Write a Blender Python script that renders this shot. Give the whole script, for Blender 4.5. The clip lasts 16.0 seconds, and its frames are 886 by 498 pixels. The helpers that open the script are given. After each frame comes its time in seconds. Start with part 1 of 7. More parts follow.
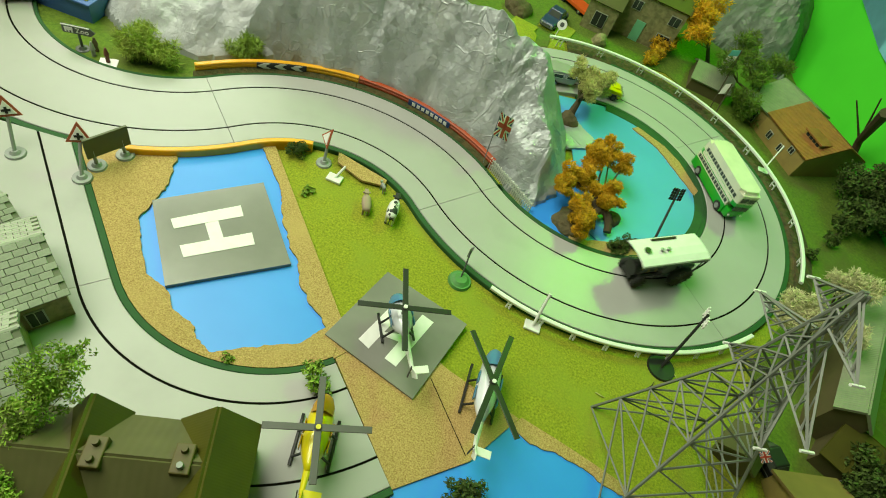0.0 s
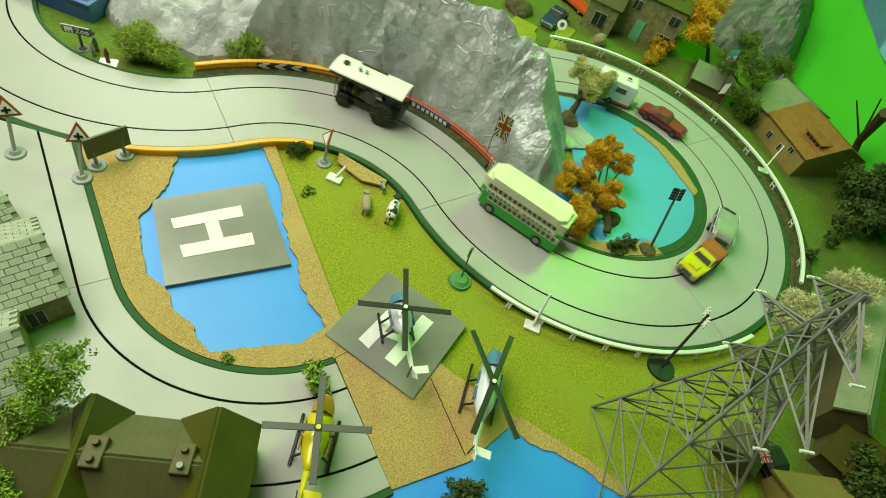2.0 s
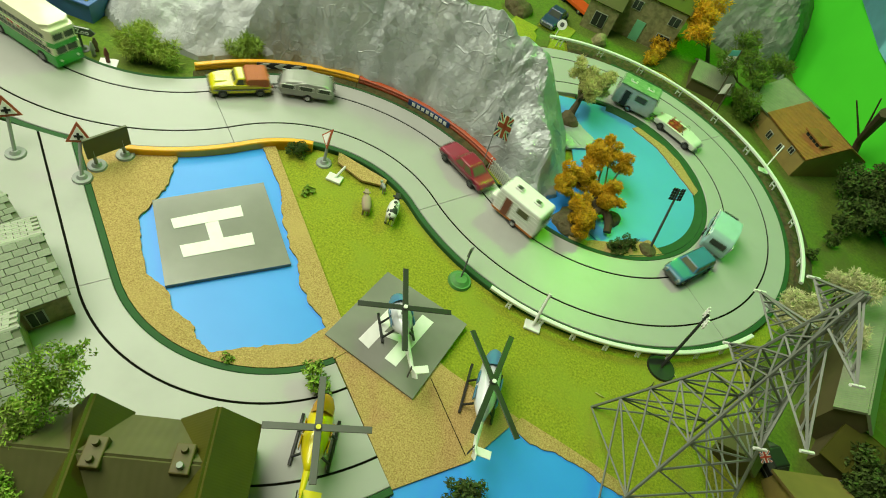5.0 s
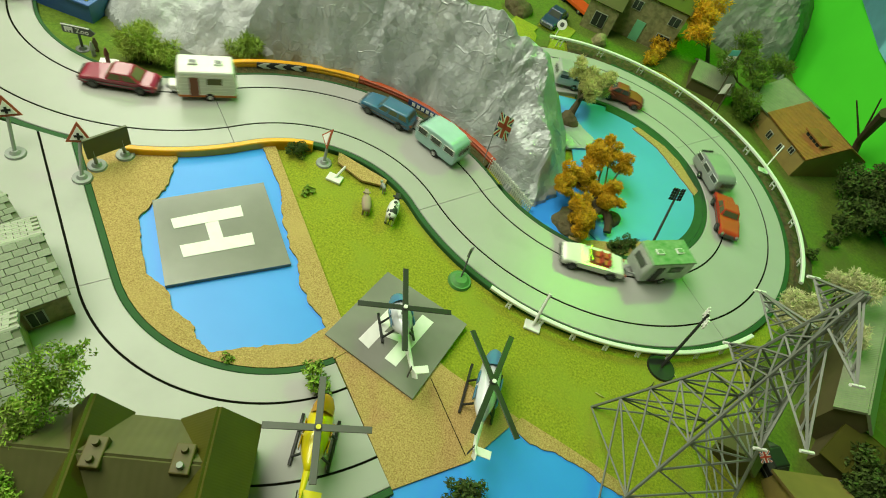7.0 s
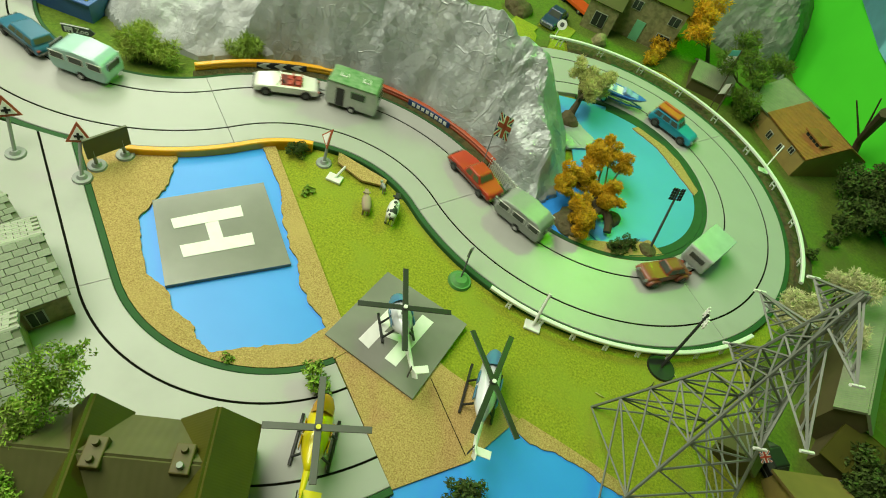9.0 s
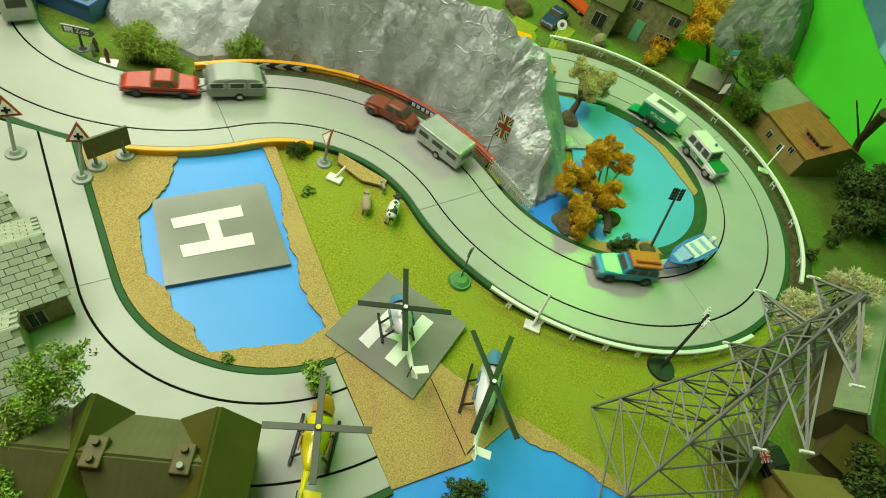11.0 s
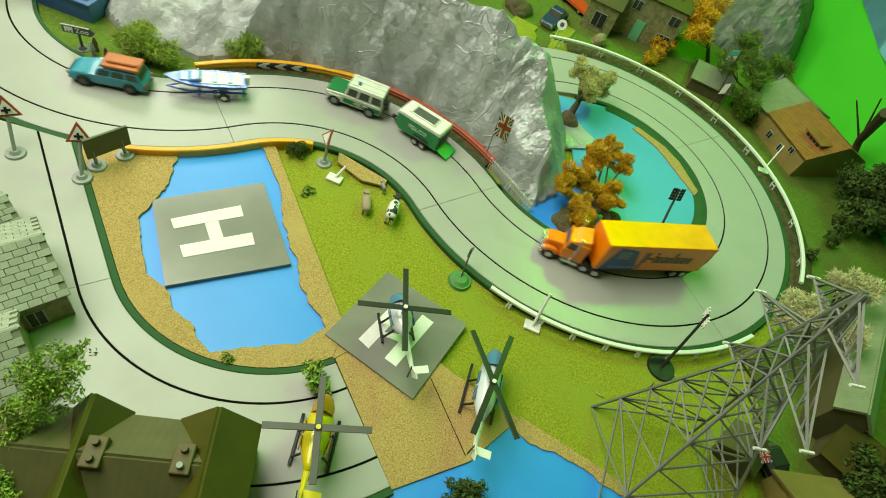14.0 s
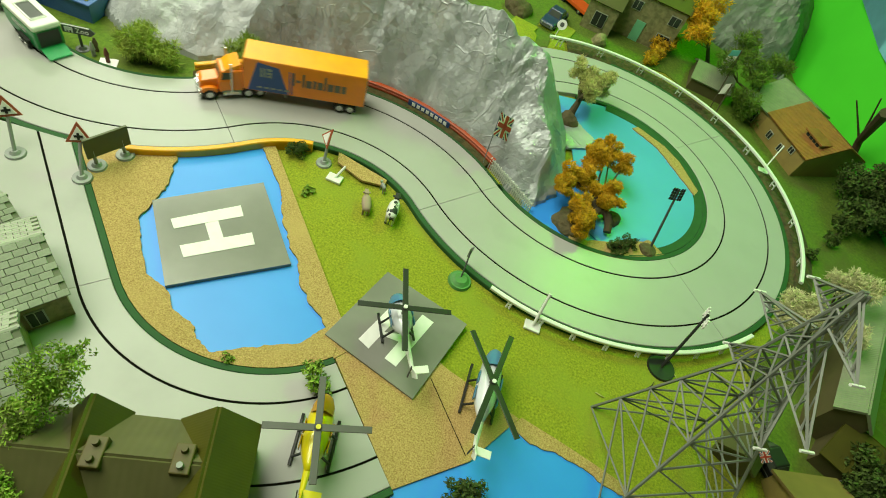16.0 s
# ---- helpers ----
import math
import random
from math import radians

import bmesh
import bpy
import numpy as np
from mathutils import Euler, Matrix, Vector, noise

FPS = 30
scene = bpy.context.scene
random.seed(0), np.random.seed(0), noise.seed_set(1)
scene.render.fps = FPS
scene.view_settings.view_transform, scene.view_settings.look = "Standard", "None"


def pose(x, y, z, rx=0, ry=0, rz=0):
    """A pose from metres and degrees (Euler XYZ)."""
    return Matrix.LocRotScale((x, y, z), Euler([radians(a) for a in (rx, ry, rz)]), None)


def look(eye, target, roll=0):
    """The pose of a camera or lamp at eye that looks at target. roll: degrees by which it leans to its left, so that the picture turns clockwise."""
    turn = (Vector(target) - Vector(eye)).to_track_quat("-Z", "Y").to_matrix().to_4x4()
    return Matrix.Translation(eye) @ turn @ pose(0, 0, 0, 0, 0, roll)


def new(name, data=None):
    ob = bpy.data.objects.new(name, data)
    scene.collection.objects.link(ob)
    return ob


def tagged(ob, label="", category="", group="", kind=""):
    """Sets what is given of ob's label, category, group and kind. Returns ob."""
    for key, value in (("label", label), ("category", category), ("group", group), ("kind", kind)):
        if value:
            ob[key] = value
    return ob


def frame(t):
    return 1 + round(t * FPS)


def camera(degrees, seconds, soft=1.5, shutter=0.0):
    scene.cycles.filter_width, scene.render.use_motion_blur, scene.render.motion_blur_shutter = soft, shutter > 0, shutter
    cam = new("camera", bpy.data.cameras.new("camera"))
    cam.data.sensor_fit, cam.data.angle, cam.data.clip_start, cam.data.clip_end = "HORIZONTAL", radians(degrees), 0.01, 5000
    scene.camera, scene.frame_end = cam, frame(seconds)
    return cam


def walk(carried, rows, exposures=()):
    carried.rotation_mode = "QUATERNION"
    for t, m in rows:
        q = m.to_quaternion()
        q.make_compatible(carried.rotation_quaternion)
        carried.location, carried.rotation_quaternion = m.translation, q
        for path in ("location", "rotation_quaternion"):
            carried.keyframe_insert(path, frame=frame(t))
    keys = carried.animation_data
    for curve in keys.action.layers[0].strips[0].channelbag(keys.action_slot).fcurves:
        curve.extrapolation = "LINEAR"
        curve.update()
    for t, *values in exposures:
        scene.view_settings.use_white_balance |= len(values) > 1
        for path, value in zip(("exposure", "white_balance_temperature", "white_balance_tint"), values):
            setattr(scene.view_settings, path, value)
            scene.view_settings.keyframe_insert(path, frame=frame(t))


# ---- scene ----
# A model slot-road landscape on a table. One camera stands still above it.
cam = camera(77.70, 16.0, soft=1.0, shutter=0.45)
EYE = Vector((0, 0, 0.42))
AIM = EYE + Vector((0, math.cos(radians(50.157)), -math.sin(radians(50.157))))
walk(cam, [(0.0, look(EYE, AIM, 22.9985)), (16.0, look(EYE, AIM, 22.9985))],
     exposures=[(0.0, 0.0, 7050, -19), (16.0, 0.0, 7050, -19)])

# ---- light: the room, its ceiling lamps and the green-lit end of the room ----
world = bpy.data.worlds.new("room_air")
world.use_nodes = True
world.node_tree.nodes["Background"].inputs[0].default_value = (0.9, 1.0, 0.85, 1)
world.node_tree.nodes["Background"].inputs[1].default_value = 0.25
scene.world = world


def area_lamp(name, eye, target, sx, sy, watts, colour):
    d = bpy.data.lights.new(name, "AREA")
    d.shape, d.size, d.size_y, d.energy, d.color = "RECTANGLE", sx, sy, watts, colour
    ob = new(name, d)
    ob.matrix_world = look(eye, target)
    return ob


area_lamp("ceiling_lamp", (-0.66, 0.36, 1.22), (-0.16, 0.46, 0), 1.0, 0.8, 23.5, (1.0, 0.91, 0.87))
area_lamp("window_lamp", (-1.20, 1.48, 1.20), (-0.2, 0.45, 0), 0.7, 0.6, 13.5, (1.0, 0.91, 0.91))
# Green source that glints on the road; its tint also stands in for haze.
area_lamp("green_lamp", (0.50, 1.42, 1.14), (0.34, 0.45, 0), 0.22, 0.18, 11, (0.24, 1.0, 0.01))

# ---- materials ----


def mat(name, colour, rough=0.5, metal=0.0, colour2=None, scale=60, mix=0.5, bump=0.0, bscale=300, bdist=0.001, coat=0.0,
        spots=None, spot_scale=20, spot_edge=(0.55, 0.7), per_object=0.0, kind="noise"):
    m = bpy.data.materials.new(name)
    m.use_nodes = True
    nt = m.node_tree
    n, l = nt.nodes, nt.links
    b = n["Principled BSDF"]
    b.inputs["Roughness"].default_value = rough
    b.inputs["Metallic"].default_value = metal
    b.inputs["Coat Weight"].default_value = coat
    co = n.new("ShaderNodeTexCoord")
    c2 = colour2 or tuple(max(0, c * 0.8) for c in colour)
    t1 = n.new("ShaderNodeTexNoise")
    t1.inputs["Scale"].default_value = scale
    t1.inputs["Detail"].default_value = 6
    l.new(co.outputs["Object"], t1.inputs["Vector"])
    r1 = n.new("ShaderNodeValToRGB")
    r1.color_ramp.elements[0].position, r1.color_ramp.elements[1].position = 0.5 - mix / 2, 0.5 + mix / 2
    r1.color_ramp.elements[0].color, r1.color_ramp.elements[1].color = (*c2, 1), (*colour, 1)
    l.new(t1.outputs["Fac"], r1.inputs["Fac"])
    out = r1.outputs["Color"]
    if spots:
        t2 = n.new("ShaderNodeTexNoise")
        t2.inputs["Scale"].default_value = spot_scale
        t2.inputs["Detail"].default_value = 4
        l.new(co.outputs["Object"], t2.inputs["Vector"])
        r2 = n.new("ShaderNodeValToRGB")
        r2.color_ramp.elements[0].position, r2.color_ramp.elements[1].position = spot_edge
        r2.color_ramp.elements[0].color, r2.color_ramp.elements[1].color = (0, 0, 0, 1), (1, 1, 1, 1)
        l.new(t2.outputs["Fac"], r2.inputs["Fac"])
        mx = n.new("ShaderNodeMixRGB")
        mx.inputs[2].default_value = (*spots, 1)
        l.new(r2.outputs["Color"], mx.inputs[0])
        l.new(out, mx.inputs[1])
        out = mx.outputs[0]
    if per_object:
        oi = n.new("ShaderNodeObjectInfo")
        mr = n.new("ShaderNodeMapRange")
        mr.inputs["To Min"].default_value, mr.inputs["To Max"].default_value = 1 - per_object, 1 + per_object
        l.new(oi.outputs["Random"], mr.inputs["Value"])
        hs = n.new("ShaderNodeHueSaturation")
        l.new(mr.outputs["Result"], hs.inputs["Value"])
        l.new(out, hs.inputs["Color"])
        out = hs.outputs["Color"]
    l.new(out, b.inputs["Base Color"])
    if bump:
        if kind == "foil":
            # crumpled facets: every cell is a small plane with its own tilt, at two sizes
            nz = n.new("ShaderNodeTexNoise")
            nz.inputs["Scale"].default_value = bscale * 0.5
            nz.inputs["Detail"].default_value = 3
            l.new(co.outputs["Object"], nz.inputs["Vector"])
            ad = n.new("ShaderNodeMixRGB")
            ad.blend_type = "LINEAR_LIGHT"
            ad.inputs[0].default_value = 0.012
            l.new(co.outputs["Object"], ad.inputs[1])
            l.new(nz.outputs["Color"], ad.inputs[2])
            hgt = None
            for sc, amp in ((bscale, 0.20), (bscale * 2.6, 0.20), (bscale * 5, 0.24), (bscale * 11, 0.20)):
                vo = n.new("ShaderNodeTexVoronoi")
                vo.inputs["Scale"].default_value = sc
                l.new(ad.outputs[0], vo.inputs["Vector"])
                d1 = n.new("ShaderNodeVectorMath")
                d1.operation = "SUBTRACT"
                l.new(ad.outputs[0], d1.inputs[0])
                l.new(vo.outputs["Position"], d1.inputs[1])
                d2 = n.new("ShaderNodeVectorMath")
                d2.operation = "SUBTRACT"
                l.new(vo.outputs["Color"], d2.inputs[0])
                d2.inputs[1].default_value = (0.5, 0.5, 0.5)
                d3 = n.new("ShaderNodeVectorMath")
                d3.operation = "DOT_PRODUCT"
                l.new(d1.outputs[0], d3.inputs[0])
                l.new(d2.outputs[0], d3.inputs[1])
                sm = n.new("ShaderNodeMath")
                sm.operation = "MULTIPLY_ADD"
                l.new(d3.outputs["Value"], sm.inputs[0])
                sm.inputs[1].default_value = amp
                if hgt is not None:
                    l.new(hgt, sm.inputs[2])
                else:
                    sm.inputs[2].default_value = 0.0
                hgt = sm.outputs[0]
            # thin raised creases along the borders of two sets of cells
            for sc, amp in ((bscale * 0.8, 0.0010), (bscale * 1.7, 0.0012), (bscale * 3.6, 0.0008), (bscale * 7, 0.0004)):
                ve = n.new("ShaderNodeTexVoronoi")
                ve.feature = "DISTANCE_TO_EDGE"
                ve.inputs["Scale"].default_value = sc
                l.new(ad.outputs[0], ve.inputs["Vector"])
                ce = n.new("ShaderNodeMapRange")
                ce.inputs["From Max"].default_value = 0.036
                ce.inputs["To Min"].default_value, ce.inputs["To Max"].default_value = amp, 0.0
                l.new(ve.outputs["Distance"], ce.inputs["Value"])
                # the creases fade in and out
                fa = n.new("ShaderNodeTexNoise")
                fa.inputs["Scale"].default_value = sc * 0.45
                fa.inputs["Detail"].default_value = 2
                l.new(co.outputs["Object"], fa.inputs["Vector"])
                fr = n.new("ShaderNodeMapRange")
                fr.inputs["From Min"].default_value, fr.inputs["From Max"].default_value = 0.52, 0.70
                l.new(fa.outputs["Fac"], fr.inputs["Value"])
                s2 = n.new("ShaderNodeMath")
                s2.operation = "MULTIPLY_ADD"
                l.new(ce.outputs["Result"], s2.inputs[0])
                l.new(fr.outputs["Result"], s2.inputs[1])
                l.new(hgt, s2.inputs[2])
                hgt = s2.outputs[0]
        elif kind == "wave":
            t3 = n.new("ShaderNodeTexWave")
            t3.inputs["Scale"].default_value = bscale
            t3.inputs["Distortion"].default_value = 1.0
            l.new(co.outputs["Object"], t3.inputs["Vector"])
            hgt = t3.outputs["Fac"]
        else:
            t3 = n.new("ShaderNodeTexNoise")
            t3.inputs["Scale"].default_value = bscale
            t3.inputs["Detail"].default_value = 5
            l.new(co.outputs["Object"], t3.inputs["Vector"])
            hgt = t3.outputs["Fac"]
        bp = n.new("ShaderNodeBump")
        bp.inputs["Strength"].default_value = bump
        bp.inputs["Distance"].default_value = bdist
        l.new(hgt, bp.inputs["Height"])
        l.new(bp.outputs["Normal"], b.inputs["Normal"])
    return m


def glass_mat(name, colour, rough=0.05):
    m = mat(name, colour, rough)
    m.node_tree.nodes["Principled BSDF"].inputs["Specular IOR Level"].default_value = 0.25
    return m


ROAD = mat("road_plastic", (0.40, 0.395, 0.38), 0.33, colour2=(0.36, 0.355, 0.335), scale=22, mix=0.7, bump=0.08, bscale=900, bdist=0.0004,
           spots=(0.315, 0.31, 0.295), spot_scale=14, spot_edge=(0.58, 0.85))
ROAD.node_tree.nodes["Principled BSDF"].inputs["Specular IOR Level"].default_value = 0.30
SLOT = mat("slot_dark", (0.007, 0.007, 0.004), 0.8)
SLOT.node_tree.nodes["Principled BSDF"].inputs["Specular IOR Level"].default_value = 0.05
VERGE = mat("verge_green", (0.022, 0.085, 0.020), 0.8, scale=80, bump=0.15, bscale=700, bdist=0.0005)
GRASS = mat("grass_flock", (0.40, 0.42, 0.032), 0.95, colour2=(0.15, 0.18, 0.010), scale=520, mix=0.5, bump=0.9, bscale=1300, bdist=0.0012,
            spots=(0.27, 0.32, 0.03), spot_scale=18, spot_edge=(0.5, 0.7))
LAWN = mat("dark_lawn", (0.14, 0.21, 0.018), 0.95, colour2=(0.07, 0.12, 0.009), scale=300, bump=0.8, bscale=1000, bdist=0.0012,
           spots=(0.10, 0.12, 0.02), spot_scale=12, spot_edge=(0.5, 0.65))
CORK = mat("cork_sheet", (0.53, 0.38, 0.15), 0.9, colour2=(0.25, 0.155, 0.045), scale=850, mix=0.4, bump=0.6, bscale=800, bdist=0.0008,
           spots=(0.44, 0.31, 0.115), spot_scale=12, spot_edge=(0.5, 0.75))
WATER = mat("blue_sheet", (0.055, 0.30, 0.85), 0.42, colour2=(0.045, 0.26, 0.78), scale=15, bump=0.05, bscale=60)
POND = mat("turquoise_sheet", (0.10, 0.35, 0.66), 0.4, colour2=(0.09, 0.32, 0.60), scale=15, bump=0.05, bscale=60)
PAD = mat("pad_grey", (0.27, 0.265, 0.24), 0.22, colour2=(0.16, 0.158, 0.14), scale=16, mix=0.6, bump=0.06, bscale=400, bdist=0.0005)
WHITE = mat("white_paint", (0.80, 0.80, 0.76), 0.45, colour2=(0.72, 0.72, 0.68), scale=120)
FOIL = mat("grey_foil", (0.42, 0.44, 0.45), 0.42, 0.24, colour2=(0.36, 0.375, 0.385), scale=30, mix=0.5, bump=0.9, bscale=26, bdist=1.0, kind="foil",
           spots=(0.46, 0.475, 0.48), spot_scale=18, spot_edge=(0.5, 0.62))
PALEFOIL = mat("pale_foil", (0.44, 0.45, 0.46), 0.52, 0.15, colour2=(0.38, 0.39, 0.40), scale=40, mix=0.5, bump=0.5, bscale=30, bdist=1.0, kind="foil")
CLOTH = mat("green_cloth", (0.11, 0.66, 0.03), 0.85, colour2=(0.09, 0.58, 0.025), scale=8, bump=0.3, bscale=40, bdist=0.004)
PALEBLUE = mat("pale_blue_cloth", (0.22, 0.55, 0.62), 0.85)
ORANGE_RAIL = mat("yellow_orange_plastic", (0.78, 0.40, 0.015), 0.4, scale=90, colour2=(0.66, 0.31, 0.012))
RED_RAIL = mat("red_brown_plastic", (0.42, 0.07, 0.02), 0.42, scale=90)
NAVY = mat("navy_plate", (0.02, 0.05, 0.16), 0.4)
BLACK = mat("black_plastic", (0.018, 0.018, 0.016), 0.45)
DKGREY = mat("dark_grey", (0.09, 0.095, 0.09), 0.5)
GREY = mat("grey_plastic", (0.28, 0.30, 0.28), 0.45, bump=0.1)
RUBBER = mat("tyre_rubber", (0.02, 0.02, 0.018), 0.8)
CHROME = mat("worn_chrome", (0.65, 0.66, 0.64), 0.25, 0.9)
GLASS = glass_mat("dark_glazing", (0.075, 0.085, 0.07), 0.22)
WALLPAINT = mat("room_wall_paint", (0.55, 0.56, 0.50), 0.9, scale=3)

# ---- mesh helpers ----


def part(name, bm, material, parent=None, label="", smooth=False):
    me = bpy.data.meshes.new(name)
    bmesh.ops.recalc_face_normals(bm, faces=bm.faces)
    bm.to_mesh(me)
    bm.free()
    me.materials.append(material)
    if smooth:
        for f in me.polygons:
            f.use_smooth = True
    ob = new(name, me)
    ob.parent = parent
    if label:
        ob["label"] = label
    return ob


def shared(name, me, parent, m=None):
    ob = new(name, me)
    ob.parent = parent
    if m is not None:
        ob.matrix_local = m
    return ob


def thing(name, label, category, m=None, group="", kind=""):
    ob = new(name)
    ob.empty_display_size = 0.01
    if m is not None:
        ob.matrix_world = m
    return tagged(ob, label, category, group, kind)


def box(bm, lo, hi, bev=0.0, seg=2):
    vs = [bm.verts.new((x, y, z)) for x in (lo[0], hi[0]) for y in (lo[1], hi[1]) for z in (lo[2], hi[2])]
    fs = [bm.faces.new([vs[i] for i in q]) for q in ((0, 1, 3, 2), (4, 6, 7, 5), (0, 4, 5, 1), (2, 3, 7, 6), (0, 2, 6, 4), (1, 5, 7, 3))]
    if bev:
        es = list({e for f in fs for e in f.edges})
        bmesh.ops.bevel(bm, geom=es, offset=bev, segments=seg, affect="EDGES", profile=0.5)
    return bm


def B(lo, hi, bev=0.0):
    return box(bmesh.new(), lo, hi, bev)


def tube(bm, a, b, r, r2=None, n=8, caps=True):
    a, b = Vector(a), Vector(b)
    r2 = r if r2 is None else r2
    q = (b - a).to_track_quat("Z", "Y")
    ring = lambda c, rr: [bm.verts.new(c + q @ Vector((rr * math.cos(k * 2 * math.pi / n), rr * math.sin(k * 2 * math.pi / n), 0))) for k in range(n)]
    u, v = ring(a, r), ring(b, r2)
    for k in range(n):
        bm.faces.new((u[k], u[(k + 1) % n], v[(k + 1) % n], v[k]))
    if caps:
        bm.faces.new(u[::-1])
        bm.faces.new(v)
    return bm


def T(a, b, r, r2=None, n=8):
    return tube(bmesh.new(), a, b, r, r2, n)


def prism(bm, prof, half, bev=0.0, taper=None, seg=2):
    """A side profile of (x, z) drawn across y from -half to half. taper: half width by z."""
    w = taper or (lambda x, z: half)
    a = [bm.verts.new((x, -w(x, z), z)) for x, z in prof]
    b = [bm.verts.new((x, w(x, z), z)) for x, z in prof]
    fs = [bm.faces.new(a), bm.faces.new(b[::-1])]
    n = len(prof)
    for k in range(n):
        fs.append(bm.faces.new((a[k], b[k], b[(k + 1) % n], a[(k + 1) % n])))
    if bev:
        es = list({e for f in fs for e in f.edges})
        bmesh.ops.bevel(bm, geom=es, offset=bev, segments=seg, affect="EDGES", profile=0.5)
    return bm


def panel(bm, q, u0, u1, v0, v1, out=0.0004):
    """A thin plate on the quad q (p00, p10, p11, p01), over the given shares of its sides."""
    q = [Vector(p) for p in q]
    at = lambda u, v: q[0] * (1 - u) * (1 - v) + q[1] * u * (1 - v) + q[2] * u * v + q[3] * (1 - u) * v
    nrm = (q[1] - q[0]).cross(q[3] - q[0]).normalized() * out
    c = [at(u0, v0), at(u1, v0), at(u1, v1), at(u0, v1)]
    lo = [bm.verts.new(p - nrm * 0.5) for p in c]
    hi = [bm.verts.new(p + nrm) for p in c]
    bm.faces.new(hi)
    bm.faces.new(lo[::-1])
    for k in range(4):
        bm.faces.new((lo[k], lo[(k + 1) % 4], hi[(k + 1) % 4], hi[k]))
    return bm


def slab(outer, holes, z0, z1):
    """A sheet with the outline outer and holes, from z0 to z1."""
    bm = bmesh.new()
    es, loops = [], []
    for loop in [outer] + list(holes):
        vs = [bm.verts.new((x, y, z1)) for x, y in loop]
        loops.append(vs)
        es += [bm.edges.new((vs[k], vs[(k + 1) % len(vs)])) for k in range(len(vs))]
    bmesh.ops.triangle_fill(bm, use_beauty=True, use_dissolve=False, edges=es)
    for vs in loops:
        lo = [bm.verts.new((v.co.x, v.co.y, z0)) for v in vs]
        for k in range(len(vs)):
            j = (k + 1) % len(vs)
            bm.faces.new((vs[k], lo[k], lo[j], vs[j]))
    return bm


def ragged(pts, amp, step=0.003, closed=False, seed=0):
    """Points along pts, torn unevenly."""
    out = []
    P = [Vector(p).to_2d() for p in pts]
    for a, b in zip(P, P[1:] + P[:1] if closed else P[1:]):
        d = b - a
        n = max(1, int(d.length / step))
        side = Vector((-d.y, d.x)).normalized()
        for k in range(n):
            c = a + d * k / n
            v = noise.noise(Vector((c.x * 90, c.y * 90, seed))) + 0.7 * noise.noise(Vector((c.x * 330, c.y * 330, seed + 5)))
            out.append(tuple(c + side * amp * v * (1 if 0 < k else 0.5)))
    if not closed:
        out.append(tuple(P[-1]))
    return out


# ---- the road's line: arcs of one slot-road, (curvature, length), then a hidden way round behind the mountain ----
X0, Y0, A0, LANE, HALF = 0.0511, 0.75, 0.4634, 0.0293, 0.0525
ARCS = [(-4.9586, 0.2411), (-5.1526, 0.332), (-4.6739, 0.3054), (5.4105, 0.2924), (-5.0957, 0.3355)]


def build_line():
    pts, s, x, y, a = [], 0.0, X0, Y0, A0
    for k, L in ARCS:
        n = int(L / 0.002)
        for i in range(n):
            aa = a + k * L * i / n
            pts.append((s + L * i / n, x + (math.sin(aa) - math.sin(a)) / k, y - (math.cos(aa) - math.cos(a)) / k, aa))
        x, y = x + (math.sin(a + k * L) - math.sin(a)) / k, y - (math.cos(a + k * L) - math.cos(a)) / k
        s, a = s + L, a + k * L
    # the way back: a wide curve, then a left-hand bend behind the mountain
    p0, p1, a1, bends = Vector((x, y)), Vector((X0, Y0)), A0, []
    for k, L in ((1.0, 0.12), (5.0, 0.22)):
        b = a1 - k * L
        p1 = Vector((p1.x - (math.sin(a1) - math.sin(b)) / k, p1.y + (math.cos(a1) - math.cos(b)) / k))
        a1 = b
        bends.insert(0, (k, L, p1, a1))
    m = 4.6
    t0, t1 = Vector((math.cos(a), math.sin(a))) * m, Vector((math.cos(a1), math.sin(a1))) * m
    last = p0
    for i in range(1, 1201):
        u = i / 1200
        c = p0 * (2 * u**3 - 3 * u**2 + 1) + t0 * (u**3 - 2 * u**2 + u) + p1 * (3 * u**2 - 2 * u**3) + t1 * (u**3 - u**2)
        s += (c - last).length
        pts.append((s, c.x, c.y, math.atan2(c.y - last.y, c.x - last.x)))
        last = c
    for k, L, c, b in bends:
        for i in range(1, 81):
            aa = b + k * L * i / 80
            pts.append((s + L * i / 80, c.x + (math.sin(aa) - math.sin(b)) / k, c.y - (math.cos(aa) - math.cos(b)) / k, aa))
        s += L
    return np.array(pts[:-1]), s


LINE, LOOP = build_line()
ANG = np.unwrap(LINE[:, 3])
# length along the inner slot, at each point of the line
SLOT_LEN = np.concatenate([[0], np.cumsum(np.hypot(*np.diff(np.c_[LINE[:, 1] + LANE * np.sin(ANG), LINE[:, 2] - LANE * np.cos(ANG)], axis=0).T))])
SLOT_LOOP = SLOT_LEN[-1] + 0.002
VISIBLE = sum(L for _, L in ARCS)


def on_road(s, off=0.0):
    """A point of the road at s along its centre line, off to the left of the traffic, and the heading there."""
    s = s % LOOP
    x, y, a = np.interp(s, LINE[:, 0], LINE[:, 1]), np.interp(s, LINE[:, 0], LINE[:, 2]), np.interp(s, LINE[:, 0], ANG)
    return Vector((x - off * math.sin(a), y + off * math.cos(a))), a


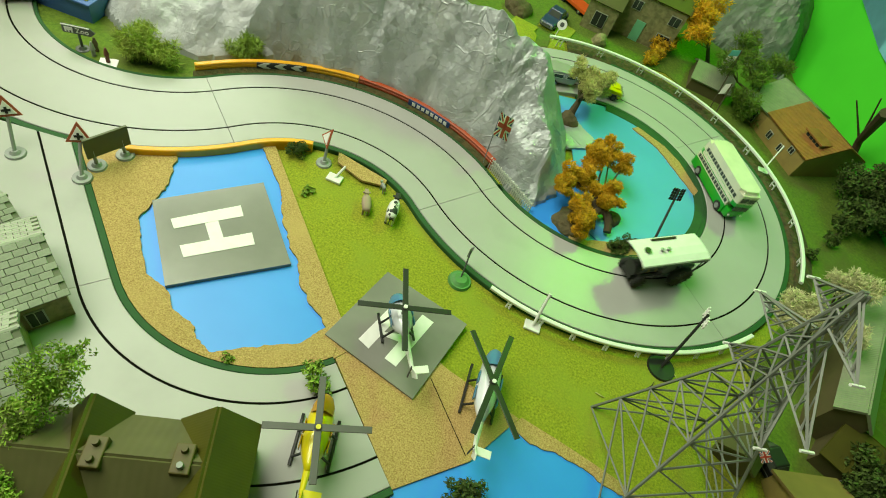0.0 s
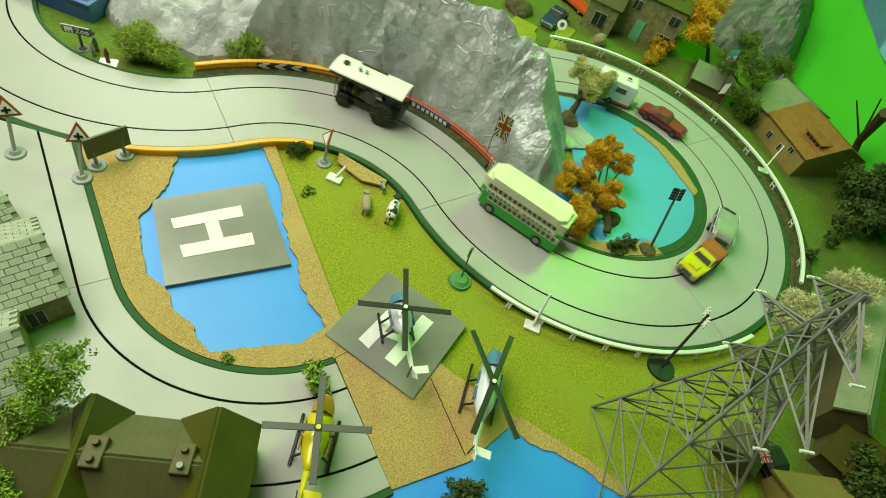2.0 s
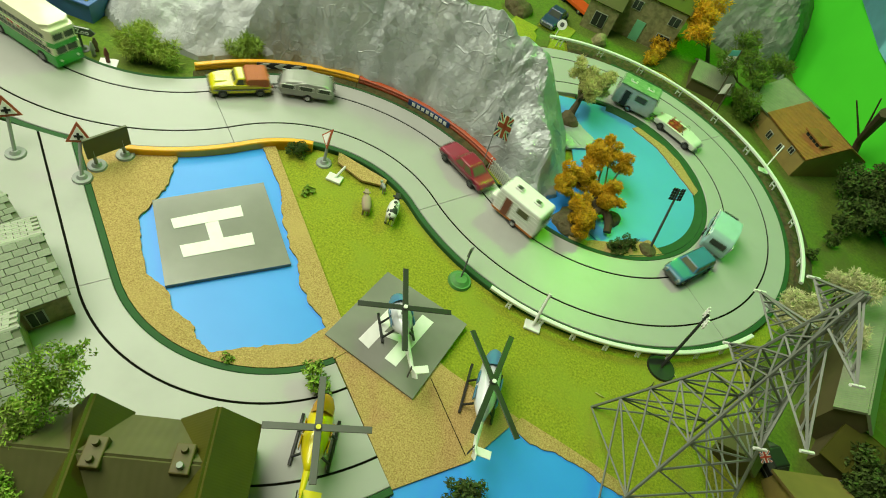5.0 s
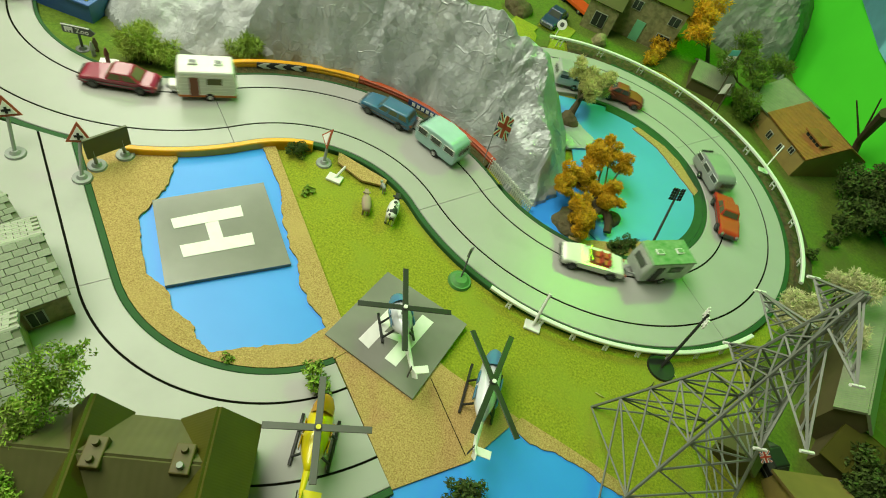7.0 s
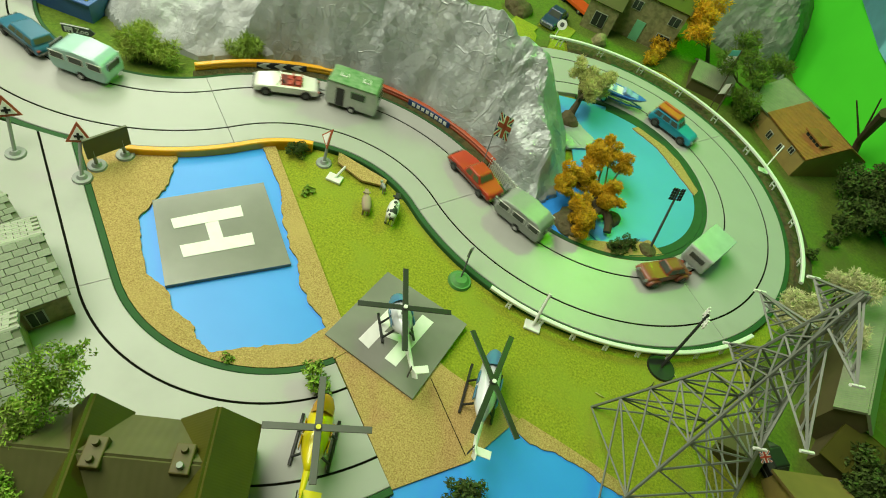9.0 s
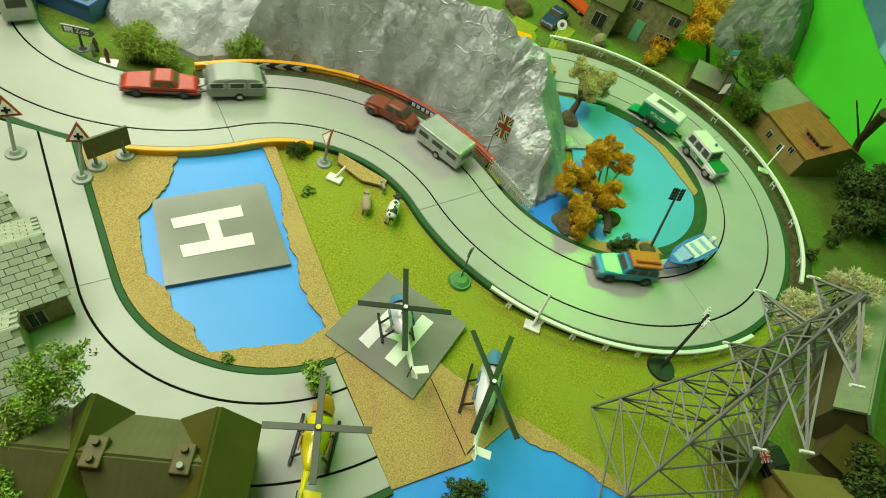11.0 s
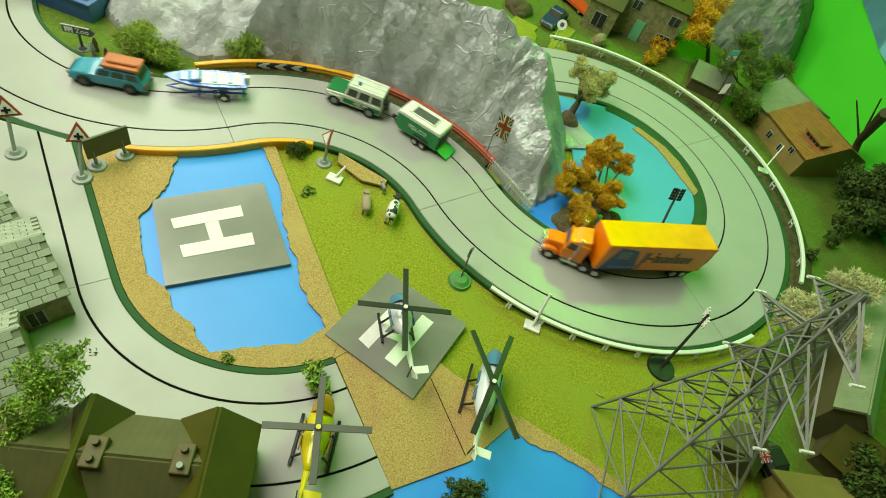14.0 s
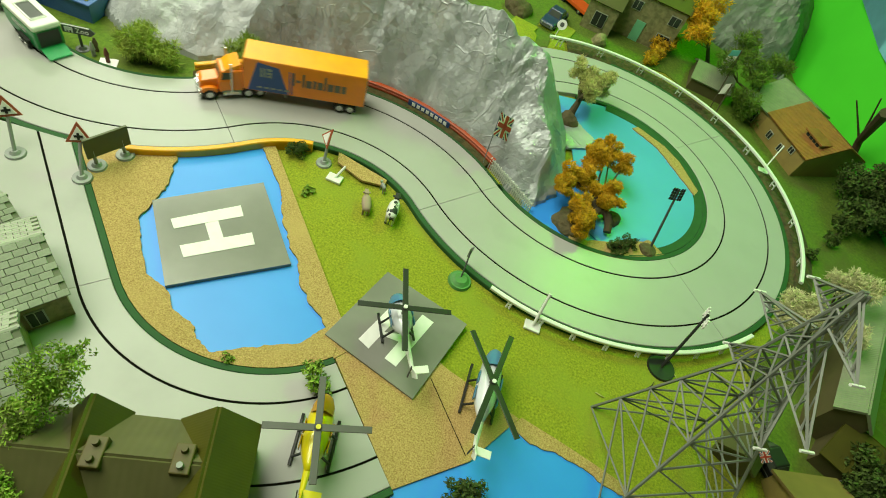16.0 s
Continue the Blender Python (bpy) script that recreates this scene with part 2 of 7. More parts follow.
def sweep(bm, s0, s1, prof, step=0.006, closed=True, caps=True, way=on_road):
    """The cross-section prof of (left, z) drawn along the road from s0 to s1."""
    n = max(2, int((s1 - s0) / step) + 1)
    rings = []
    for i in range(n):
        c, a = way(s0 + (s1 - s0) * i / (n - 1))
        rings.append([bm.verts.new((c.x - o * math.sin(a), c.y + o * math.cos(a), z)) for o, z in prof])
    m = len(prof)
    for u, v in zip(rings, rings[1:]):
        for k in range(m if closed else m - 1):
            bm.faces.new((u[k], u[(k + 1) % m], v[(k + 1) % m], v[k]))
    if caps and closed:
        bm.faces.new(rings[0])
        bm.faces.new(rings[-1][::-1])
    return bm


SW, SD = 0.0010, 0.004


def road_profile(h=HALF):
    return [(-h, -0.006), (h, -0.006), (h, -0.0006), (h - 0.0006, 0), (LANE + SW, 0), (LANE + SW, -SD), (LANE - SW, -SD), (LANE - SW, 0),
            (-LANE + SW, 0), (-LANE + SW, -SD), (-LANE - SW, -SD), (-LANE - SW, 0), (-h + 0.0006, 0), (-h, -0.0006)]


def strip(o0, o1, z0, z1):
    return [(o0, z0), (o1, z0), (o1, z1 - 0.0008), (o1 - 0.0006, z1), (o0 + 0.0006, z1), (o0, z1 - 0.0008)]


# second road: a straight, then a bend, sawn off at the cork
R2_DIR = math.atan2(-0.66714, 0.74493)
R2_LEN, R2_K = 0.30, 1 / 0.1905
R2_TURN = ((-0.2503, 0.1719)[0] - 0.0325 * 0.66714, (-0.2503, 0.1719)[1] - 0.0325 * 0.74493)


def on_second_road(s):
    u = s - R2_LEN
    if u <= 0:
        return Vector((R2_TURN[0] + u * math.cos(R2_DIR), R2_TURN[1] + u * math.sin(R2_DIR))), R2_DIR
    a = R2_DIR + R2_K * u
    return Vector((R2_TURN[0] + (math.sin(a) - math.sin(R2_DIR)) / R2_K, R2_TURN[1] - (math.cos(a) - math.cos(R2_DIR)) / R2_K)), a


# ---- room and table ----
def flat(name, lo, hi, material, label="", category=""):
    return tagged(part(name, B(lo, hi), material), label, category, kind="structure")


flat("floor", (-3, -2.2, -0.85), (3.2, 3.4, -0.80), mat("room_floor", (0.25, 0.18, 0.11), 0.6, scale=6), "brown room floor under the table", "floor")
flat("ceiling", (-3, -2.2, 1.70), (3.2, 3.4, 1.75), WALLPAINT, "plain pale room ceiling", "ceiling")
flat("wall_north", (-3, 3.3, -0.8), (3.2, 3.4, 1.7), WALLPAINT, "plain pale room wall", "wall")
flat("wall_south", (-3, -2.2, -0.8), (3.2, -2.1, 1.7), WALLPAINT, "plain pale room wall", "wall")
flat("wall_west", (-3, -2.1, -0.8), (-2.9, 3.3, 1.7), WALLPAINT, "plain pale room wall", "wall")
flat("wall_east", (3.1, -2.1, -0.8), (3.2, 3.3, 1.7), WALLPAINT, "plain pale room wall", "wall")

# the ground mat: one sheet over the whole board
gb = bmesh.new()
box(gb, (-1.9, -0.5, -0.03), (1.7, 2.6, -0.006))
tagged(part("ground", gb, GRASS), "yellow-green flocked grass mat on a board", "ground", kind="structure")
lw = slab([(0.0270, 0.8392), (0.2192, 0.8782), (0.3342, 0.7967), (0.4092, 0.6767), (0.4182, 0.5531), (0.3885, 0.4586), (0.3348, 0.3731), (0.3629, 0.2353), (0.5445, 0.3056), (1.0, 0.4), (1.2, 1.6), (0.5, 2.2), (-0.05, 1.8), (-0.05, 0.95)], [], -0.007, -0.0045)
tagged(part("lawn", lw, LAWN), "dark green flocked lawn round the village", "lawn", kind="structure")
lw = slab([(-0.56, 0.44), (-0.4905, 0.41), (-0.4379, 0.3892), (-0.3909, 0.3867), (-0.322, 0.4236), (-0.318, 0.4711), (-0.40, 0.52), (-0.56, 0.60)], [], -0.007, -0.0047)
tagged(part("lawn", lw, LAWN), "moss-green flocked lawn below the kiosk", "lawn", kind="structure")
lw = slab([(-0.16, 0.70), (0.0262, 0.80), (0.0262, 0.95), (-0.052, 0.96), (-0.052, 1.6), (-0.4, 1.6), (-0.4, 0.80)], [], -0.007, -0.0048)
tagged(part("lawn", lw, LAWN), "green flocked lawn behind the mountain", "lawn", kind="structure")
for q in ([(-0.050, 0.800), (-0.008, 0.806), (0.002, 0.850), (-0.038, 0.856)], [(0.000, 0.858), (0.052, 0.846), (0.060, 0.888), (0.010, 0.905)]):
    tagged(part("paving_slab", slab(q, [], -0.0046, -0.0028), GRASS), "flat yellow-green card slab on the lawn", "slab", kind="structure")

# water sheets
POND1 = [(-0.2771, 0.3374), (-0.2596, 0.2971), (-0.2575, 0.2677), (-0.2562, 0.2480), (-0.2305, 0.2170), (-0.2177, 0.2031), (-0.1918, 0.1962), (-0.1810, 0.1838), (-0.1570, 0.1769), (-0.1505, 0.1690), (-0.1361, 0.1629), (-0.1118, 0.1788), (-0.0781, 0.1988), (-0.0650, 0.2220), (-0.0821, 0.2337), (-0.1047, 0.2511), (-0.1160, 0.2712), (-0.1271, 0.2809), (-0.1499, 0.3060), (-0.1696, 0.3399), (-0.1938, 0.3655), (-0.2127, 0.3841)]
tagged(part("water", slab([(-0.3197, 0.3249), (-0.2221, 0.1896), (-0.1435, 0.1450), (-0.0571, 0.2129), (-0.0662, 0.2323), (-0.2096, 0.3922)], [], -0.0055, -0.0032), WATER), "bright blue card sheet as a pond", "water", kind="structure")
tagged(part("water", slab([(0.0318, 0.1235), (0.0809, 0.1701), (0.1078, 0.2085), (0.1613, 0.2083), (0.2238, 0.1905), (0.2143, 0.1361), (0.0540, 0.0778)], [], -0.0055, -0.0032), WATER), "bright blue card sheet as a lake", "water", kind="structure")
tagged(part("water", slab([(0.0581, 0.4746), (0.1332, 0.6248), (0.1603, 0.4143), (0.1243, 0.3949), (0.0733, 0.4220)], [], -0.0055, -0.0036), WATER), "bright blue card sheet as a pond", "water", kind="structure")
inner = [tuple(on_road(0.102 + k * (0.876 - 0.102) / 40, -HALF - 0.003)[0]) for k in range(41)]
tagged(part("water", slab([(0.0983, 0.6013), (0.0607, 0.6910)] + inner[:-6] + [(0.1667, 0.4435), (0.1368, 0.4630)], [], -0.0035, -0.0024), POND), "turquoise card sheet as a pond", "water", kind="structure")

# cork shores
def cork(outer, holes, label, z=-0.0008):
    return tagged(part("shore", slab(outer, holes, -0.0034, z), CORK), label, "shore", kind="structure")


edge2 = []
for k in range(30):
    c, a = on_second_road(0.06 + k * 0.0195)
    edge2.append((c.x - 0.0585 * math.sin(a), c.y + 0.0585 * math.cos(a)))
outer1 = edge2[3:] + [(-0.0480, 0.1968), (-0.0536, 0.2312), (-0.2037, 0.3921), (-0.2729, 0.3440), (-0.3041, 0.3195)]
cork(outer1, [ragged(POND1, 0.0022, closed=True, seed=1)], "tan cork sheet torn round the pond")
cork([(-0.0598, 0.2355), (-0.0619, 0.2176), (-0.0618, 0.2141), (0.0342, 0.1219), (0.0837, 0.1638), (0.1138, 0.2137), (0.0434, 0.2303), (-0.0200, 0.2553)], [], "tan cork panel beside the helipad", -0.0014)
cork(ragged([(0.1086, 0.2053), (0.1281, 0.1970), (0.1503, 0.1988), (0.1785, 0.1949), (0.1890, 0.1906), (0.2142, 0.1868)], 0.0018, seed=3) + [(0.2389, 0.1873), (0.2031, 0.1986), (0.1562, 0.2087), (0.1164, 0.2159)], [], "torn strip of tan cork along the lake", -0.0019)
cork(ragged([(0.1764, 0.6861), (0.2158, 0.6644), (0.2419, 0.6334), (0.2705, 0.5985)], 0.0012, seed=4) + [(0.2752, 0.6093), (0.2478, 0.6546), (0.2245, 0.6755), (0.1842, 0.6943)], [], "narrow torn cork rim beside the pond")
cork(ragged([(0.1147, 0.4503), (0.1430, 0.4436), (0.1817, 0.4626), (0.2149, 0.4840), (0.2259, 0.4762)], 0.0015, seed=8) + [(0.2367, 0.4686), (0.1846, 0.4341), (0.1331, 0.4206)], [], "narrow torn cork rim beside the pond")
cork([(-0.1439, 0.4196), (-0.0836, 0.4087), (-0.0831, 0.3995), (-0.1067, 0.3943), (-0.1386, 0.4050)], [], "thin cork edging strip on the grass")
gp = bmesh.new()
tagged(part("joint_line", panel(gp, [(*(0.0324, 0.2163), -0.0013), (*(0.0330, 0.2166), -0.0013), (*(0.0797, 0.1668), -0.0013), (*(0.0791, 0.1665), -0.0013)], 0, 1, 0, 1, 0.0002), SLOT), "dark joint between two cork panels", "joint", kind="structure")

# ---- main road: one track section after another ----
road = thing("road", "grey plastic slot-car road with two slots and green verges", "road", kind="structure")
bounds = [-0.22]
for k, L in ARCS:
    bounds.append(max(bounds[-1], 0) + L)
bounds[3] -= 0.006
bounds[4] += 0.008
for s0, s1 in zip(bounds, bounds[1:]):
    sec = part("track_section", sweep(bmesh.new(), s0 + 0.00025, s1 - 0.00025, road_profile()), ROAD, road)
    # near-black fill just under the road top: the slot's shade, put in as colour
    sb = bmesh.new()
    for o in (LANE, -LANE):
        sweep(sb, s0, s1, [(o - SW, -0.0045), (o + SW, -0.0045), (o + SW, -0.0006), (o - SW, -0.0006)])
    part("slot_floor", sb, SLOT, sec)
part("track_section", sweep(bmesh.new(), bounds[-1] + 0.0003, LOOP - 0.2203, road_profile(), step=0.012), ROAD, road)
part("verge", sweep(bmesh.new(), 0.083, 1.336 + 0.04, strip(HALF + 0.0002, HALF + 0.0062, -0.006, -0.0004)), VERGE, road, "dark green plastic verge")
part("verge", sweep(bmesh.new(), 0.02, 0.876, strip(-HALF - 0.0062, -HALF - 0.0002, -0.006, -0.0004)), VERGE, road, "dark green plastic verge")
part("verge", sweep(bmesh.new(), 0.863, VISIBLE, strip(-HALF - 0.0040, -HALF - 0.0002, -0.006, -0.0004)), VERGE, road, "dark green plastic verge")
# the pond side of the road has a sloping green kerb
part("kerb", sweep(bmesh.new(), 0.083, 0.639, [(-HALF - 0.0064, -0.003), (-HALF - 0.0064, -0.0006), (-HALF - 0.0165, -0.0020), (-HALF - 0.0165, -0.003)]), VERGE, road, "dark green sloping kerb")

# ---- second road ----
road2 = thing("road", "grey plastic slot-car road ending at the cork panel", "road", kind="structure")
for s0, s1 in ((0.0, R2_LEN), (R2_LEN, R2_LEN + 0.295)):
    sb = sweep(bmesh.new(), s0 + 0.0003, s1 - 0.0003, [(o, z - 0.0003) for o, z in road_profile()], way=on_second_road)
    # the same near-black fill for the shade in these slots
    sl = bmesh.new()
    for o in (LANE, -LANE):
        sweep(sl, s0, s1, [(o - SW, -0.0048), (o + SW, -0.0048), (o + SW, -0.0010), (o - SW, -0.0010)], way=on_second_road)
    vg = [sweep(bmesh.new(), max(s0, 0.045), s1, strip(HALF + 0.0002, HALF + 0.0058, -0.006, -0.0007), way=on_second_road),
          sweep(bmesh.new(), s0, s1, strip(-HALF - 0.0058, -HALF - 0.0002, -0.006, -0.0007), way=on_second_road)]
    a, b = Vector((-0.0406, 0.1980)), Vector((0.0370, 0.1205))
    nrm = Vector((-(b - a).y, (b - a).x, 0)).normalized()
    if nrm.x < 0:
        nrm = -nrm
    if s1 > R2_LEN + 0.01:
        for m in [sb, sl] + vg:
            bmesh.ops.bisect_plane(m, geom=m.verts[:] + m.edges[:] + m.faces[:], plane_co=(a.x, a.y, 0), plane_no=nrm, clear_outer=True)
    if s0 == 0.0:
        # the straight runs up to the verge of the main road
        pa, pb = Vector((-0.4113, 0.2873)), Vector((-0.3559, 0.2959))
        nb = Vector((-(pb - pa).y, (pb - pa).x, 0)).normalized()
        if nb.y < 0:
            nb = -nb
        for m in [sb, sl] + vg:
            bmesh.ops.bisect_plane(m, geom=m.verts[:] + m.edges[:] + m.faces[:], plane_co=(pa.x, pa.y, 0), plane_no=nb, clear_outer=True)
    sec = part("track_section", sb, ROAD, road2)
    part("slot_floor", sl, SLOT, sec)
    for m in vg:
        part("verge", m, VERGE, road2, "dark green plastic verge")
tagged(part("pavement", slab([(-0.4487, 0.2335), (-0.4128, 0.2890), (-0.2537, 0.1731), (-0.2141, 0.1171), (-0.0799, 0.1077), (-0.0454, 0.0772), (-0.1794, -0.0071), (-0.3344, 0.0356)], [], -0.0085, -0.0062), ROAD), "pale grey board beside the road", "pavement", kind="structure")

# ---- foil mountain ----
def inside_dist(P, poly):
    """Signed distance of points P to the outline poly, positive inside."""
    d = np.full(len(P), 1e9)
    ins = np.zeros(len(P), bool)
    q = np.array(poly)
    for a, b in zip(q, np.roll(q, -1, 0)):
        ab = b - a
        t = np.clip(((P - a) @ ab) / (ab @ ab), 0, 1)
        d = np.minimum(d, np.hypot(*(P - a - t[:, None] * ab).T))
        cond = ((a[1] > P[:, 1]) != (b[1] > P[:, 1]))
        with np.errstate(divide="ignore", invalid="ignore"):
            xs = a[0] + (P[:, 1] - a[1]) / (b[1] - a[1]) * ab[0]
        ins ^= cond & (P[:, 0] < xs)
    return np.where(ins, d, -d)


def crumple(x, y, seed, f0):
    v, amp, f = 0.0, 1.0, f0
    for k in range(4):
        w = noise.noise(Vector((x * f * 0.6 + 7, y * f * 0.6, seed + k))) * 0.5
        v += amp * (abs(noise.noise(Vector((x * f + w, y * f - w, seed + 11 * k)))) - 0.25)
        amp, f = amp * 0.55, f * 2.1
    return v


def mound(name, poly, label, height, rise, peak, step, seed, material, rough=0.014):
    q = np.array(poly)
    lo, hi = q.min(0) - step, q.max(0) + step
    nx, ny = int((hi[0] - lo[0]) / step), int((hi[1] - lo[1]) / step)
    gx, gy = np.meshgrid(np.linspace(lo[0], hi[0], nx), np.linspace(lo[1], hi[1], ny))
    P = np.c_[gx.ravel(), gy.ravel()]
    d = inside_dist(P, poly)
    bm = bmesh.new()
    vs = {}
    for k, (x, y) in enumerate(P):
        if d[k] > -step * 1.5:
            t = min(1, max(0, (d[k] + 0.001) / rise))
            z = height * (1 - (1 - t) ** 2.0) * peak(x, y)
            c = crumple(x, y, seed, 11)
            z += c * rough * (0.15 + t) * 2.2
            z = z if d[k] > 0 else -0.008
            vs[k] = bm.verts.new((x + 0.35 * rough * noise.noise(Vector((x * 40, y * 40, seed))), y + 0.35 * rough * noise.noise(Vector((x * 40, y * 40, seed + 9))), max(z, -0.008)))
    for j in range(ny - 1):
        for i in range(nx - 1):
            k = j * nx + i
            f = (k, k + 1, k + nx + 1, k + nx)
            if all(c in vs for c in f):
                bm.faces.new([vs[c] for c in f])
    return tagged(part(name, bm, material), label, "mountain", kind="structure")


front = [tuple(on_road(0.863 + k * (1.148 - 0.863) / 24, -HALF - 0.013 - 0.0055 * max(0, k - 18))[0]) for k in range(25)]
back = [(-0.34, 0.68), (-0.2, 0.66), (-0.06, 0.635), (0.02, 0.665), (0.07, 0.645)]
OUT = [(0.0886, 0.6074), (0.1010, 0.5438), (0.0967, 0.4930), (0.0716, 0.4610)] + front + [(-0.3127, 0.5111), (-0.3230, 0.5586), (-0.3338, 0.6414)] + back
mound("mountain", OUT, "crumpled silver-grey foil mountain beside the road", 0.215, 0.115,
      lambda x, y: float(np.interp(x, [-0.25, -0.04, 0.012, 0.075, 0.10], [1.0, 0.84, 0.58, 0.37, 0.25])), 0.0030, 3, FOIL, rough=0.017)

OUT2 = [(-0.2659, 0.5254), (-0.3037, 0.5017), (-0.3439, 0.4692), (-0.3734, 0.4665), (-0.4260, 0.4578), (-0.4620, 0.4810), (-0.5090, 0.5336), (-0.52, 0.66), (-0.42, 0.74), (-0.22, 0.72), (-0.20, 0.60)]
mound("boulder", OUT2, "low pale silver foil boulder before the mountain", 0.072, 0.13, lambda x, y: 1.0, 0.0030, 5, PALEFOIL, rough=0.012)

tagged(part("foil_skirt", slab(ragged([(0.0688, 0.6466), (0.0991, 0.6474), (0.127, 0.6232), (0.1205, 0.6012), (0.0956, 0.5847), (0.0808, 0.6021)], 0.002, closed=True, seed=6), [], -0.0030, 0.0004), FOIL), "thin silver foil skirt at the mountain's foot", "foil", kind="structure")

# ---- backdrop at the end of the table ----
ba, bb = Vector((0.5495, 0.8040)), Vector((0.4653, 1.1822))
bd = (bb - ba).normalized()
bb2, ba2 = bb + bd * 1.2, ba - bd * 0.5
bm = bmesh.new()
rows_ = []
for i in range(60):
    u = i / 59
    c = ba2 + (bb2 - ba2) * u
    sway = 0.004 * math.sin(u * 60) + 0.006 * noise.noise(Vector((u * 14, 0, 2)))
    rows_.append([bm.verts.new((c.x + bd.y * (sway + 0.03 * (z < 0.02)) * -1, c.y - bd.x * sway * -1, z)) for z in (-0.006, 0.012, 0.15, 0.3, 0.6)])
for u, v in zip(rows_, rows_[1:]):
    for k in range(4):
        bm.faces.new((u[k], u[k + 1], v[k + 1], v[k]))
tagged(part("backdrop", bm, CLOTH, smooth=True), "bright green cloth backdrop behind the model village", "backdrop", kind="structure")
pb_ = bmesh.new()
quad = [(0.478, 1.088, 0.138), (0.5022, 0.968, 0.116), (0.60, 0.55, 0.08), (0.60, 0.55, 0.5), (0.478, 1.088, 0.5)]
pb_.faces.new([pb_.verts.new(p) for p in quad])
bmesh.ops.solidify(pb_, geom=pb_.faces[:], thickness=0.003)
tagged(part("backdrop", pb_, PALEBLUE), "pale blue cloth hanging before the green backdrop", "backdrop", kind="structure")
# ---- things on the board ----
def V3(p, z):
    return Vector((p[0], p[1], z))


def at(p, z=-0.006, rz=0.0):
    return pose(p[0], p[1], z, 0, 0, rz)


def heading(a, b):
    return math.degrees(math.atan2(b[1] - a[1], b[0] - a[0]))


def sheet_quad(c, z0, z1):
    return slab(list(c), [], z0, z1)


# helipads
pad = thing("helipad", "grey card helipad with a white painted H on the pond", "helipad")
part("plate", sheet_quad([(-0.2583, 0.2696), (-0.1875, 0.3385), (-0.1199, 0.2649), (-0.1972, 0.1983)], -0.0032, 0.0008), PAD, pad)
for q in ([(-0.2327, 0.2587), (-0.1905, 0.3022), (-0.1818, 0.2922), (-0.2243, 0.2510)], [(-0.2102, 0.2377), (-0.1659, 0.2792), (-0.1571, 0.2686), (-0.2006, 0.2287)], [(-0.2056, 0.2684), (-0.1983, 0.2772), (-0.1807, 0.2591), (-0.1891, 0.2516)]):
    part("letter_stroke", sheet_quad(q, 0.0004, 0.0012 if q[0] != (-0.2056, 0.2684) else 0.0011), WHITE, pad, "white painted stroke")
pad = thing("helipad", "grey card helipad lying partly on grass and cork", "helipad")
part("plate", sheet_quad([(-0.0391, 0.2982), (0.0469, 0.2788), (0.0248, 0.1919), (-0.0630, 0.2146)], -0.0060, 0.0008), PAD, pad)
for q in ([(-0.0361, 0.2224), (-0.0249, 0.2178), (-0.0122, 0.2592), (-0.0232, 0.2634)], [(0.0059, 0.2695), (0.0180, 0.2665), (0.0020, 0.2123), (-0.0094, 0.2154)], [(-0.0222, 0.2368), (-0.0149, 0.2344), (0.0047, 0.2354), (0.0076, 0.2464)]):
    part("letter_stroke", sheet_quad(q, 0.0004, 0.0012 if q[0] != (-0.0222, 0.2368) else 0.0011), WHITE, pad, "white painted stroke")


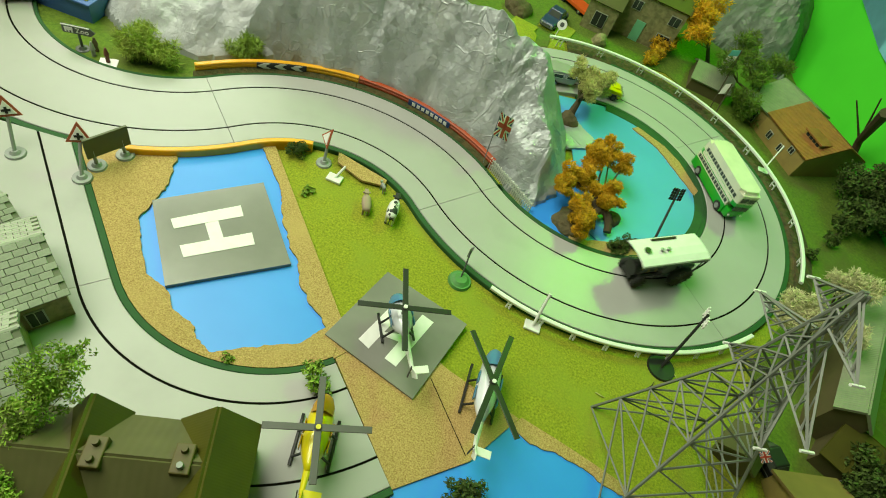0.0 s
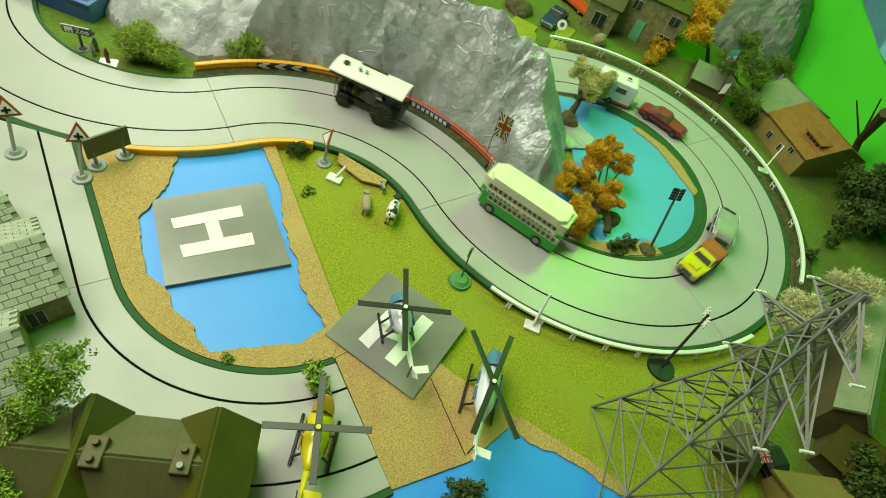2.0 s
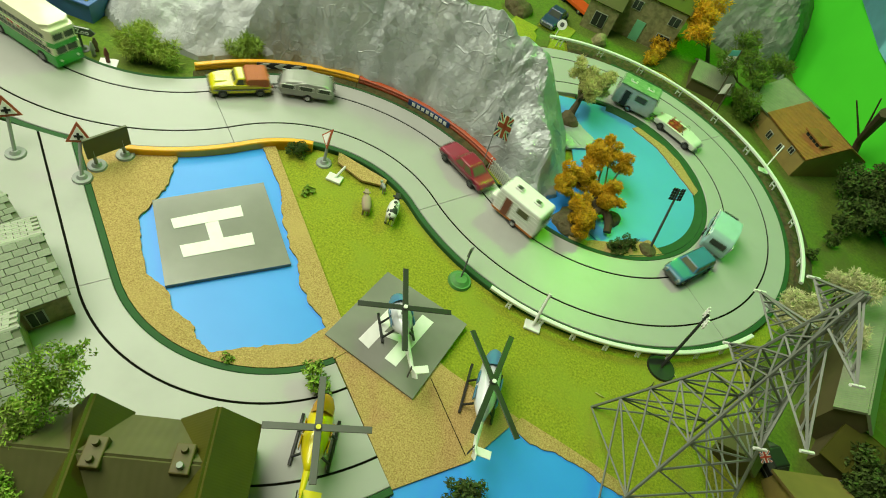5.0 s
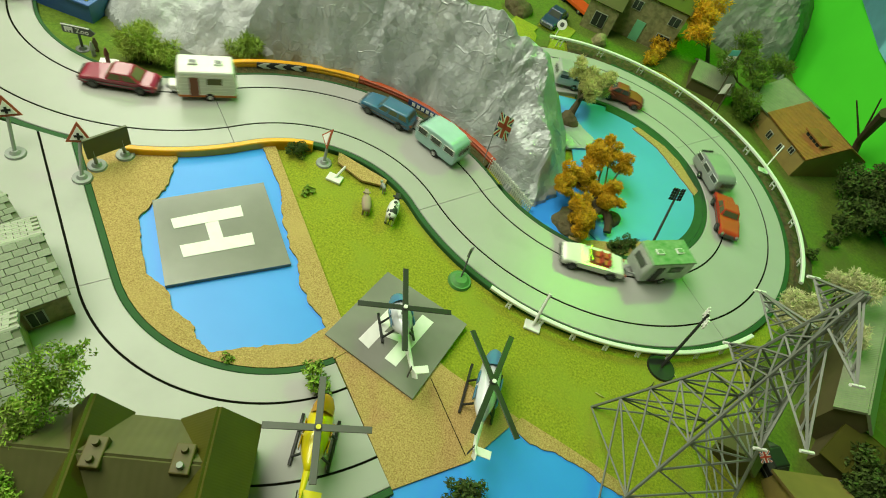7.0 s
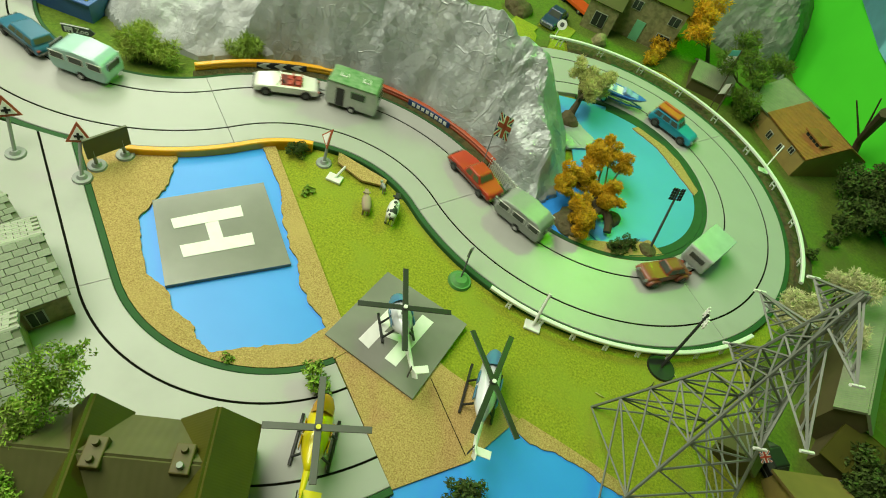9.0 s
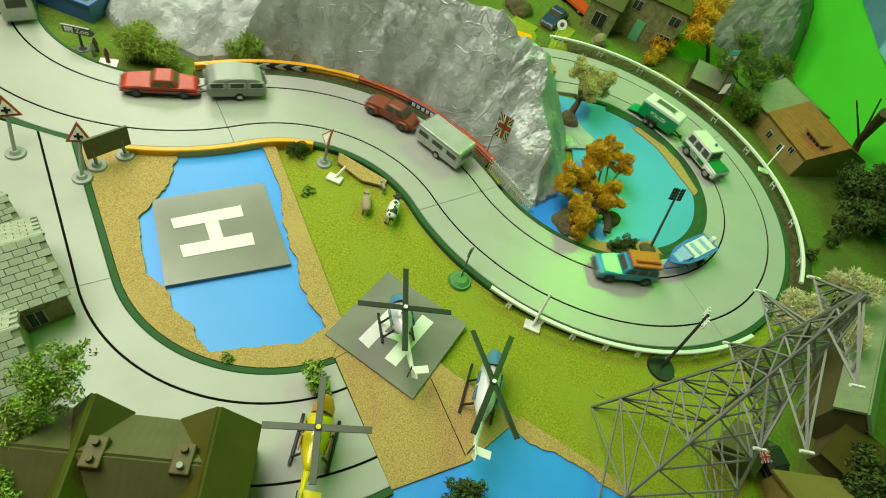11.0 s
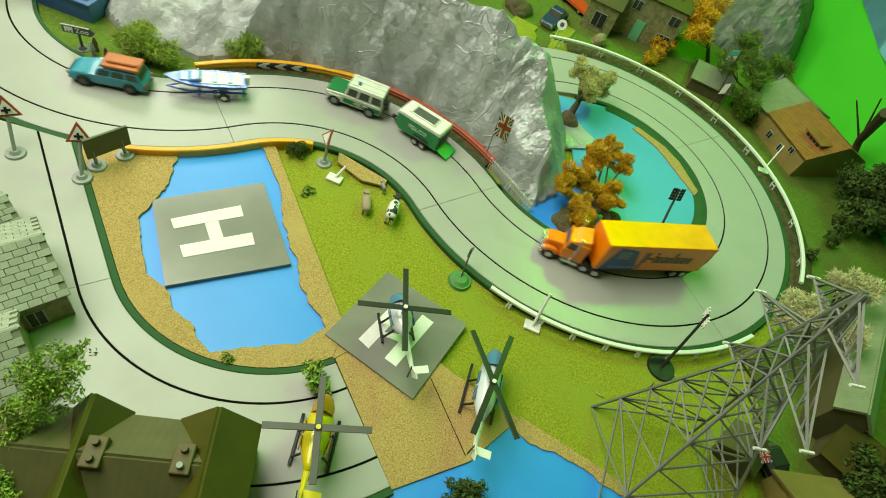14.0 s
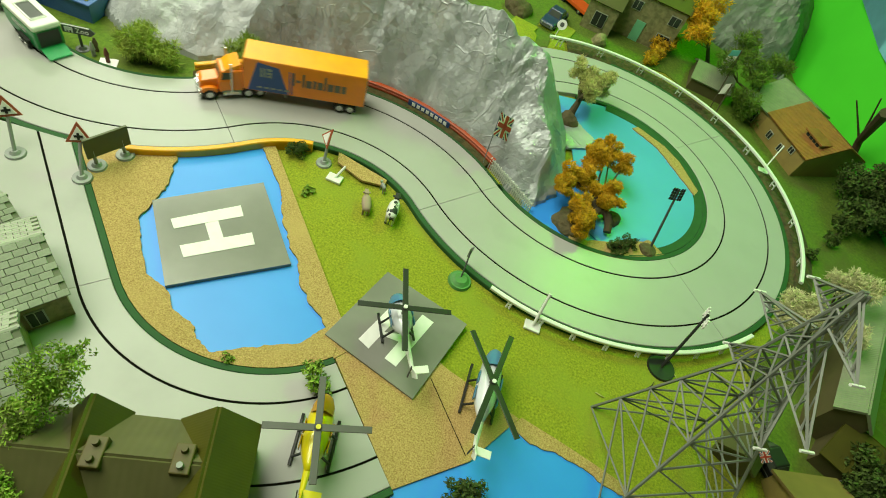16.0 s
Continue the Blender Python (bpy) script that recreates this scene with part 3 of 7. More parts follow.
# helicopters
def helicopter(label, hub, nose, tail, tip, paint, z0, zh, boom_paint, canopy, rotor, hubcap, tip2=None):
    """hub, nose, tail and one blade tip in plan."""
    t = thing("helicopter", label, "helicopter", at(hub, z0, heading(tail, nose)), group="model helicopters")
    R = math.hypot(tip[0] - hub[0], tip[1] - hub[1])
    LT = math.hypot(tail[0] - hub[0], tail[1] - hub[1])
    LN = math.hypot(nose[0] - hub[0], nose[1] - hub[1])
    h = zh - z0
    b = bmesh.new()
    rings = []
    zc = h * 0.52
    for u, w, hh, dz in ((1.0, 0.10, 0.12, -0.10), (0.88, 0.55, 0.50, -0.06), (0.6, 0.88, 0.85, 0.0), (0.25, 1.0, 1.0, 0.02), (-0.15, 1.0, 1.0, 0.04), (-0.5, 0.8, 0.85, 0.10), (-0.85, 0.45, 0.5, 0.22), (-1.1, 0.22, 0.26, 0.30)):
        x = u * LN if u > 0 else u * LN * 0.66
        rings.append([b.verts.new((x, 0.0098 * w * math.cos(a * math.pi / 6), zc + dz * h * 0.5 + 0.0105 * hh * math.sin(a * math.pi / 6))) for a in range(12)])
    for p, q in zip(rings, rings[1:]):
        for k in range(12):
            b.faces.new((p[k], p[(k + 1) % 12], q[(k + 1) % 12], q[k]))
    b.faces.new(rings[0][::-1])
    b.faces.new(rings[-1])
    body = part("fuselage", b, paint, t, smooth=True)
    g = bmesh.new()
    rings = []
    for u, w, hh in ((0.95, 0.26, 0.20), (0.86, 0.58, 0.58), (0.68, 0.80, 0.90), (0.46, 0.84, 1.04)):
        rings.append([g.verts.new((u * LN, 0.0101 * w * math.cos(a * math.pi / 8), zc + 0.0006 + 0.0122 * hh * math.sin(a * math.pi / 8))) for a in range(9)])
    for p, q in zip(rings, rings[1:]):
        for k in range(8):
            g.faces.new((p[k], p[k + 1], q[k + 1], q[k]))
    part("canopy", g, canopy, t, "glossy tinted canopy", smooth=True)
    for sy in (1, -1):
        for x0, x1 in ((0.05, 0.32), (-0.30, -0.02)):
            part("door_window", B((x0 * LN, sy * 0.0097 - 0.0006, zc + 0.001), (x1 * LN, sy * 0.0097 + 0.0004, zc + 0.0065), 0.0005), canopy, body, "tinted door window")
    part("tail_boom", tube(bmesh.new(), (-LN * 0.58, 0, zc + h * 0.13), (-LT, 0, zc + h * 0.20), 0.0030, 0.0016, n=10), boom_paint, t, "thin tail boom")
    part("tail_fin", prism(bmesh.new(), [(-LT - 0.006, zc + h * 0.45), (-LT + 0.004, zc + h * 0.2), (-LT - 0.004, zc + h * 0.12), (-LT - 0.010, zc + h * 0.40)], 0.0007, 0.0002), boom_paint, t)
    part("tail_plane", B((-LT - 0.003, -0.013, zc + h * 0.20), (-LT + 0.0035, 0.001, zc + h * 0.20 + 0.001), 0.0003), boom_paint, t, "small tail plane")
    part("tail_rotor", B((-LT - 0.0015, 0.0022, zc + h * 0.20 - 0.009), (-LT + 0.0005, 0.0030, zc + h * 0.20 + 0.009), 0.0003), BLACK, t, "dark tail rotor")
    part("mast", T((0, 0, zc + 0.008), (0, 0, h + 0.001), 0.0018, 0.0014, n=8), BLACK, t)
    ang = heading(hub, tip) - heading(tail, nose)
    rot = part("rotor_hub", T((0, 0, h - 0.001), (0, 0, h + 0.0022), 0.0030, 0.0026, n=12), BLACK, t)
    part("hub_cap", T((0, 0, h + 0.0022), (0, 0, h + 0.0032), 0.0018, n=10), hubcap, rot, "bright hub cap")
    turns = [ang + 90 * k for k in range(4)]
    if tip2:
        ang2 = heading(hub, tip2) - heading(tail, nose)
        turns = [ang, ang2, ang + 180, ang2 + 180]
    me = None
    for k in range(4):
        if me is None:
            o = part("rotor_blade", B((0.002, -0.0024, -0.0005), (R, 0.0024, 0.0005), 0.0003), rotor, rot, "dark rotor blade")
            me = o.data
        else:
            o = shared("rotor_blade", me, rot)
        o.matrix_local = pose(0, 0, h + 0.001, 0, 0, turns[k])
    for sy in (1, -1):
        sk = bmesh.new()
        tube(sk, (LN * 0.70, sy * 0.0138, 0.0026), (LN * 0.58, sy * 0.0138, 0.0012), 0.0012, n=6)
        tube(sk, (LN * 0.58, sy * 0.0138, 0.0012), (-LN * 0.42, sy * 0.0138, 0.0012), 0.0012, n=6)
        s = part("skid", sk, BLACK, t, "black landing skid")
        for x in (LN * 0.3, -LN * 0.25):
            part("strut", T((x, sy * 0.0138, 0.0014), (x, sy * 0.005, zc - 0.006), 0.0011, n=6), BLACK, s)
    return t


CANB = glass_mat("blue_canopy", (0.10, 0.25, 0.38), 0.12)
CANO = glass_mat("amber_canopy", (0.45, 0.24, 0.02), 0.12)
HW = mat("helicopter_white", (0.78, 0.80, 0.84), 0.25, coat=0.4)
HY = mat("helicopter_yellow", (0.70, 0.58, 0.02), 0.3, coat=0.4)
ROT = mat("rotor_black", (0.022, 0.026, 0.018), 0.35)
ROTG = mat("rotor_grey", (0.085, 0.085, 0.075), 0.5)
helicopter("white helicopter with blue canopy standing on the helipad", (-0.0095, 0.2435), (-0.0229, 0.2645), (0.0142, 0.1995), (-0.0226, 0.2799), HW, 0.0010, 0.040, WHITE, CANB, ROT, WHITE)
helicopter("white helicopter with blue canopy standing on grass", (0.0774, 0.2148), (0.0759, 0.2556), (0.0795, 0.1623), (0.0818, 0.2609), HW, -0.0010, 0.036, WHITE, CANB, ROT, WHITE, (0.1002, 0.1857))
helicopter("yellow helicopter with amber canopy standing on the road end", (-0.0301, 0.1260), (-0.0347, 0.1596), (-0.0204, 0.0875), (-0.0426, 0.1600), HY, 0.0000, 0.046, HY, CANO, ROTG, mat("cap_yellow", (0.75, 0.65, 0.05), 0.4))

# crash barriers along the bends
def barrier(label, s0, s1, off, material, z=0.011, name="crash_barrier", ridge=True, base=-0.006):
    t = thing(name, label, "barrier")
    sg = 1 if off > 0 else -1
    pr = [(off, base), (off, z * 0.30), (off - sg * 0.0007, z * 0.38), (off - sg * 0.0007, z * 0.55), (off, z * 0.62), (off, z * 0.70), (off - sg * 0.0007, z * 0.78), (off - sg * 0.0007, z * 0.94), (off, z), (off + sg * 0.0045, z), (off + sg * 0.0052, z * 0.8), (off + sg * 0.0052, base)]
    part("rail", sweep(bmesh.new(), s0, s1, pr), material, t)
    return t


CHEVRON = mat("chevron_grey", (0.62, 0.63, 0.58), 0.5)
S_Y0, S_Y1, S_R1 = 1.191, 1.044, 0.897
yb = barrier("yellow-orange ribbed plastic crash barrier with black chevron plate", S_Y1, S_Y0, -HALF - 0.0105, ORANGE_RAIL, 0.0096)
ch0, ch1 = 1.090, 1.132
PO, PZ0, PZ1 = -HALF - 0.0086, 0.0016, 0.0092
part("chevron_plate", sweep(bmesh.new(), ch0, ch1, [(PO, PZ0), (PO, PZ1), (PO - 0.0012, PZ1), (PO - 0.0012, PZ0)]), BLACK, yb, "black chevron plate")


def on_plate(s, z, out):
    return V3(on_road(s, PO + out)[0], z)


for k in range(3):
    c, zm = ch0 + 0.003 + 0.0138 * k, (PZ0 + PZ1) / 2
    b = bmesh.new()
    for zt in (PZ0 + 0.0004, PZ1 - 0.0004):
        quad_ = [(c, zt), (c + 0.0045, zm), (c + 0.0105, zm), (c + 0.006, zt)]
        lo, hi = [b.verts.new(on_plate(s, z, -0.0004)) for s, z in quad_], [b.verts.new(on_plate(s, z, 0.0005)) for s, z in quad_]
        b.faces.new(hi)
        b.faces.new(lo[::-1])
        for n in range(4):
            b.faces.new((lo[n], lo[(n + 1) % 4], hi[(n + 1) % 4], hi[n]))
    part("chevron", b, CHEVRON, yb, "pale grey chevron arrow")
rb_ = barrier("red-brown ribbed plastic crash barrier with a blue name plate", S_R1, S_Y1 - 0.0006, -HALF - 0.0105, RED_RAIL, 0.0096)
g0, g1 = 0.951, 0.995
part("name_plate", sweep(bmesh.new(), g0, g1, [(-HALF - 0.0086, 0.0010), (-HALF - 0.0086, 0.0091), (-HALF - 0.0100, 0.0091), (-HALF - 0.0100, 0.0010)]), NAVY, rb_, "navy blue name plate")
for k in range(8):
    sa = g0 + (g1 - g0) * (0.07 + k * 0.110)
    sb_ = sa + (g1 - g0) * 0.07
    zz = (0.0028, 0.0074)
    part("name_bar", sweep(bmesh.new(), sa, sb_, [(-HALF - 0.0081, zz[0]), (-HALF - 0.0081, zz[1]), (-HALF - 0.0090, zz[1]), (-HALF - 0.0090, zz[0])], step=0.001), WHITE, rb_, "white bar of the name")
barrier("yellow-orange plastic crash barrier beside the pond", 1.071, 1.256, HALF + 0.0062, ORANGE_RAIL, 0.0055)

# white guard rails on legs
def guard_rail(label, s0, s1, off, z, legs, spread=0.0034):
    t = thing("guard_rail", label, "guard rail")
    part("rail", sweep(bmesh.new(), s0, s1, [(off - 0.0018, z - 0.0034), (off + 0.0018, z - 0.0034), (off + 0.0022, z - 0.0006), (off + 0.0014, z), (off - 0.0014, z), (off - 0.0022, z - 0.0006)]), WHITE, t)
    for k in range(legs):
        s = s0 + (s1 - s0) * (k + 0.3) / legs
        c, a = on_road(s, off)
        d = Vector((math.cos(a), math.sin(a), 0)) * spread
        lean = Vector((math.sin(a), -math.cos(a), 0)) * 0.003
        lg = bmesh.new()
        base = V3(c, -0.0045)
        top = V3(c, z - 0.001)
        tube(lg, base + d - lean, top + d, 0.0011, n=5)
        tube(lg, base - d - lean, top - d, 0.0011, n=5)
        tube(lg, (base + top) / 2 + d - lean / 2, (base + top) / 2 - d - lean / 2, 0.0007, n=5)
        part("leg", lg, WHITE, t, "white H-shaped leg")
    return t


guard_rail("white guard rail on H-shaped legs round the outer bend", 0.002, 0.457, HALF + 0.014, 0.013, 9)
guard_rail("white low guard rail along the outer bend", 0.548, 0.783, HALF + 0.0085, 0.006, 9, 0.0015)

# embankment between road and rail
emb = mat("embankment", (0.11, 0.08, 0.03), 0.95, colour2=(0.04, 0.05, 0.015), scale=120, mix=0.4, bump=0.9, bscale=300, bdist=0.003)
bm = bmesh.new()
rows_ = []
for i in range(140):
    s = 0.028 + i / 139 * (0.472 - 0.028)
    rr = []
    for j in range(6):
        c, a = on_road(s, HALF + 0.0064 + j * 0.0066)
        rr.append(bm.verts.new((c.x, c.y, -0.0045 + (0.0026 * (1 + noise.noise(Vector((c.x * 160, c.y * 160, 4)))) if 0 < j < 5 else 0))))
    rows_.append(rr)
for u, v in zip(rows_, rows_[1:]):
    for k in range(5):
        bm.faces.new((u[k], v[k], v[k + 1], u[k + 1]))
for s0_, s1_ in ((0.900, 1.045), (1.045, 1.196)):
    tagged(part("embankment", sweep(bmesh.new(), s0_, s1_ - 0.0006, [(-HALF - 0.0042, -0.005), (-HALF - 0.0042, -0.0012), (-HALF - 0.0101, 0.0022), (-HALF - 0.0101, -0.005)]), emb), "low brown-green earth strip before the crash barrier", "embankment", kind="structure")
tagged(part("embankment", bm, emb), "rough brown-green scenic embankment strip beside the road", "embankment", kind="structure")

# white picket fence at the foot of the mountain
fence = thing("picket_fence", "small white picket fence beside the road", "fence")
f0, f1, zt = Vector((0.0113, 0.4953)), Vector((0.0710, 0.4510)), 0.012
for k in range(27):
    c = f0 + (f1 - f0) * k / 26
    part("picket", B((c.x - 0.0009, c.y - 0.0004, -0.006), (c.x + 0.0009, c.y + 0.0004, zt - 0.0012 * (k % 2)), 0.0003), WHITE, fence)
for z in (0.003, 0.009):
    part("fence_rail", T((f0.x, f0.y + 0.0006, z), (f1.x, f1.y + 0.0006, z), 0.0006, n=5), WHITE, fence)

# road signs on round feet
SIGNRED = mat("sign_red", (0.36, 0.09, 0.04), 0.45)
SIGNBACK = mat("sign_olive", (0.09, 0.10, 0.035), 0.5)


def foot(t, x=0.0, y=0.0, r=0.0085, material=GREY):
    b = bmesh.new()
    tube(b, (x, y, 0), (x, y, 0.0018), r, r * 0.92, n=20)
    tube(b, (x, y, 0.0018), (x, y, 0.0042), r * 0.55, r * 0.32, n=16)
    return part("foot", b, material, t, "round grey foot")


def triangle_sign(label, base, top, face, z0, h, mark=True):
    """A warning triangle on a post. top: the middle of the plate in plan, to lean the post."""
    t = thing("road_sign", label, "road sign", at(base, z0), group="warning signs")
    foot(t)
    lean = Vector((top[0] - base[0], top[1] - base[1]))
    part("post", T((0, 0, 0.003), (lean.x, lean.y, h), 0.0016, n=10), GREY, t)
    m = Matrix.Translation((lean.x, lean.y, h)) @ pose(0, 0, 0, 0, 0, face) @ pose(0, 0, 0, -25)
    s = 0.0108
    tri = lambda k, d: [(-s * k, -s * 0.58 * k), (s * k, -s * 0.58 * k), (0, s * 1.15 * k)]
    for nm, k, y, material in (("plate", 1.0, -0.0022, SIGNRED), ("plate_centre", 0.66, -0.0030, WHITE)):
        b = bmesh.new()
        prism(b, [(x, z) for x, z in tri(k, 0)], 0.0006, 0.0002)
        o = part(nm, b, material, t, "red warning triangle" if k == 1 else "white centre")
        o.matrix_local = m @ Matrix.Translation((0, y, 0))
    if mark:
        for w, hh in ((0.0010, 0.0050), (0.0034, 0.0010)):
            o = part("symbol", B((-w, -0.0004, -hh * 0.5 - 0.001), (w, 0.0004, hh * 0.5)), BLACK, t, "black crossing symbol")
            o.matrix_local = m @ Matrix.Translation((0, -0.0037, 0))
    return t


triangle_sign("red and white triangular warning sign on a grey post", (-0.3824, 0.2591), (-0.3935, 0.2758), 45, -0.0003, 0.034)
triangle_sign("red and white triangular warning sign on a grey post", (-0.3210, 0.2629), (-0.3306, 0.2823), 30, -0.0003, 0.032)
triangle_sign("triangular warning sign turned edge-on beside the road", (-0.1519, 0.4003), (-0.1534, 0.4116), -52, -0.0060, 0.026, False)
bil = thing("notice_board", "plain olive board on two grey posts with round feet", "sign board", at((-0.3208, 0.2813), -0.0008, heading((-0.3208, 0.2813), (-0.3099, 0.3048))))
bw = math.hypot((-0.3099, 0.3048)[0] - (-0.3208, 0.2813)[0], (-0.3099, 0.3048)[1] - (-0.3208, 0.2813)[1])
for x in (0, bw):
    foot(bil, x, 0)
    part("post", T((x, 0, 0.003), (x, 0, 0.020), 0.0016, n=8), GREY, bil)
part("board", B((-0.006, -0.0015, 0.012), (bw + 0.007, 0.0010, 0.034), 0.0005), SIGNBACK, bil, "olive green board")
# direction arm sign near the foil
ds = thing("direction_sign", "black and white pointing direction sign on a grey foot", "road sign", at((-0.4411, 0.4156), -0.006, heading((-0.4633, 0.4204), (-0.4380, 0.4286))))
foot(ds, r=0.0075, material=DKGREY)
part("post", T((0, 0, 0.003), (0, 0, 0.024), 0.0014, n=8), DKGREY, ds)
part("arm", prism(bmesh.new(), [(-0.015, 0.019), (0.012, 0.019), (0.017, 0.0238), (0.012, 0.0286), (-0.015, 0.0286)], 0.0008, 0.0002), DKGREY, ds, "dark pointing arm")
part("edge_strip", B((-0.015, -0.0012, 0.0276), (0.012, -0.0007, 0.0288)), WHITE, ds, "white edge of the arm")
el = bmesh.new()
box(el, (-0.0125, -0.0013, 0.0225), (-0.0045, -0.0007, 0.0262))
for x in (-0.0125, -0.0096, -0.0062):
    box(el, (x, -0.0013, 0.0203), (x + 0.0016, -0.0007, 0.0226))
part("animal_sign", el, WHITE, ds, "white animal silhouette")
# white post signs on square feet
def post_sign(label, base, top, h, z0, foot_m, r=0.0015, plate=None):
    t = thing("marker_post", label, "marker post", at(base, z0))
    part("foot", B((-0.008, -0.0055, 0), (0.008, 0.0055, 0.0032), 0.0008), foot_m, t)
    lean = (top[0] - base[0], top[1] - base[1])
    part("post", T((0, 0, 0.002), (lean[0], lean[1], h), r, n=8), plate or WHITE, t)
    return t


post_sign("white post on a white foot beside the guard rail", (0.1070, 0.3090), (0.1086, 0.3284), 0.033, -0.006, WHITE)
post_sign("white arm on a small white square foot", (-0.1325, 0.3848), (-0.1266, 0.3969), 0.012, -0.006, WHITE)
gs_ = post_sign("thin post with a grey plate on a green base", (0.0270, 0.3260), (0.0255, 0.3436), 0.030, -0.006, mat("green_base", (0.10, 0.26, 0.07), 0.6, bump=0.5, bscale=300), 0.0008, DKGREY)
part("base_mound", tube(T((0, 0, 0), (0, 0, 0.003), 0.0120, 0.0108, n=24), (0, 0, 0.003), (0, 0, 0.0055), 0.0095, 0.0060, n=24), gs_.children[0].data.materials[0], gs_, "moulded green base")
o_ = part("plate", B((-0.0024, -0.0006, 0.020), (0.0024, 0.0006, 0.034), 0.0003), GREY, gs_, "small grey plate")
o_.matrix_local = pose((0.0255, 0.3436)[0] - (0.0270, 0.3260)[0], (0.0255, 0.3436)[1] - (0.0270, 0.3260)[1], 0, 0, 0, 60)
vs_ = post_sign("white post beside the outer guard rail", (0.3763, 0.7190), (0.3910, 0.7538), 0.030, -0.0045, WHITE, 0.001)

# telegraph poles with crossarms
def pole(label, base, top, h, z0, arms, pegs, base_m, base_r, span, turn):
    t = thing("telegraph_pole", label, "telegraph pole", at(base, z0))
    d = Vector((top[0] - base[0], top[1] - base[1], h))
    part("foot", T((0, 0, 0), (0, 0, 0.0022), base_r, base_r * 0.94, n=24), base_m, t, "round dark foot")
    part("mast", T((0, 0, 0.001), d, 0.0016, 0.0013, n=10), BLACK, t)
    side = Vector((math.cos(radians(turn)), math.sin(radians(turn)), 0))
    for k in range(arms):
        c = d * (0.97 - 0.046 * k)
        a = part("crossarm", T(c - side * span, c + side * span, 0.0008, n=6), BLACK, t)
        for j in (-1, -0.55, 0.55, 1):
            q = c + side * span * j
            part("insulator", T(q, q + Vector((0, 0, 0.0036)), 0.0014, 0.0010, n=6), pegs, a, "small insulator")
    return t


pole("dark telegraph pole with four crossarms beside the pond", (0.2158, 0.4689), (0.2196, 0.5258), 0.053, -0.003, 4, BLACK, DKGREY, 0.0075, 0.0066, 20)
pole("dark telegraph pole with white insulators on a round foot", (0.2399, 0.3243), (0.2510, 0.3581), 0.060, -0.006, 3, WHITE, BLACK, 0.0145, 0.0085, 85)

# flags
UK_R, UK_W, UK_B = mat("flag_red", (0.42, 0.05, 0.03), 0.7), mat("flag_white", (0.72, 0.70, 0.64), 0.7), mat("flag_blue", (0.03, 0.05, 0.18), 0.7)


def union_flag(label, m, w, h):
    t = thing("flag", label, "flag", m)
    part("field", B((0, 0, 0), (w, 0.0005, h)), UK_B, t)
    c = Vector((w / 2, -0.0002, h / 2))
    for a, b in (((0, 0), (w, h)), ((0, h), (w, 0))):
        for r, mt, y in ((0.10, UK_W, -0.0002), (0.04, UK_R, -0.0005)):
            p, q = Vector((a[0], y, a[1])), Vector((b[0], y, b[1]))
            n = Vector((-(q - p).z, 0, (q - p).x)).normalized() * h * r
            o = part("saltire", panel(bmesh.new(), [p - n, q - n, q + n, p + n], 0, 1, 0, 1, 0.0002), mt, t)
    for r, mt, y in ((0.17, UK_W, -0.0010), (0.10, UK_R, -0.0014)):
        part("cross", B((0, y, h / 2 - h * r), (w, y + 0.0006, h / 2 + h * r)), mt, t)
        part("cross", B((w / 2 - h * r, y, 0), (w / 2 + h * r, y + 0.0006, h)), mt, t)
    part("staff", T((0, 0.0003, -h * 1.3), (0, 0.0003, h * 1.05), 0.0006, n=6), DKGREY, t)
    return t


fp = (0.0019, 0.4984)
union_flag("small union flag on a stick in the foil", pose(fp[0], fp[1] - 0.004, 0.043, -35, 30, 40), 0.024, 0.025)

# animals: cow, pig, dog, and two tiny plain figures
def animal(name, label, base, head, coat, spots, L, H, z0=-0.006, ears=True):
    t = thing(name, label, name, at(base, z0, heading(base, head)))
    b = bmesh.new()
    rings = []
    for u, w, hh in ((-0.5, 0.45, 0.55), (-0.42, 0.85, 0.9), (-0.1, 1.0, 1.0), (0.25, 0.92, 0.95), (0.42, 0.55, 0.65)):
        rings.append([b.verts.new((u * L * 0.75, L * 0.17 * w * math.cos(k * math.pi / 4), H * 0.66 + H * 0.24 * hh * math.sin(k * math.pi / 4))) for k in range(8)])
    for p, q in zip(rings, rings[1:]):
        for k in range(8):
            b.faces.new((p[k], p[(k + 1) % 8], q[(k + 1) % 8], q[k]))
    b.faces.new(rings[0][::-1])
    b.faces.new(rings[-1])
    part("body", b, coat, t, smooth=True)
    hb = B((L * 0.30, -L * 0.075, H * 0.62), (L * 0.52, L * 0.075, H * 0.92), L * 0.03)
    hd = part("head", hb, spots, t)
    if ears:
        for sy in (1, -1):
            part("ear", B((L * 0.33, sy * L * 0.10 - L * 0.03, H * 0.86), (L * 0.37, sy * L * 0.10 + L * 0.03, H * 0.94)), spots, hd)
    for x in (-0.28, 0.22):
        for sy in (1, -1):
            part("leg", T((x * L, sy * L * 0.10, 0), (x * L, sy * L * 0.10, H * 0.55), L * 0.035, L * 0.045, n=6), coat, t)
    part("tail", T((-L * 0.37, 0, H * 0.75), (-L * 0.45, 0, H * 0.3), L * 0.015, n=5), spots, t)
    return t


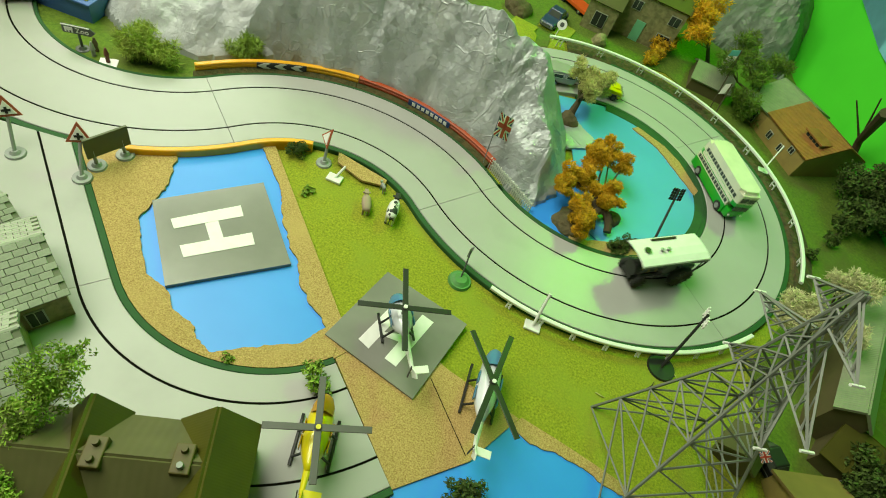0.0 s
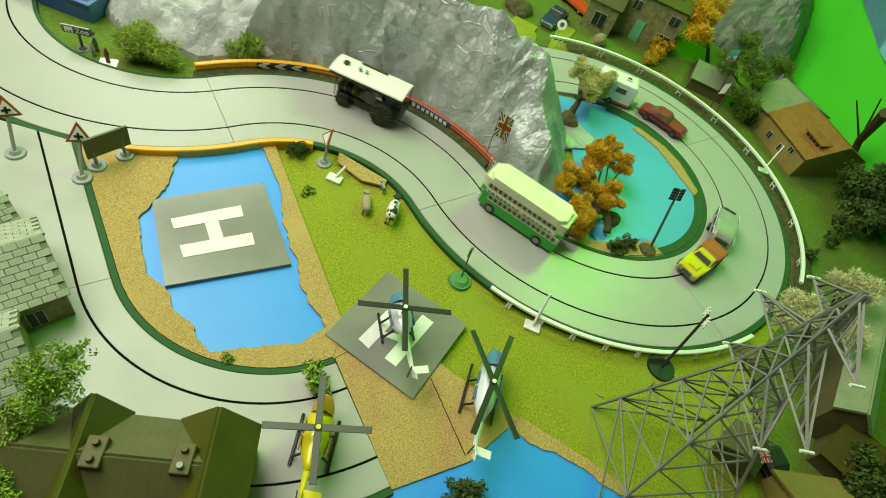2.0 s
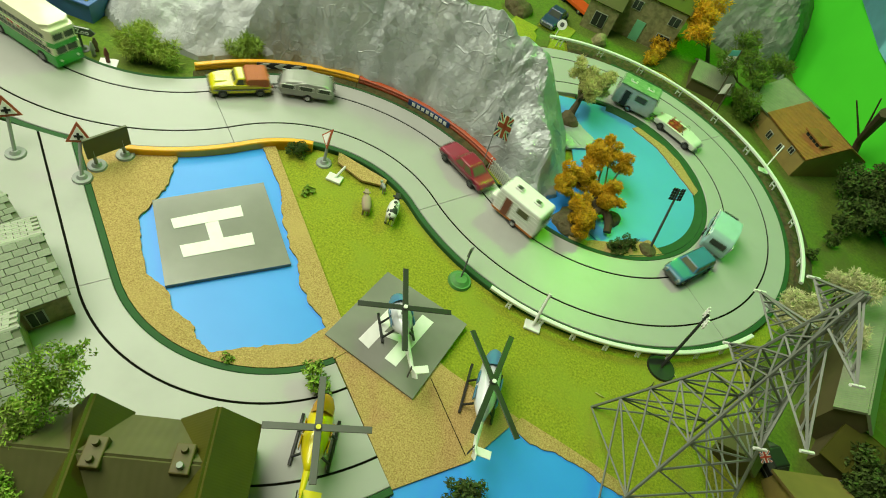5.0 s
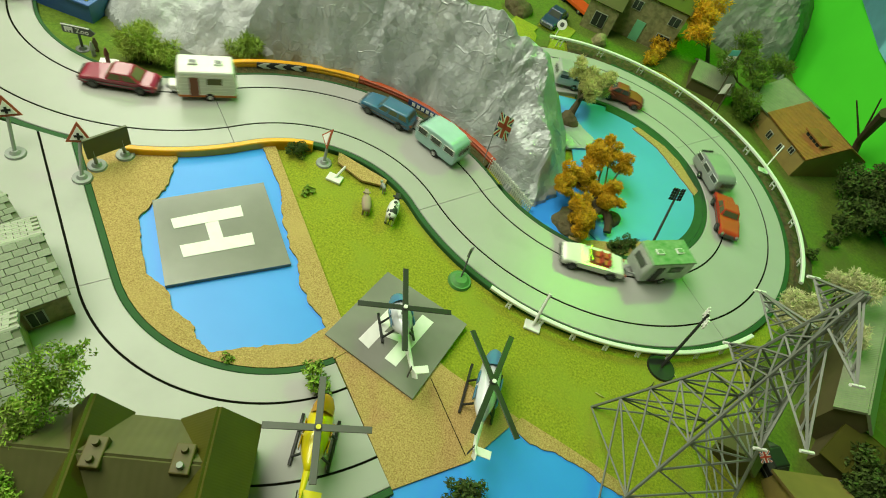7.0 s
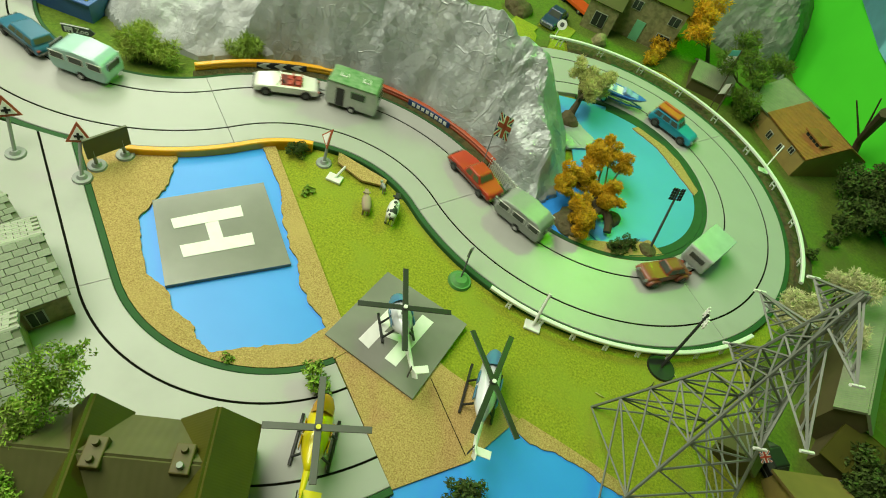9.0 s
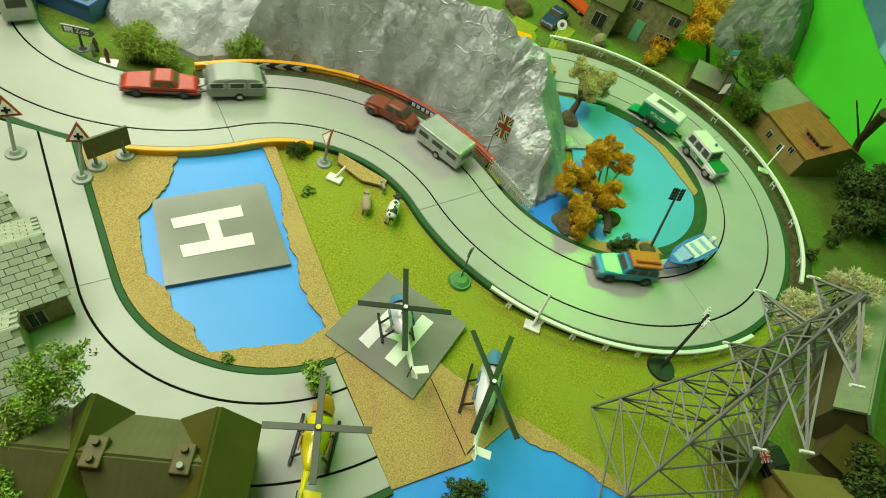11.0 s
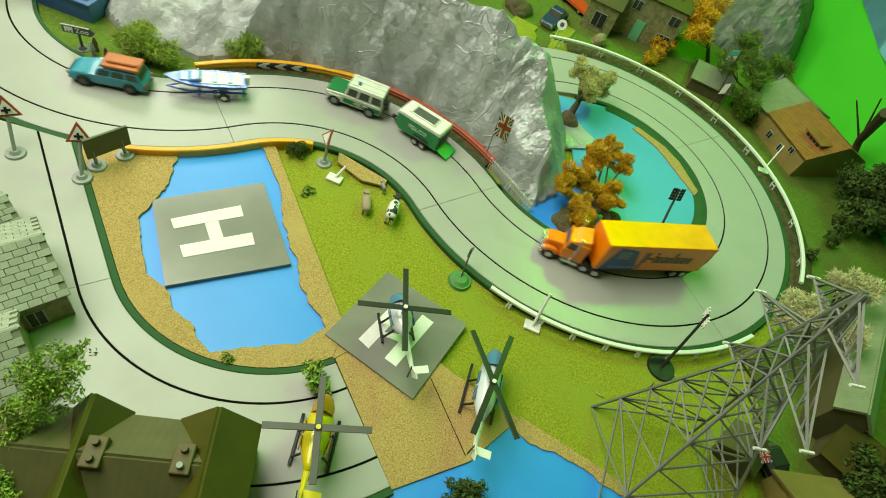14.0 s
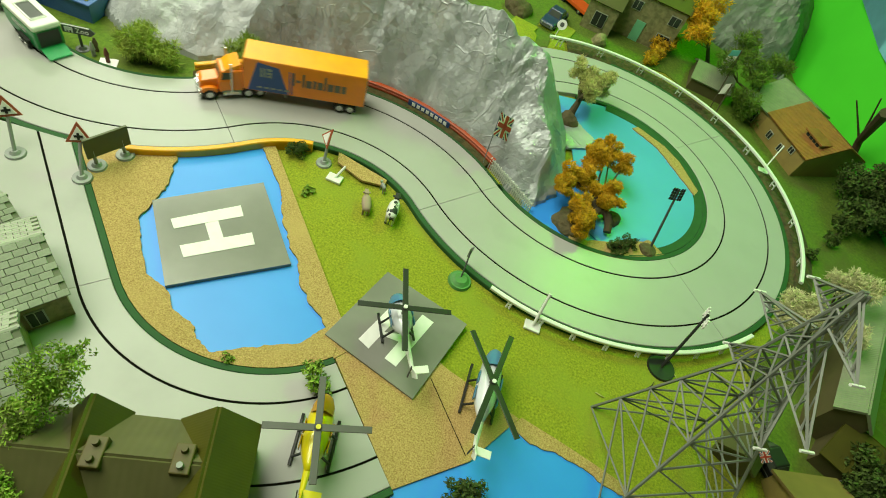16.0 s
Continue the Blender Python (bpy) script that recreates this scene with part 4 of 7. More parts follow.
COW = mat("cow_hide", (0.75, 0.74, 0.68), 0.6, spots=(0.015, 0.015, 0.015), spot_scale=110, spot_edge=(0.50, 0.52))
PIG = mat("sheep_tan", (0.36, 0.28, 0.20), 0.8, bump=0.4)
animal("cow", "black and white cow standing on the grass", (-0.0616, 0.3675), (-0.0636, 0.3857), COW, BLACK, 0.036, 0.020)
animal("pig", "plump brown-tan pig standing on the grass", (-0.0892, 0.3650), (-0.0958, 0.3806), PIG, PIG, 0.030, 0.014)
animal("dog", "small grey dog standing near the road edge", (-0.0830, 0.3959), (-0.0897, 0.4030), GREY, GREY, 0.013, 0.012)


def figurine(label, base, z0, h, material):
    b = bmesh.new()
    tube(b, (0, 0, 0), (0, 0, h * 0.5), h * 0.13, h * 0.10, n=8)
    tube(b, (0, 0, h * 0.5), (0, 0, h * 0.85), h * 0.16, h * 0.10, n=8)
    tube(b, (0, 0, h * 0.85), (0, 0, h), h * 0.08, h * 0.06, n=8)
    o = part("figurine", b, material)
    o.matrix_world = at(base, z0)
    return tagged(o, label, "figurine")


figurine("tiny dark red model figure on a white base", (-0.4086, 0.4118), -0.0040, 0.017, mat("fig_dark", (0.16, 0.05, 0.03), 0.6))
figurine("tiny pale grey model figure beside the sign", (-0.4258, 0.4128), -0.0060, 0.018, mat("fig_pale", (0.34, 0.36, 0.30), 0.6))
figurine("tiny dark model figure behind the sign", (-0.4286, 0.4207), -0.0060, 0.018, mat("fig_brown", (0.12, 0.08, 0.05), 0.6))
wb = part("base_plate", B((-0.009, -0.008, 0), (0.009, 0.008, 0.0020), 0.0006), WHITE)
wb.matrix_world = at((-0.4075, 0.4102), -0.0060, 25)
tagged(wb, "small white square base under the figure", "base plate")

# ---- plants ----
def leaf_mat(name, c1, c2, scale=90):
    m = mat(name, c1, 0.8, colour2=c2, scale=scale, mix=0.5)
    nt = m.node_tree
    g = nt.nodes.new("ShaderNodeNewGeometry")
    mr = nt.nodes.new("ShaderNodeMapRange")
    mr.inputs["To Min"].default_value, mr.inputs["To Max"].default_value = 0.65, 1.35
    nt.links.new(g.outputs["Random Per Island"], mr.inputs["Value"])
    hs = nt.nodes.new("ShaderNodeHueSaturation")
    b = nt.nodes["Principled BSDF"]
    src = b.inputs["Base Color"].links[0].from_socket
    nt.links.new(src, hs.inputs["Color"])
    nt.links.new(mr.outputs["Result"], hs.inputs["Value"])
    nt.links.new(hs.outputs["Color"], b.inputs["Base Color"])
    return m


OLIVE = leaf_mat("olive_leaf", (0.36, 0.44, 0.07), (0.20, 0.27, 0.035))
GREEN = leaf_mat("green_leaf", (0.30, 0.42, 0.06), (0.17, 0.27, 0.035))
DARKGREEN = leaf_mat("dark_leaf", (0.085, 0.13, 0.018), (0.04, 0.07, 0.01))
MOSS = leaf_mat("moss_leaf", (0.15, 0.24, 0.02), (0.06, 0.10, 0.01))
AMBER = leaf_mat("amber_lichen", (0.68, 0.34, 0.012), (0.42, 0.29, 0.012), 26)
STRAW = leaf_mat("straw_lichen", (0.55, 0.52, 0.20), (0.36, 0.36, 0.11))
PALE = leaf_mat("pale_lichen", (0.66, 0.62, 0.36), (0.48, 0.46, 0.24))
BARK = mat("dark_bark", (0.07, 0.055, 0.025), 0.9, bump=0.6, bscale=400, bdist=0.002)
ROCK = mat("brown_rock", (0.13, 0.10, 0.045), 0.85, colour2=(0.06, 0.055, 0.02), scale=80, bump=0.7, bscale=200, bdist=0.003)


def clump_points(rng, blobs, n):
    """n points in the outer shells of uneven clumps round the blobs (x, y, z, r)."""
    more = []
    for x, y, z, r in blobs:
        for k in range(13):
            d = rng.normal(size=3)
            d *= r * (0.35 + 0.75 * rng.random()) / np.linalg.norm(d)
            more.append((x + d[0], y + d[1], z + d[2] * 0.8, r * (0.20 + 0.30 * rng.random())))
    blobs = more
    vol = np.array([b[3] ** 2 for b in blobs])
    for k in rng.choice(len(blobs), n, p=vol / vol.sum()):
        x, y, z, r = blobs[k]
        d = rng.normal(size=3)
        d /= np.linalg.norm(d)
        rr = r * (0.45 + 0.6 * rng.random() ** 0.6)
        yield Vector((x + d[0] * rr, y + d[1] * rr, z + d[2] * rr * 0.85)), Vector(d)


def crown_leaves(bm, rng, blobs, n, size):
    for p, d in clump_points(rng, blobs, n):
        a = Vector(rng.normal(size=3)).normalized()
        u = (a + d * 0.4).normalized() * size * (0.6 + 0.8 * rng.random())
        v = u.cross(d if abs(u.normalized().dot(d)) < 0.9 else Vector((1, 0, 0.3))).normalized() * size * 0.45
        w = d * size * 0.15
        q = [bm.verts.new(p - u * 0.5), bm.verts.new(p + v * 0.6 + w), bm.verts.new(p + u * 0.6), bm.verts.new(p - v * 0.6 + w)]
        bm.faces.new((q[0], q[1], q[2]))
        bm.faces.new((q[0], q[2], q[3]))


def crown_strands(bm, rng, blobs, n, size, thick):
    for p, d in clump_points(rng, blobs, n):
        e = (d * 0.8 + Vector(rng.normal(size=3)) * 0.6).normalized()
        f = (e + Vector(rng.normal(size=3)) * 0.7).normalized()
        a, b, c = p, p + e * size * 0.5, p + e * size * 0.5 + f * size * 0.5
        s = e.orthogonal().normalized() * thick
        s2 = e.cross(s).normalized() * thick
        tri = lambda o, k: [bm.verts.new(o + s * k), bm.verts.new(o - s * 0.5 * k + s2 * 0.87 * k), bm.verts.new(o - s * 0.5 * k - s2 * 0.87 * k)]
        r0, r1, r2 = tri(a, 1), tri(b, 0.85), tri(c, 0.3)
        for g, h in ((r0, r1), (r1, r2)):
            for k in range(3):
                bm.faces.new((g[k], g[(k + 1) % 3], h[(k + 1) % 3], h[k]))


def tree(name, label, base, z0, blobs, material, n, size, seed, strands=0.0, trunk=0.004, limbs=True, bark=BARK, category="tree"):
    """blobs: (x, y, z, r) in the world; trunk and limbs reach for them."""
    t = thing(name, label, category, at(base, z0))
    rng = np.random.default_rng(seed)
    loc = [(x - base[0], y - base[1], z - z0, r) for x, y, z, r in blobs]
    if trunk:
        tb = bmesh.new()
        mean = sum((Vector(b[:3]) for b in loc), Vector()) / len(loc)
        knee = Vector((mean.x * 0.35, mean.y * 0.35, mean.z * 0.45))
        tube(tb, (0, 0, -0.001), knee, trunk, trunk * 0.65, n=8)
        for b in loc:
            mid = (knee + Vector(b[:3])) / 2 + Vector(rng.normal(size=3)) * b[3] * 0.25
            tube(tb, knee, mid, trunk * 0.55, trunk * 0.35, n=6)
            tube(tb, mid, b[:3], trunk * 0.35, trunk * 0.12, n=6)
            for k in range(3 if limbs else 0):
                e = Vector(b[:3]) + Vector(rng.normal(size=3)).normalized() * b[3] * 0.8
                tube(tb, mid, e, trunk * 0.2, trunk * 0.06, n=5)
        part("trunk", tb, bark, t, "dark twisted trunk and limbs")
    cb = bmesh.new()
    if strands:
        crown_strands(cb, rng, loc, n, size, strands)
    else:
        crown_leaves(cb, rng, loc, n, size)
    part("crown", cb, material, t, "clumped foliage")
    return t


def rock(label, base, z0, r, seed, material=ROCK, squash=0.5):
    b = bmesh.new()
    bmesh.ops.create_icosphere(b, subdivisions=3, radius=r)
    for v in b.verts:
        k = 1 + 0.35 * noise.noise(v.co * (1.6 / r) * 0.5 + Vector((seed, 0, 0))) + 0.12 * noise.noise(v.co * (5 / r) * 0.5)
        v.co = Vector((v.co.x * k, v.co.y * k, max(-r * 0.1, v.co.z * k * squash)))
    o = part("rock", b, material)
    o.matrix_world = at(base, z0 + r * 0.1 * 1.0)
    return tagged(o, label, "rock")


def blob(px, z, r):
    return (px[0], px[1], z, r)


tree("amber_tree", "amber-orange lichen tree on a brown rock in the pond", (0.1466, 0.4667), -0.002,
     [blob((0.1360, 0.5720), 0.036, 0.016), blob((0.1570, 0.5500), 0.036, 0.012), blob((0.1215, 0.5351), 0.036, 0.017), blob((0.1390, 0.5560), 0.034, 0.012), blob((0.1040, 0.4999), 0.028, 0.017), blob((0.0943, 0.4801), 0.026, 0.011), blob((0.1385, 0.4952), 0.028, 0.018), blob((0.1200, 0.5080), 0.030, 0.014), blob((0.1530, 0.4920), 0.026, 0.012), blob((0.1294, 0.4496), 0.020, 0.016), blob((0.1200, 0.4700), 0.022, 0.013)],
     AMBER, 26000, 0.0036, 5, strands=0.00048, trunk=0.0036, limbs=False)
root = bmesh.new()
arc = [Vector((0.1500 + 0.012 * math.cos(a * 0.4), 0.4640 + 0.020 * math.sin(a * 0.4), 0.003 + 0.010 * math.sin(a * 0.4))) for a in range(9)]
for u, v in zip(arc, arc[1:]):
    tube(root, u, v, 0.0046, n=8)
tagged(part("root", root, BARK), "curved dark root beside the amber tree", "root")
rock("dark brown rock at the foot of the amber tree", (0.1167, 0.4589), -0.0036, 0.020, 2)
rock("small brown rock in the pond", (0.1660, 0.4913), -0.0024, 0.010, 5, squash=0.9)
tree("lichen_tree", "pale straw-coloured lichen tree with a thick brown trunk", (0.0867, 0.6524), -0.002,
     [blob((0.0820, 0.6875), 0.045, 0.014), blob((0.1062, 0.6816), 0.042, 0.018), blob((0.0974, 0.6599), 0.038, 0.014), blob((0.1187, 0.7091), 0.040, 0.011), blob((0.0724, 0.7014), 0.052, 0.006)],
     STRAW, 7000, 0.0050, 6, strands=0.00040, trunk=0.0055)
rock("brown rock under the lichen tree", (0.0859, 0.6423), -0.0036, 0.014, 9, squash=0.8)
tree("bush", "spiky olive-green bush at the foot of the mountain", (-0.3749, 0.4338), -0.006, [blob((-0.3916, 0.4370), 0.012, 0.015), blob((-0.3804, 0.4428), 0.016, 0.019), blob((-0.3617, 0.4397), 0.012, 0.015), blob((-0.3910, 0.4294), 0.008, 0.010), blob((-0.3892, 0.4502), 0.022, 0.011)],
     OLIVE, 3600, 0.0085, 7, strands=0.0004, trunk=0.002, category="bush")
tree("bush", "spiky green bush behind the yellow barrier", (-0.3009, 0.5068), -0.004, [blob((-0.3053, 0.4989), 0.010, 0.012), blob((-0.2943, 0.5107), 0.010, 0.013), blob((-0.3020, 0.5081), 0.014, 0.010)],
     GREEN, 1500, 0.0070, 8, strands=0.0004, trunk=0.0015, category="bush")
tree("tree", "leafy light-green tree beside the stone cottages", (-0.2026, 0.0526), -0.006,
     [blob((-0.1862, 0.0583), 0.07, 0.014), blob((-0.1777, 0.0702), 0.08, 0.015), blob((-0.1752, 0.0837), 0.085, 0.016), blob((-0.1730, 0.0963), 0.085, 0.010), blob((-0.1714, 0.1037), 0.086, 0.004), blob((-0.1727, 0.0747), 0.075, 0.014), blob((-0.1688, 0.0310), 0.06, 0.012), blob((-0.1751, 0.0529), 0.065, 0.010)],
     GREEN, 5200, 0.0023, 9, trunk=0.0014)
tree("shrub", "small leafy shrub at the end of the road", (-0.0498, 0.1766), -0.002, [blob((-0.0520, 0.1745), 0.010, 0.010), blob((-0.0445, 0.1712), 0.008, 0.008), blob((-0.0568, 0.1790), 0.012, 0.006)], GREEN, 520, 0.0040, 10, trunk=0.001, category="shrub")
tree("bush", "round dark green bush in the lake", (0.0872, 0.1394), -0.003, [blob((0.0853, 0.1375), 0.008, 0.013), blob((0.0817, 0.1333), 0.006, 0.010), blob((0.0925, 0.1367), 0.006, 0.010)], DARKGREEN, 2200, 0.0026, 11, trunk=0.001, category="bush")
tree("tuft", "small green tuft on the grass", (-0.1466, 0.3532), -0.006, [blob((-0.1491, 0.3508), -0.004, 0.004), blob((-0.1448, 0.3569), -0.004, 0.004), blob((-0.1487, 0.3572), -0.003, 0.003)], GREEN, 160, 0.0035, 12, trunk=0.0005, category="grass tuft")
tree("tuft", "small dark green tuft on the cork shore", (-0.1220, 0.1632), -0.001, [blob((-0.1220, 0.1632), 0.001, 0.004), blob((-0.1193, 0.1634), 0.001, 0.003)], GREEN, 90, 0.003, 13, trunk=0.0005, category="grass tuft")
tree("bush", "dark green bush at the edge of the pond", (0.1839, 0.4548), -0.0024, [blob((0.1807, 0.4514), 0.004, 0.012), blob((0.1718, 0.4438), 0.003, 0.008), blob((0.1926, 0.4607), 0.003, 0.008)], DARKGREEN, 1500, 0.0028, 14, trunk=0.001, category="bush")
rock("dark rock at the foot of the telegraph pole", (0.2139, 0.4660), -0.0024, 0.010, 6)
tree("bush", "black-green bush at the end of the yellow barrier", (-0.1811, 0.3991), -0.006, [blob((-0.1805, 0.3978), 0.003, 0.009), blob((-0.1864, 0.3931), 0.002, 0.006), blob((-0.1752, 0.4026), 0.002, 0.006)], DARKGREEN, 900, 0.0024, 15, trunk=0.001, category="bush")
tree("pale_tree", "pale cream lichen tree behind the lattice pylon", (0.4024, 0.4341), -0.0045,
     [blob((0.3534, 0.4204), 0.05, 0.017), blob((0.3436, 0.4078), 0.045, 0.014), blob((0.3678, 0.4131), 0.05, 0.016), blob((0.3938, 0.4577), 0.075, 0.014), blob((0.4086, 0.4540), 0.075, 0.014), blob((0.3808, 0.4547), 0.075, 0.009), blob((0.3955, 0.3974), 0.07, 0.012)],
     PALE, 6500, 0.0055, 16, strands=0.00042, trunk=0.003)
tree("tree", "dark green conifer behind the brown house", (0.5441, 0.7029), -0.0045,
     [blob((0.5120, 0.7141), 0.03, 0.042), blob((0.5139, 0.7123), 0.05, 0.040), blob((0.4994, 0.6697), 0.02, 0.026), blob((0.5319, 0.6736), 0.03, 0.035)], DARKGREEN, 8000, 0.0055, 17, trunk=0.005)
tree("tree", "dark leafy tree in the near corner", (0.4608, 0.2941), -0.0045, [blob((0.4204, 0.2750), 0.03, 0.022), blob((0.4265, 0.2847), 0.04, 0.022), blob((0.4105, 0.2598), 0.02, 0.014)], DARKGREEN, 2600, 0.0046, 18, trunk=0.003)
tree("tree", "green leafy tree behind the flags", (0.3706, 0.8536), -0.0045,
     [blob((0.3070, 0.8897), 0.07, 0.020), blob((0.3357, 0.8600), 0.06, 0.022), blob((0.3749, 0.9287), 0.05, 0.020), blob((0.2847, 0.8540), 0.06, 0.016), blob((0.3153, 0.9149), 0.08, 0.014), blob((0.3503, 0.8426), 0.02, 0.030)], MOSS, 4200, 0.0085, 19, strands=0.0006, trunk=0.004)
tree("amber_tree", "amber-orange lichen tree beside the stone house", (0.2942, 0.9661), -0.0045,
     [blob((0.2370, 0.9455), 0.07, 0.028), blob((0.2203, 0.9513), 0.07, 0.022), blob((0.2387, 0.9113), 0.06, 0.020), blob((0.2452, 0.9736), 0.08, 0.020)], AMBER, 3400, 0.0075, 20, strands=0.0008, trunk=0.004)
tree("amber_bush", "fallen amber lichen branch beside the shed", (0.2163, 0.9467), -0.0045,
     [blob((0.1935, 0.8997), 0.008, 0.014), blob((0.2044, 0.9347), 0.012, 0.016), blob((0.2214, 0.9617), 0.016, 0.014), blob((0.1869, 0.8826), 0.004, 0.010)], AMBER, 1600, 0.0065, 21, strands=0.0007, trunk=0.002, category="bush")
tree("amber_bush", "small amber lichen tuft at the table edge", (0.6896, 1.2127), 0.03, [blob((0.6093, 1.0895), 0.05, 0.030), blob((0.6125, 1.0494), 0.04, 0.020)], AMBER, 800, 0.0075, 22, strands=0.0008, trunk=0.002, category="bush")
tree("bush", "dark scrub beside the guard rail", (0.4727, 0.6286), -0.0045, [blob((0.4615, 0.6172), 0.006, 0.010), blob((0.4780, 0.6426), 0.006, 0.010), blob((0.4283, 0.5741), 0.005, 0.008)], DARKGREEN, 900, 0.0040, 23, trunk=0.001, category="bush")
bt = thing("bare_tree", "bare brown tree trunk with thin branches", "tree", at((0.5231, 0.8124), -0.0045))
tb = bmesh.new()
b0 = Vector((0, 0, 0))
q1 = V3((0.4952, 0.8044), 0.0545) - V3((0.5231, 0.8124), 0)
q2 = V3((0.4603, 0.7549), 0.1245) - V3((0.5231, 0.8124), 0)
tube(tb, b0, q1, 0.006, 0.005, n=8)
tube(tb, q1, q2, 0.005, 0.0075, n=8)
for e in (V3((0.4468, 0.8051), 0.1045), V3((0.4535, 0.7763), 0.13)):
    tube(tb, q1, e - V3((0.5231, 0.8124), 0), 0.0018, 0.0010, n=6)
part("trunk", tb, BARK, bt)

# ---- second foil hill behind the village ----
HILL = [(0.3030, 1.0571), (0.3766, 1.0216), (0.4362, 1.0181), (0.4907, 1.1452), (0.6569, 1.7010), (0.42, 1.75), (0.22, 1.75), (0.2598, 1.2444)]
FOIL2 = mat("dark_green_foil", (0.17, 0.20, 0.15), 0.5, 0.2, colour2=(0.10, 0.13, 0.09), scale=30, bump=0.8, bscale=18, bdist=1.0, kind="foil")
mound("hill", HILL, "dark grey-green crumpled foil hill behind the village", 0.13, 0.12, lambda x, y: 1.0, 0.007, 8, FOIL2, rough=0.012)

# ---- pylon ----
def pylon():
    ax = V3((0.2443, 0.2683), 0.215)
    base = Vector((*(0.2322, 0.2137), -0.006))
    t = thing("lattice_pylon", "tall grey plastic lattice pylon with three pairs of arms", "pylon", Matrix.Translation(base))
    top = ax - base
    f1 = V3((0.1766, 0.2541), 0) - base
    f1.z = 0
    f2 = Vector((-f1.y, f1.x, 0))
    M = mat("pylon_grey", (0.18, 0.19, 0.16), 0.5)
    feet = [f1, f2, -f1, -f2]
    def level(u):
        """The four corners of the tower at share u of its height."""
        k = 1 - u * 1.25 if u < 0.6 else 0.25 * (1 - (u - 0.6) / 0.4) + 0.02
        c = top * u
        return [c + f * max(k, 0.03) for f in feet]
    us = [0, 0.14, 0.27, 0.39, 0.50, 0.60, 0.68, 0.76, 0.84, 0.92, 1.0]
    L = [level(u) for u in us]
    for k in range(4):
        b = bmesh.new()
        tube(b, L[0][k], L[5][k], 0.0013, n=5)
        tube(b, L[5][k], L[10][k], 0.0012, n=5)
        part("leg", b, M, t, "grey lattice leg")
    for i, (a, c) in enumerate(zip(L, L[1:])):
        for k in range(4):
            j = (k + 1) % 4
            b = bmesh.new()
            tube(b, a[k], c[j], 0.0009, n=4)
            tube(b, a[j], c[k], 0.0009, n=4)
            if i % 2 == 0:
                tube(b, c[k], c[j], 0.0009, n=4)
            part("brace", b, M, t, "crossed lattice brace")
    for u, pa, pb, zz in ((0.58, (0.2215, 0.2742), (0.2408, 0.1992), 0.120), (0.72, (0.2263, 0.3064), (0.2481, 0.1905), 0.150), (0.88, (0.2340, 0.2942), (0.2503, 0.2185), 0.190)):
        c = level(u)
        d = level(u + 0.10)
        for p in (pa, pb):
            tip = V3(p, zz) - base
            near = sorted(range(4), key=lambda k: (c[k] - tip).length)[:2]
            b = bmesh.new()
            for k in near:
                tube(b, c[k], tip, 0.0010, n=4)
                tube(b, d[k], tip, 0.0010, n=4)
                for w in (0.3, 0.55, 0.78):
                    tube(b, c[k].lerp(tip, w), d[k].lerp(tip, w - 0.12), 0.0007, n=4)
            for w in (0.25, 0.5, 0.75):
                tube(b, c[near[0]].lerp(tip, w), c[near[1]].lerp(tip, w - 0.15), 0.0007, n=4)
            arm = part("arm", b, M, t, "tapering lattice arm")
            q = Vector((0.0045, 0.001, 0))
            part("arm_tip", tube(bmesh.new(), tip - q, tip + q, 0.0012, n=6), WHITE, arm, "white painted arm tip")
    return t


pylon()

# ---- houses ----
SLATE = mat("pale_slate", (0.40, 0.42, 0.34), 0.7, colour2=(0.32, 0.34, 0.27), scale=120, bump=0.4, bscale=500, bdist=0.0008, per_object=0.10)
SLATEGAP = mat("slate_gap", (0.24, 0.25, 0.18), 0.9)
STONE = mat("stone_wall", (0.30, 0.27, 0.13), 0.85, colour2=(0.15, 0.14, 0.06), scale=130, mix=0.4, bump=0.6, bscale=260, bdist=0.002)
OLIVEROOF = mat("dark_brown_roof", (0.082, 0.080, 0.006), 0.5, colour2=(0.060, 0.060, 0.005), scale=60, bump=0.06, bscale=180, bdist=0.001, kind="wave")
GREYROOF = mat("grey_green_roof", (0.22, 0.24, 0.15), 0.7, colour2=(0.17, 0.19, 0.12), scale=100, bump=0.3, bscale=120, kind="wave")
BROWNROOF = mat("orange_brown_roof", (0.30, 0.13, 0.025), 0.7, colour2=(0.20, 0.09, 0.02), scale=90, bump=0.5, bscale=140, kind="wave")
TANWALL = mat("tan_wall", (0.30, 0.22, 0.06), 0.8, colour2=(0.22, 0.16, 0.05), scale=60)
DARKWALL = mat("dark_olive_wall", (0.10, 0.085, 0.03), 0.8, scale=60)
GLAZE = glass_mat("house_glass", (0.03, 0.035, 0.03))
MINTDOOR = mat("mint_door", (0.20, 0.50, 0.30), 0.5)


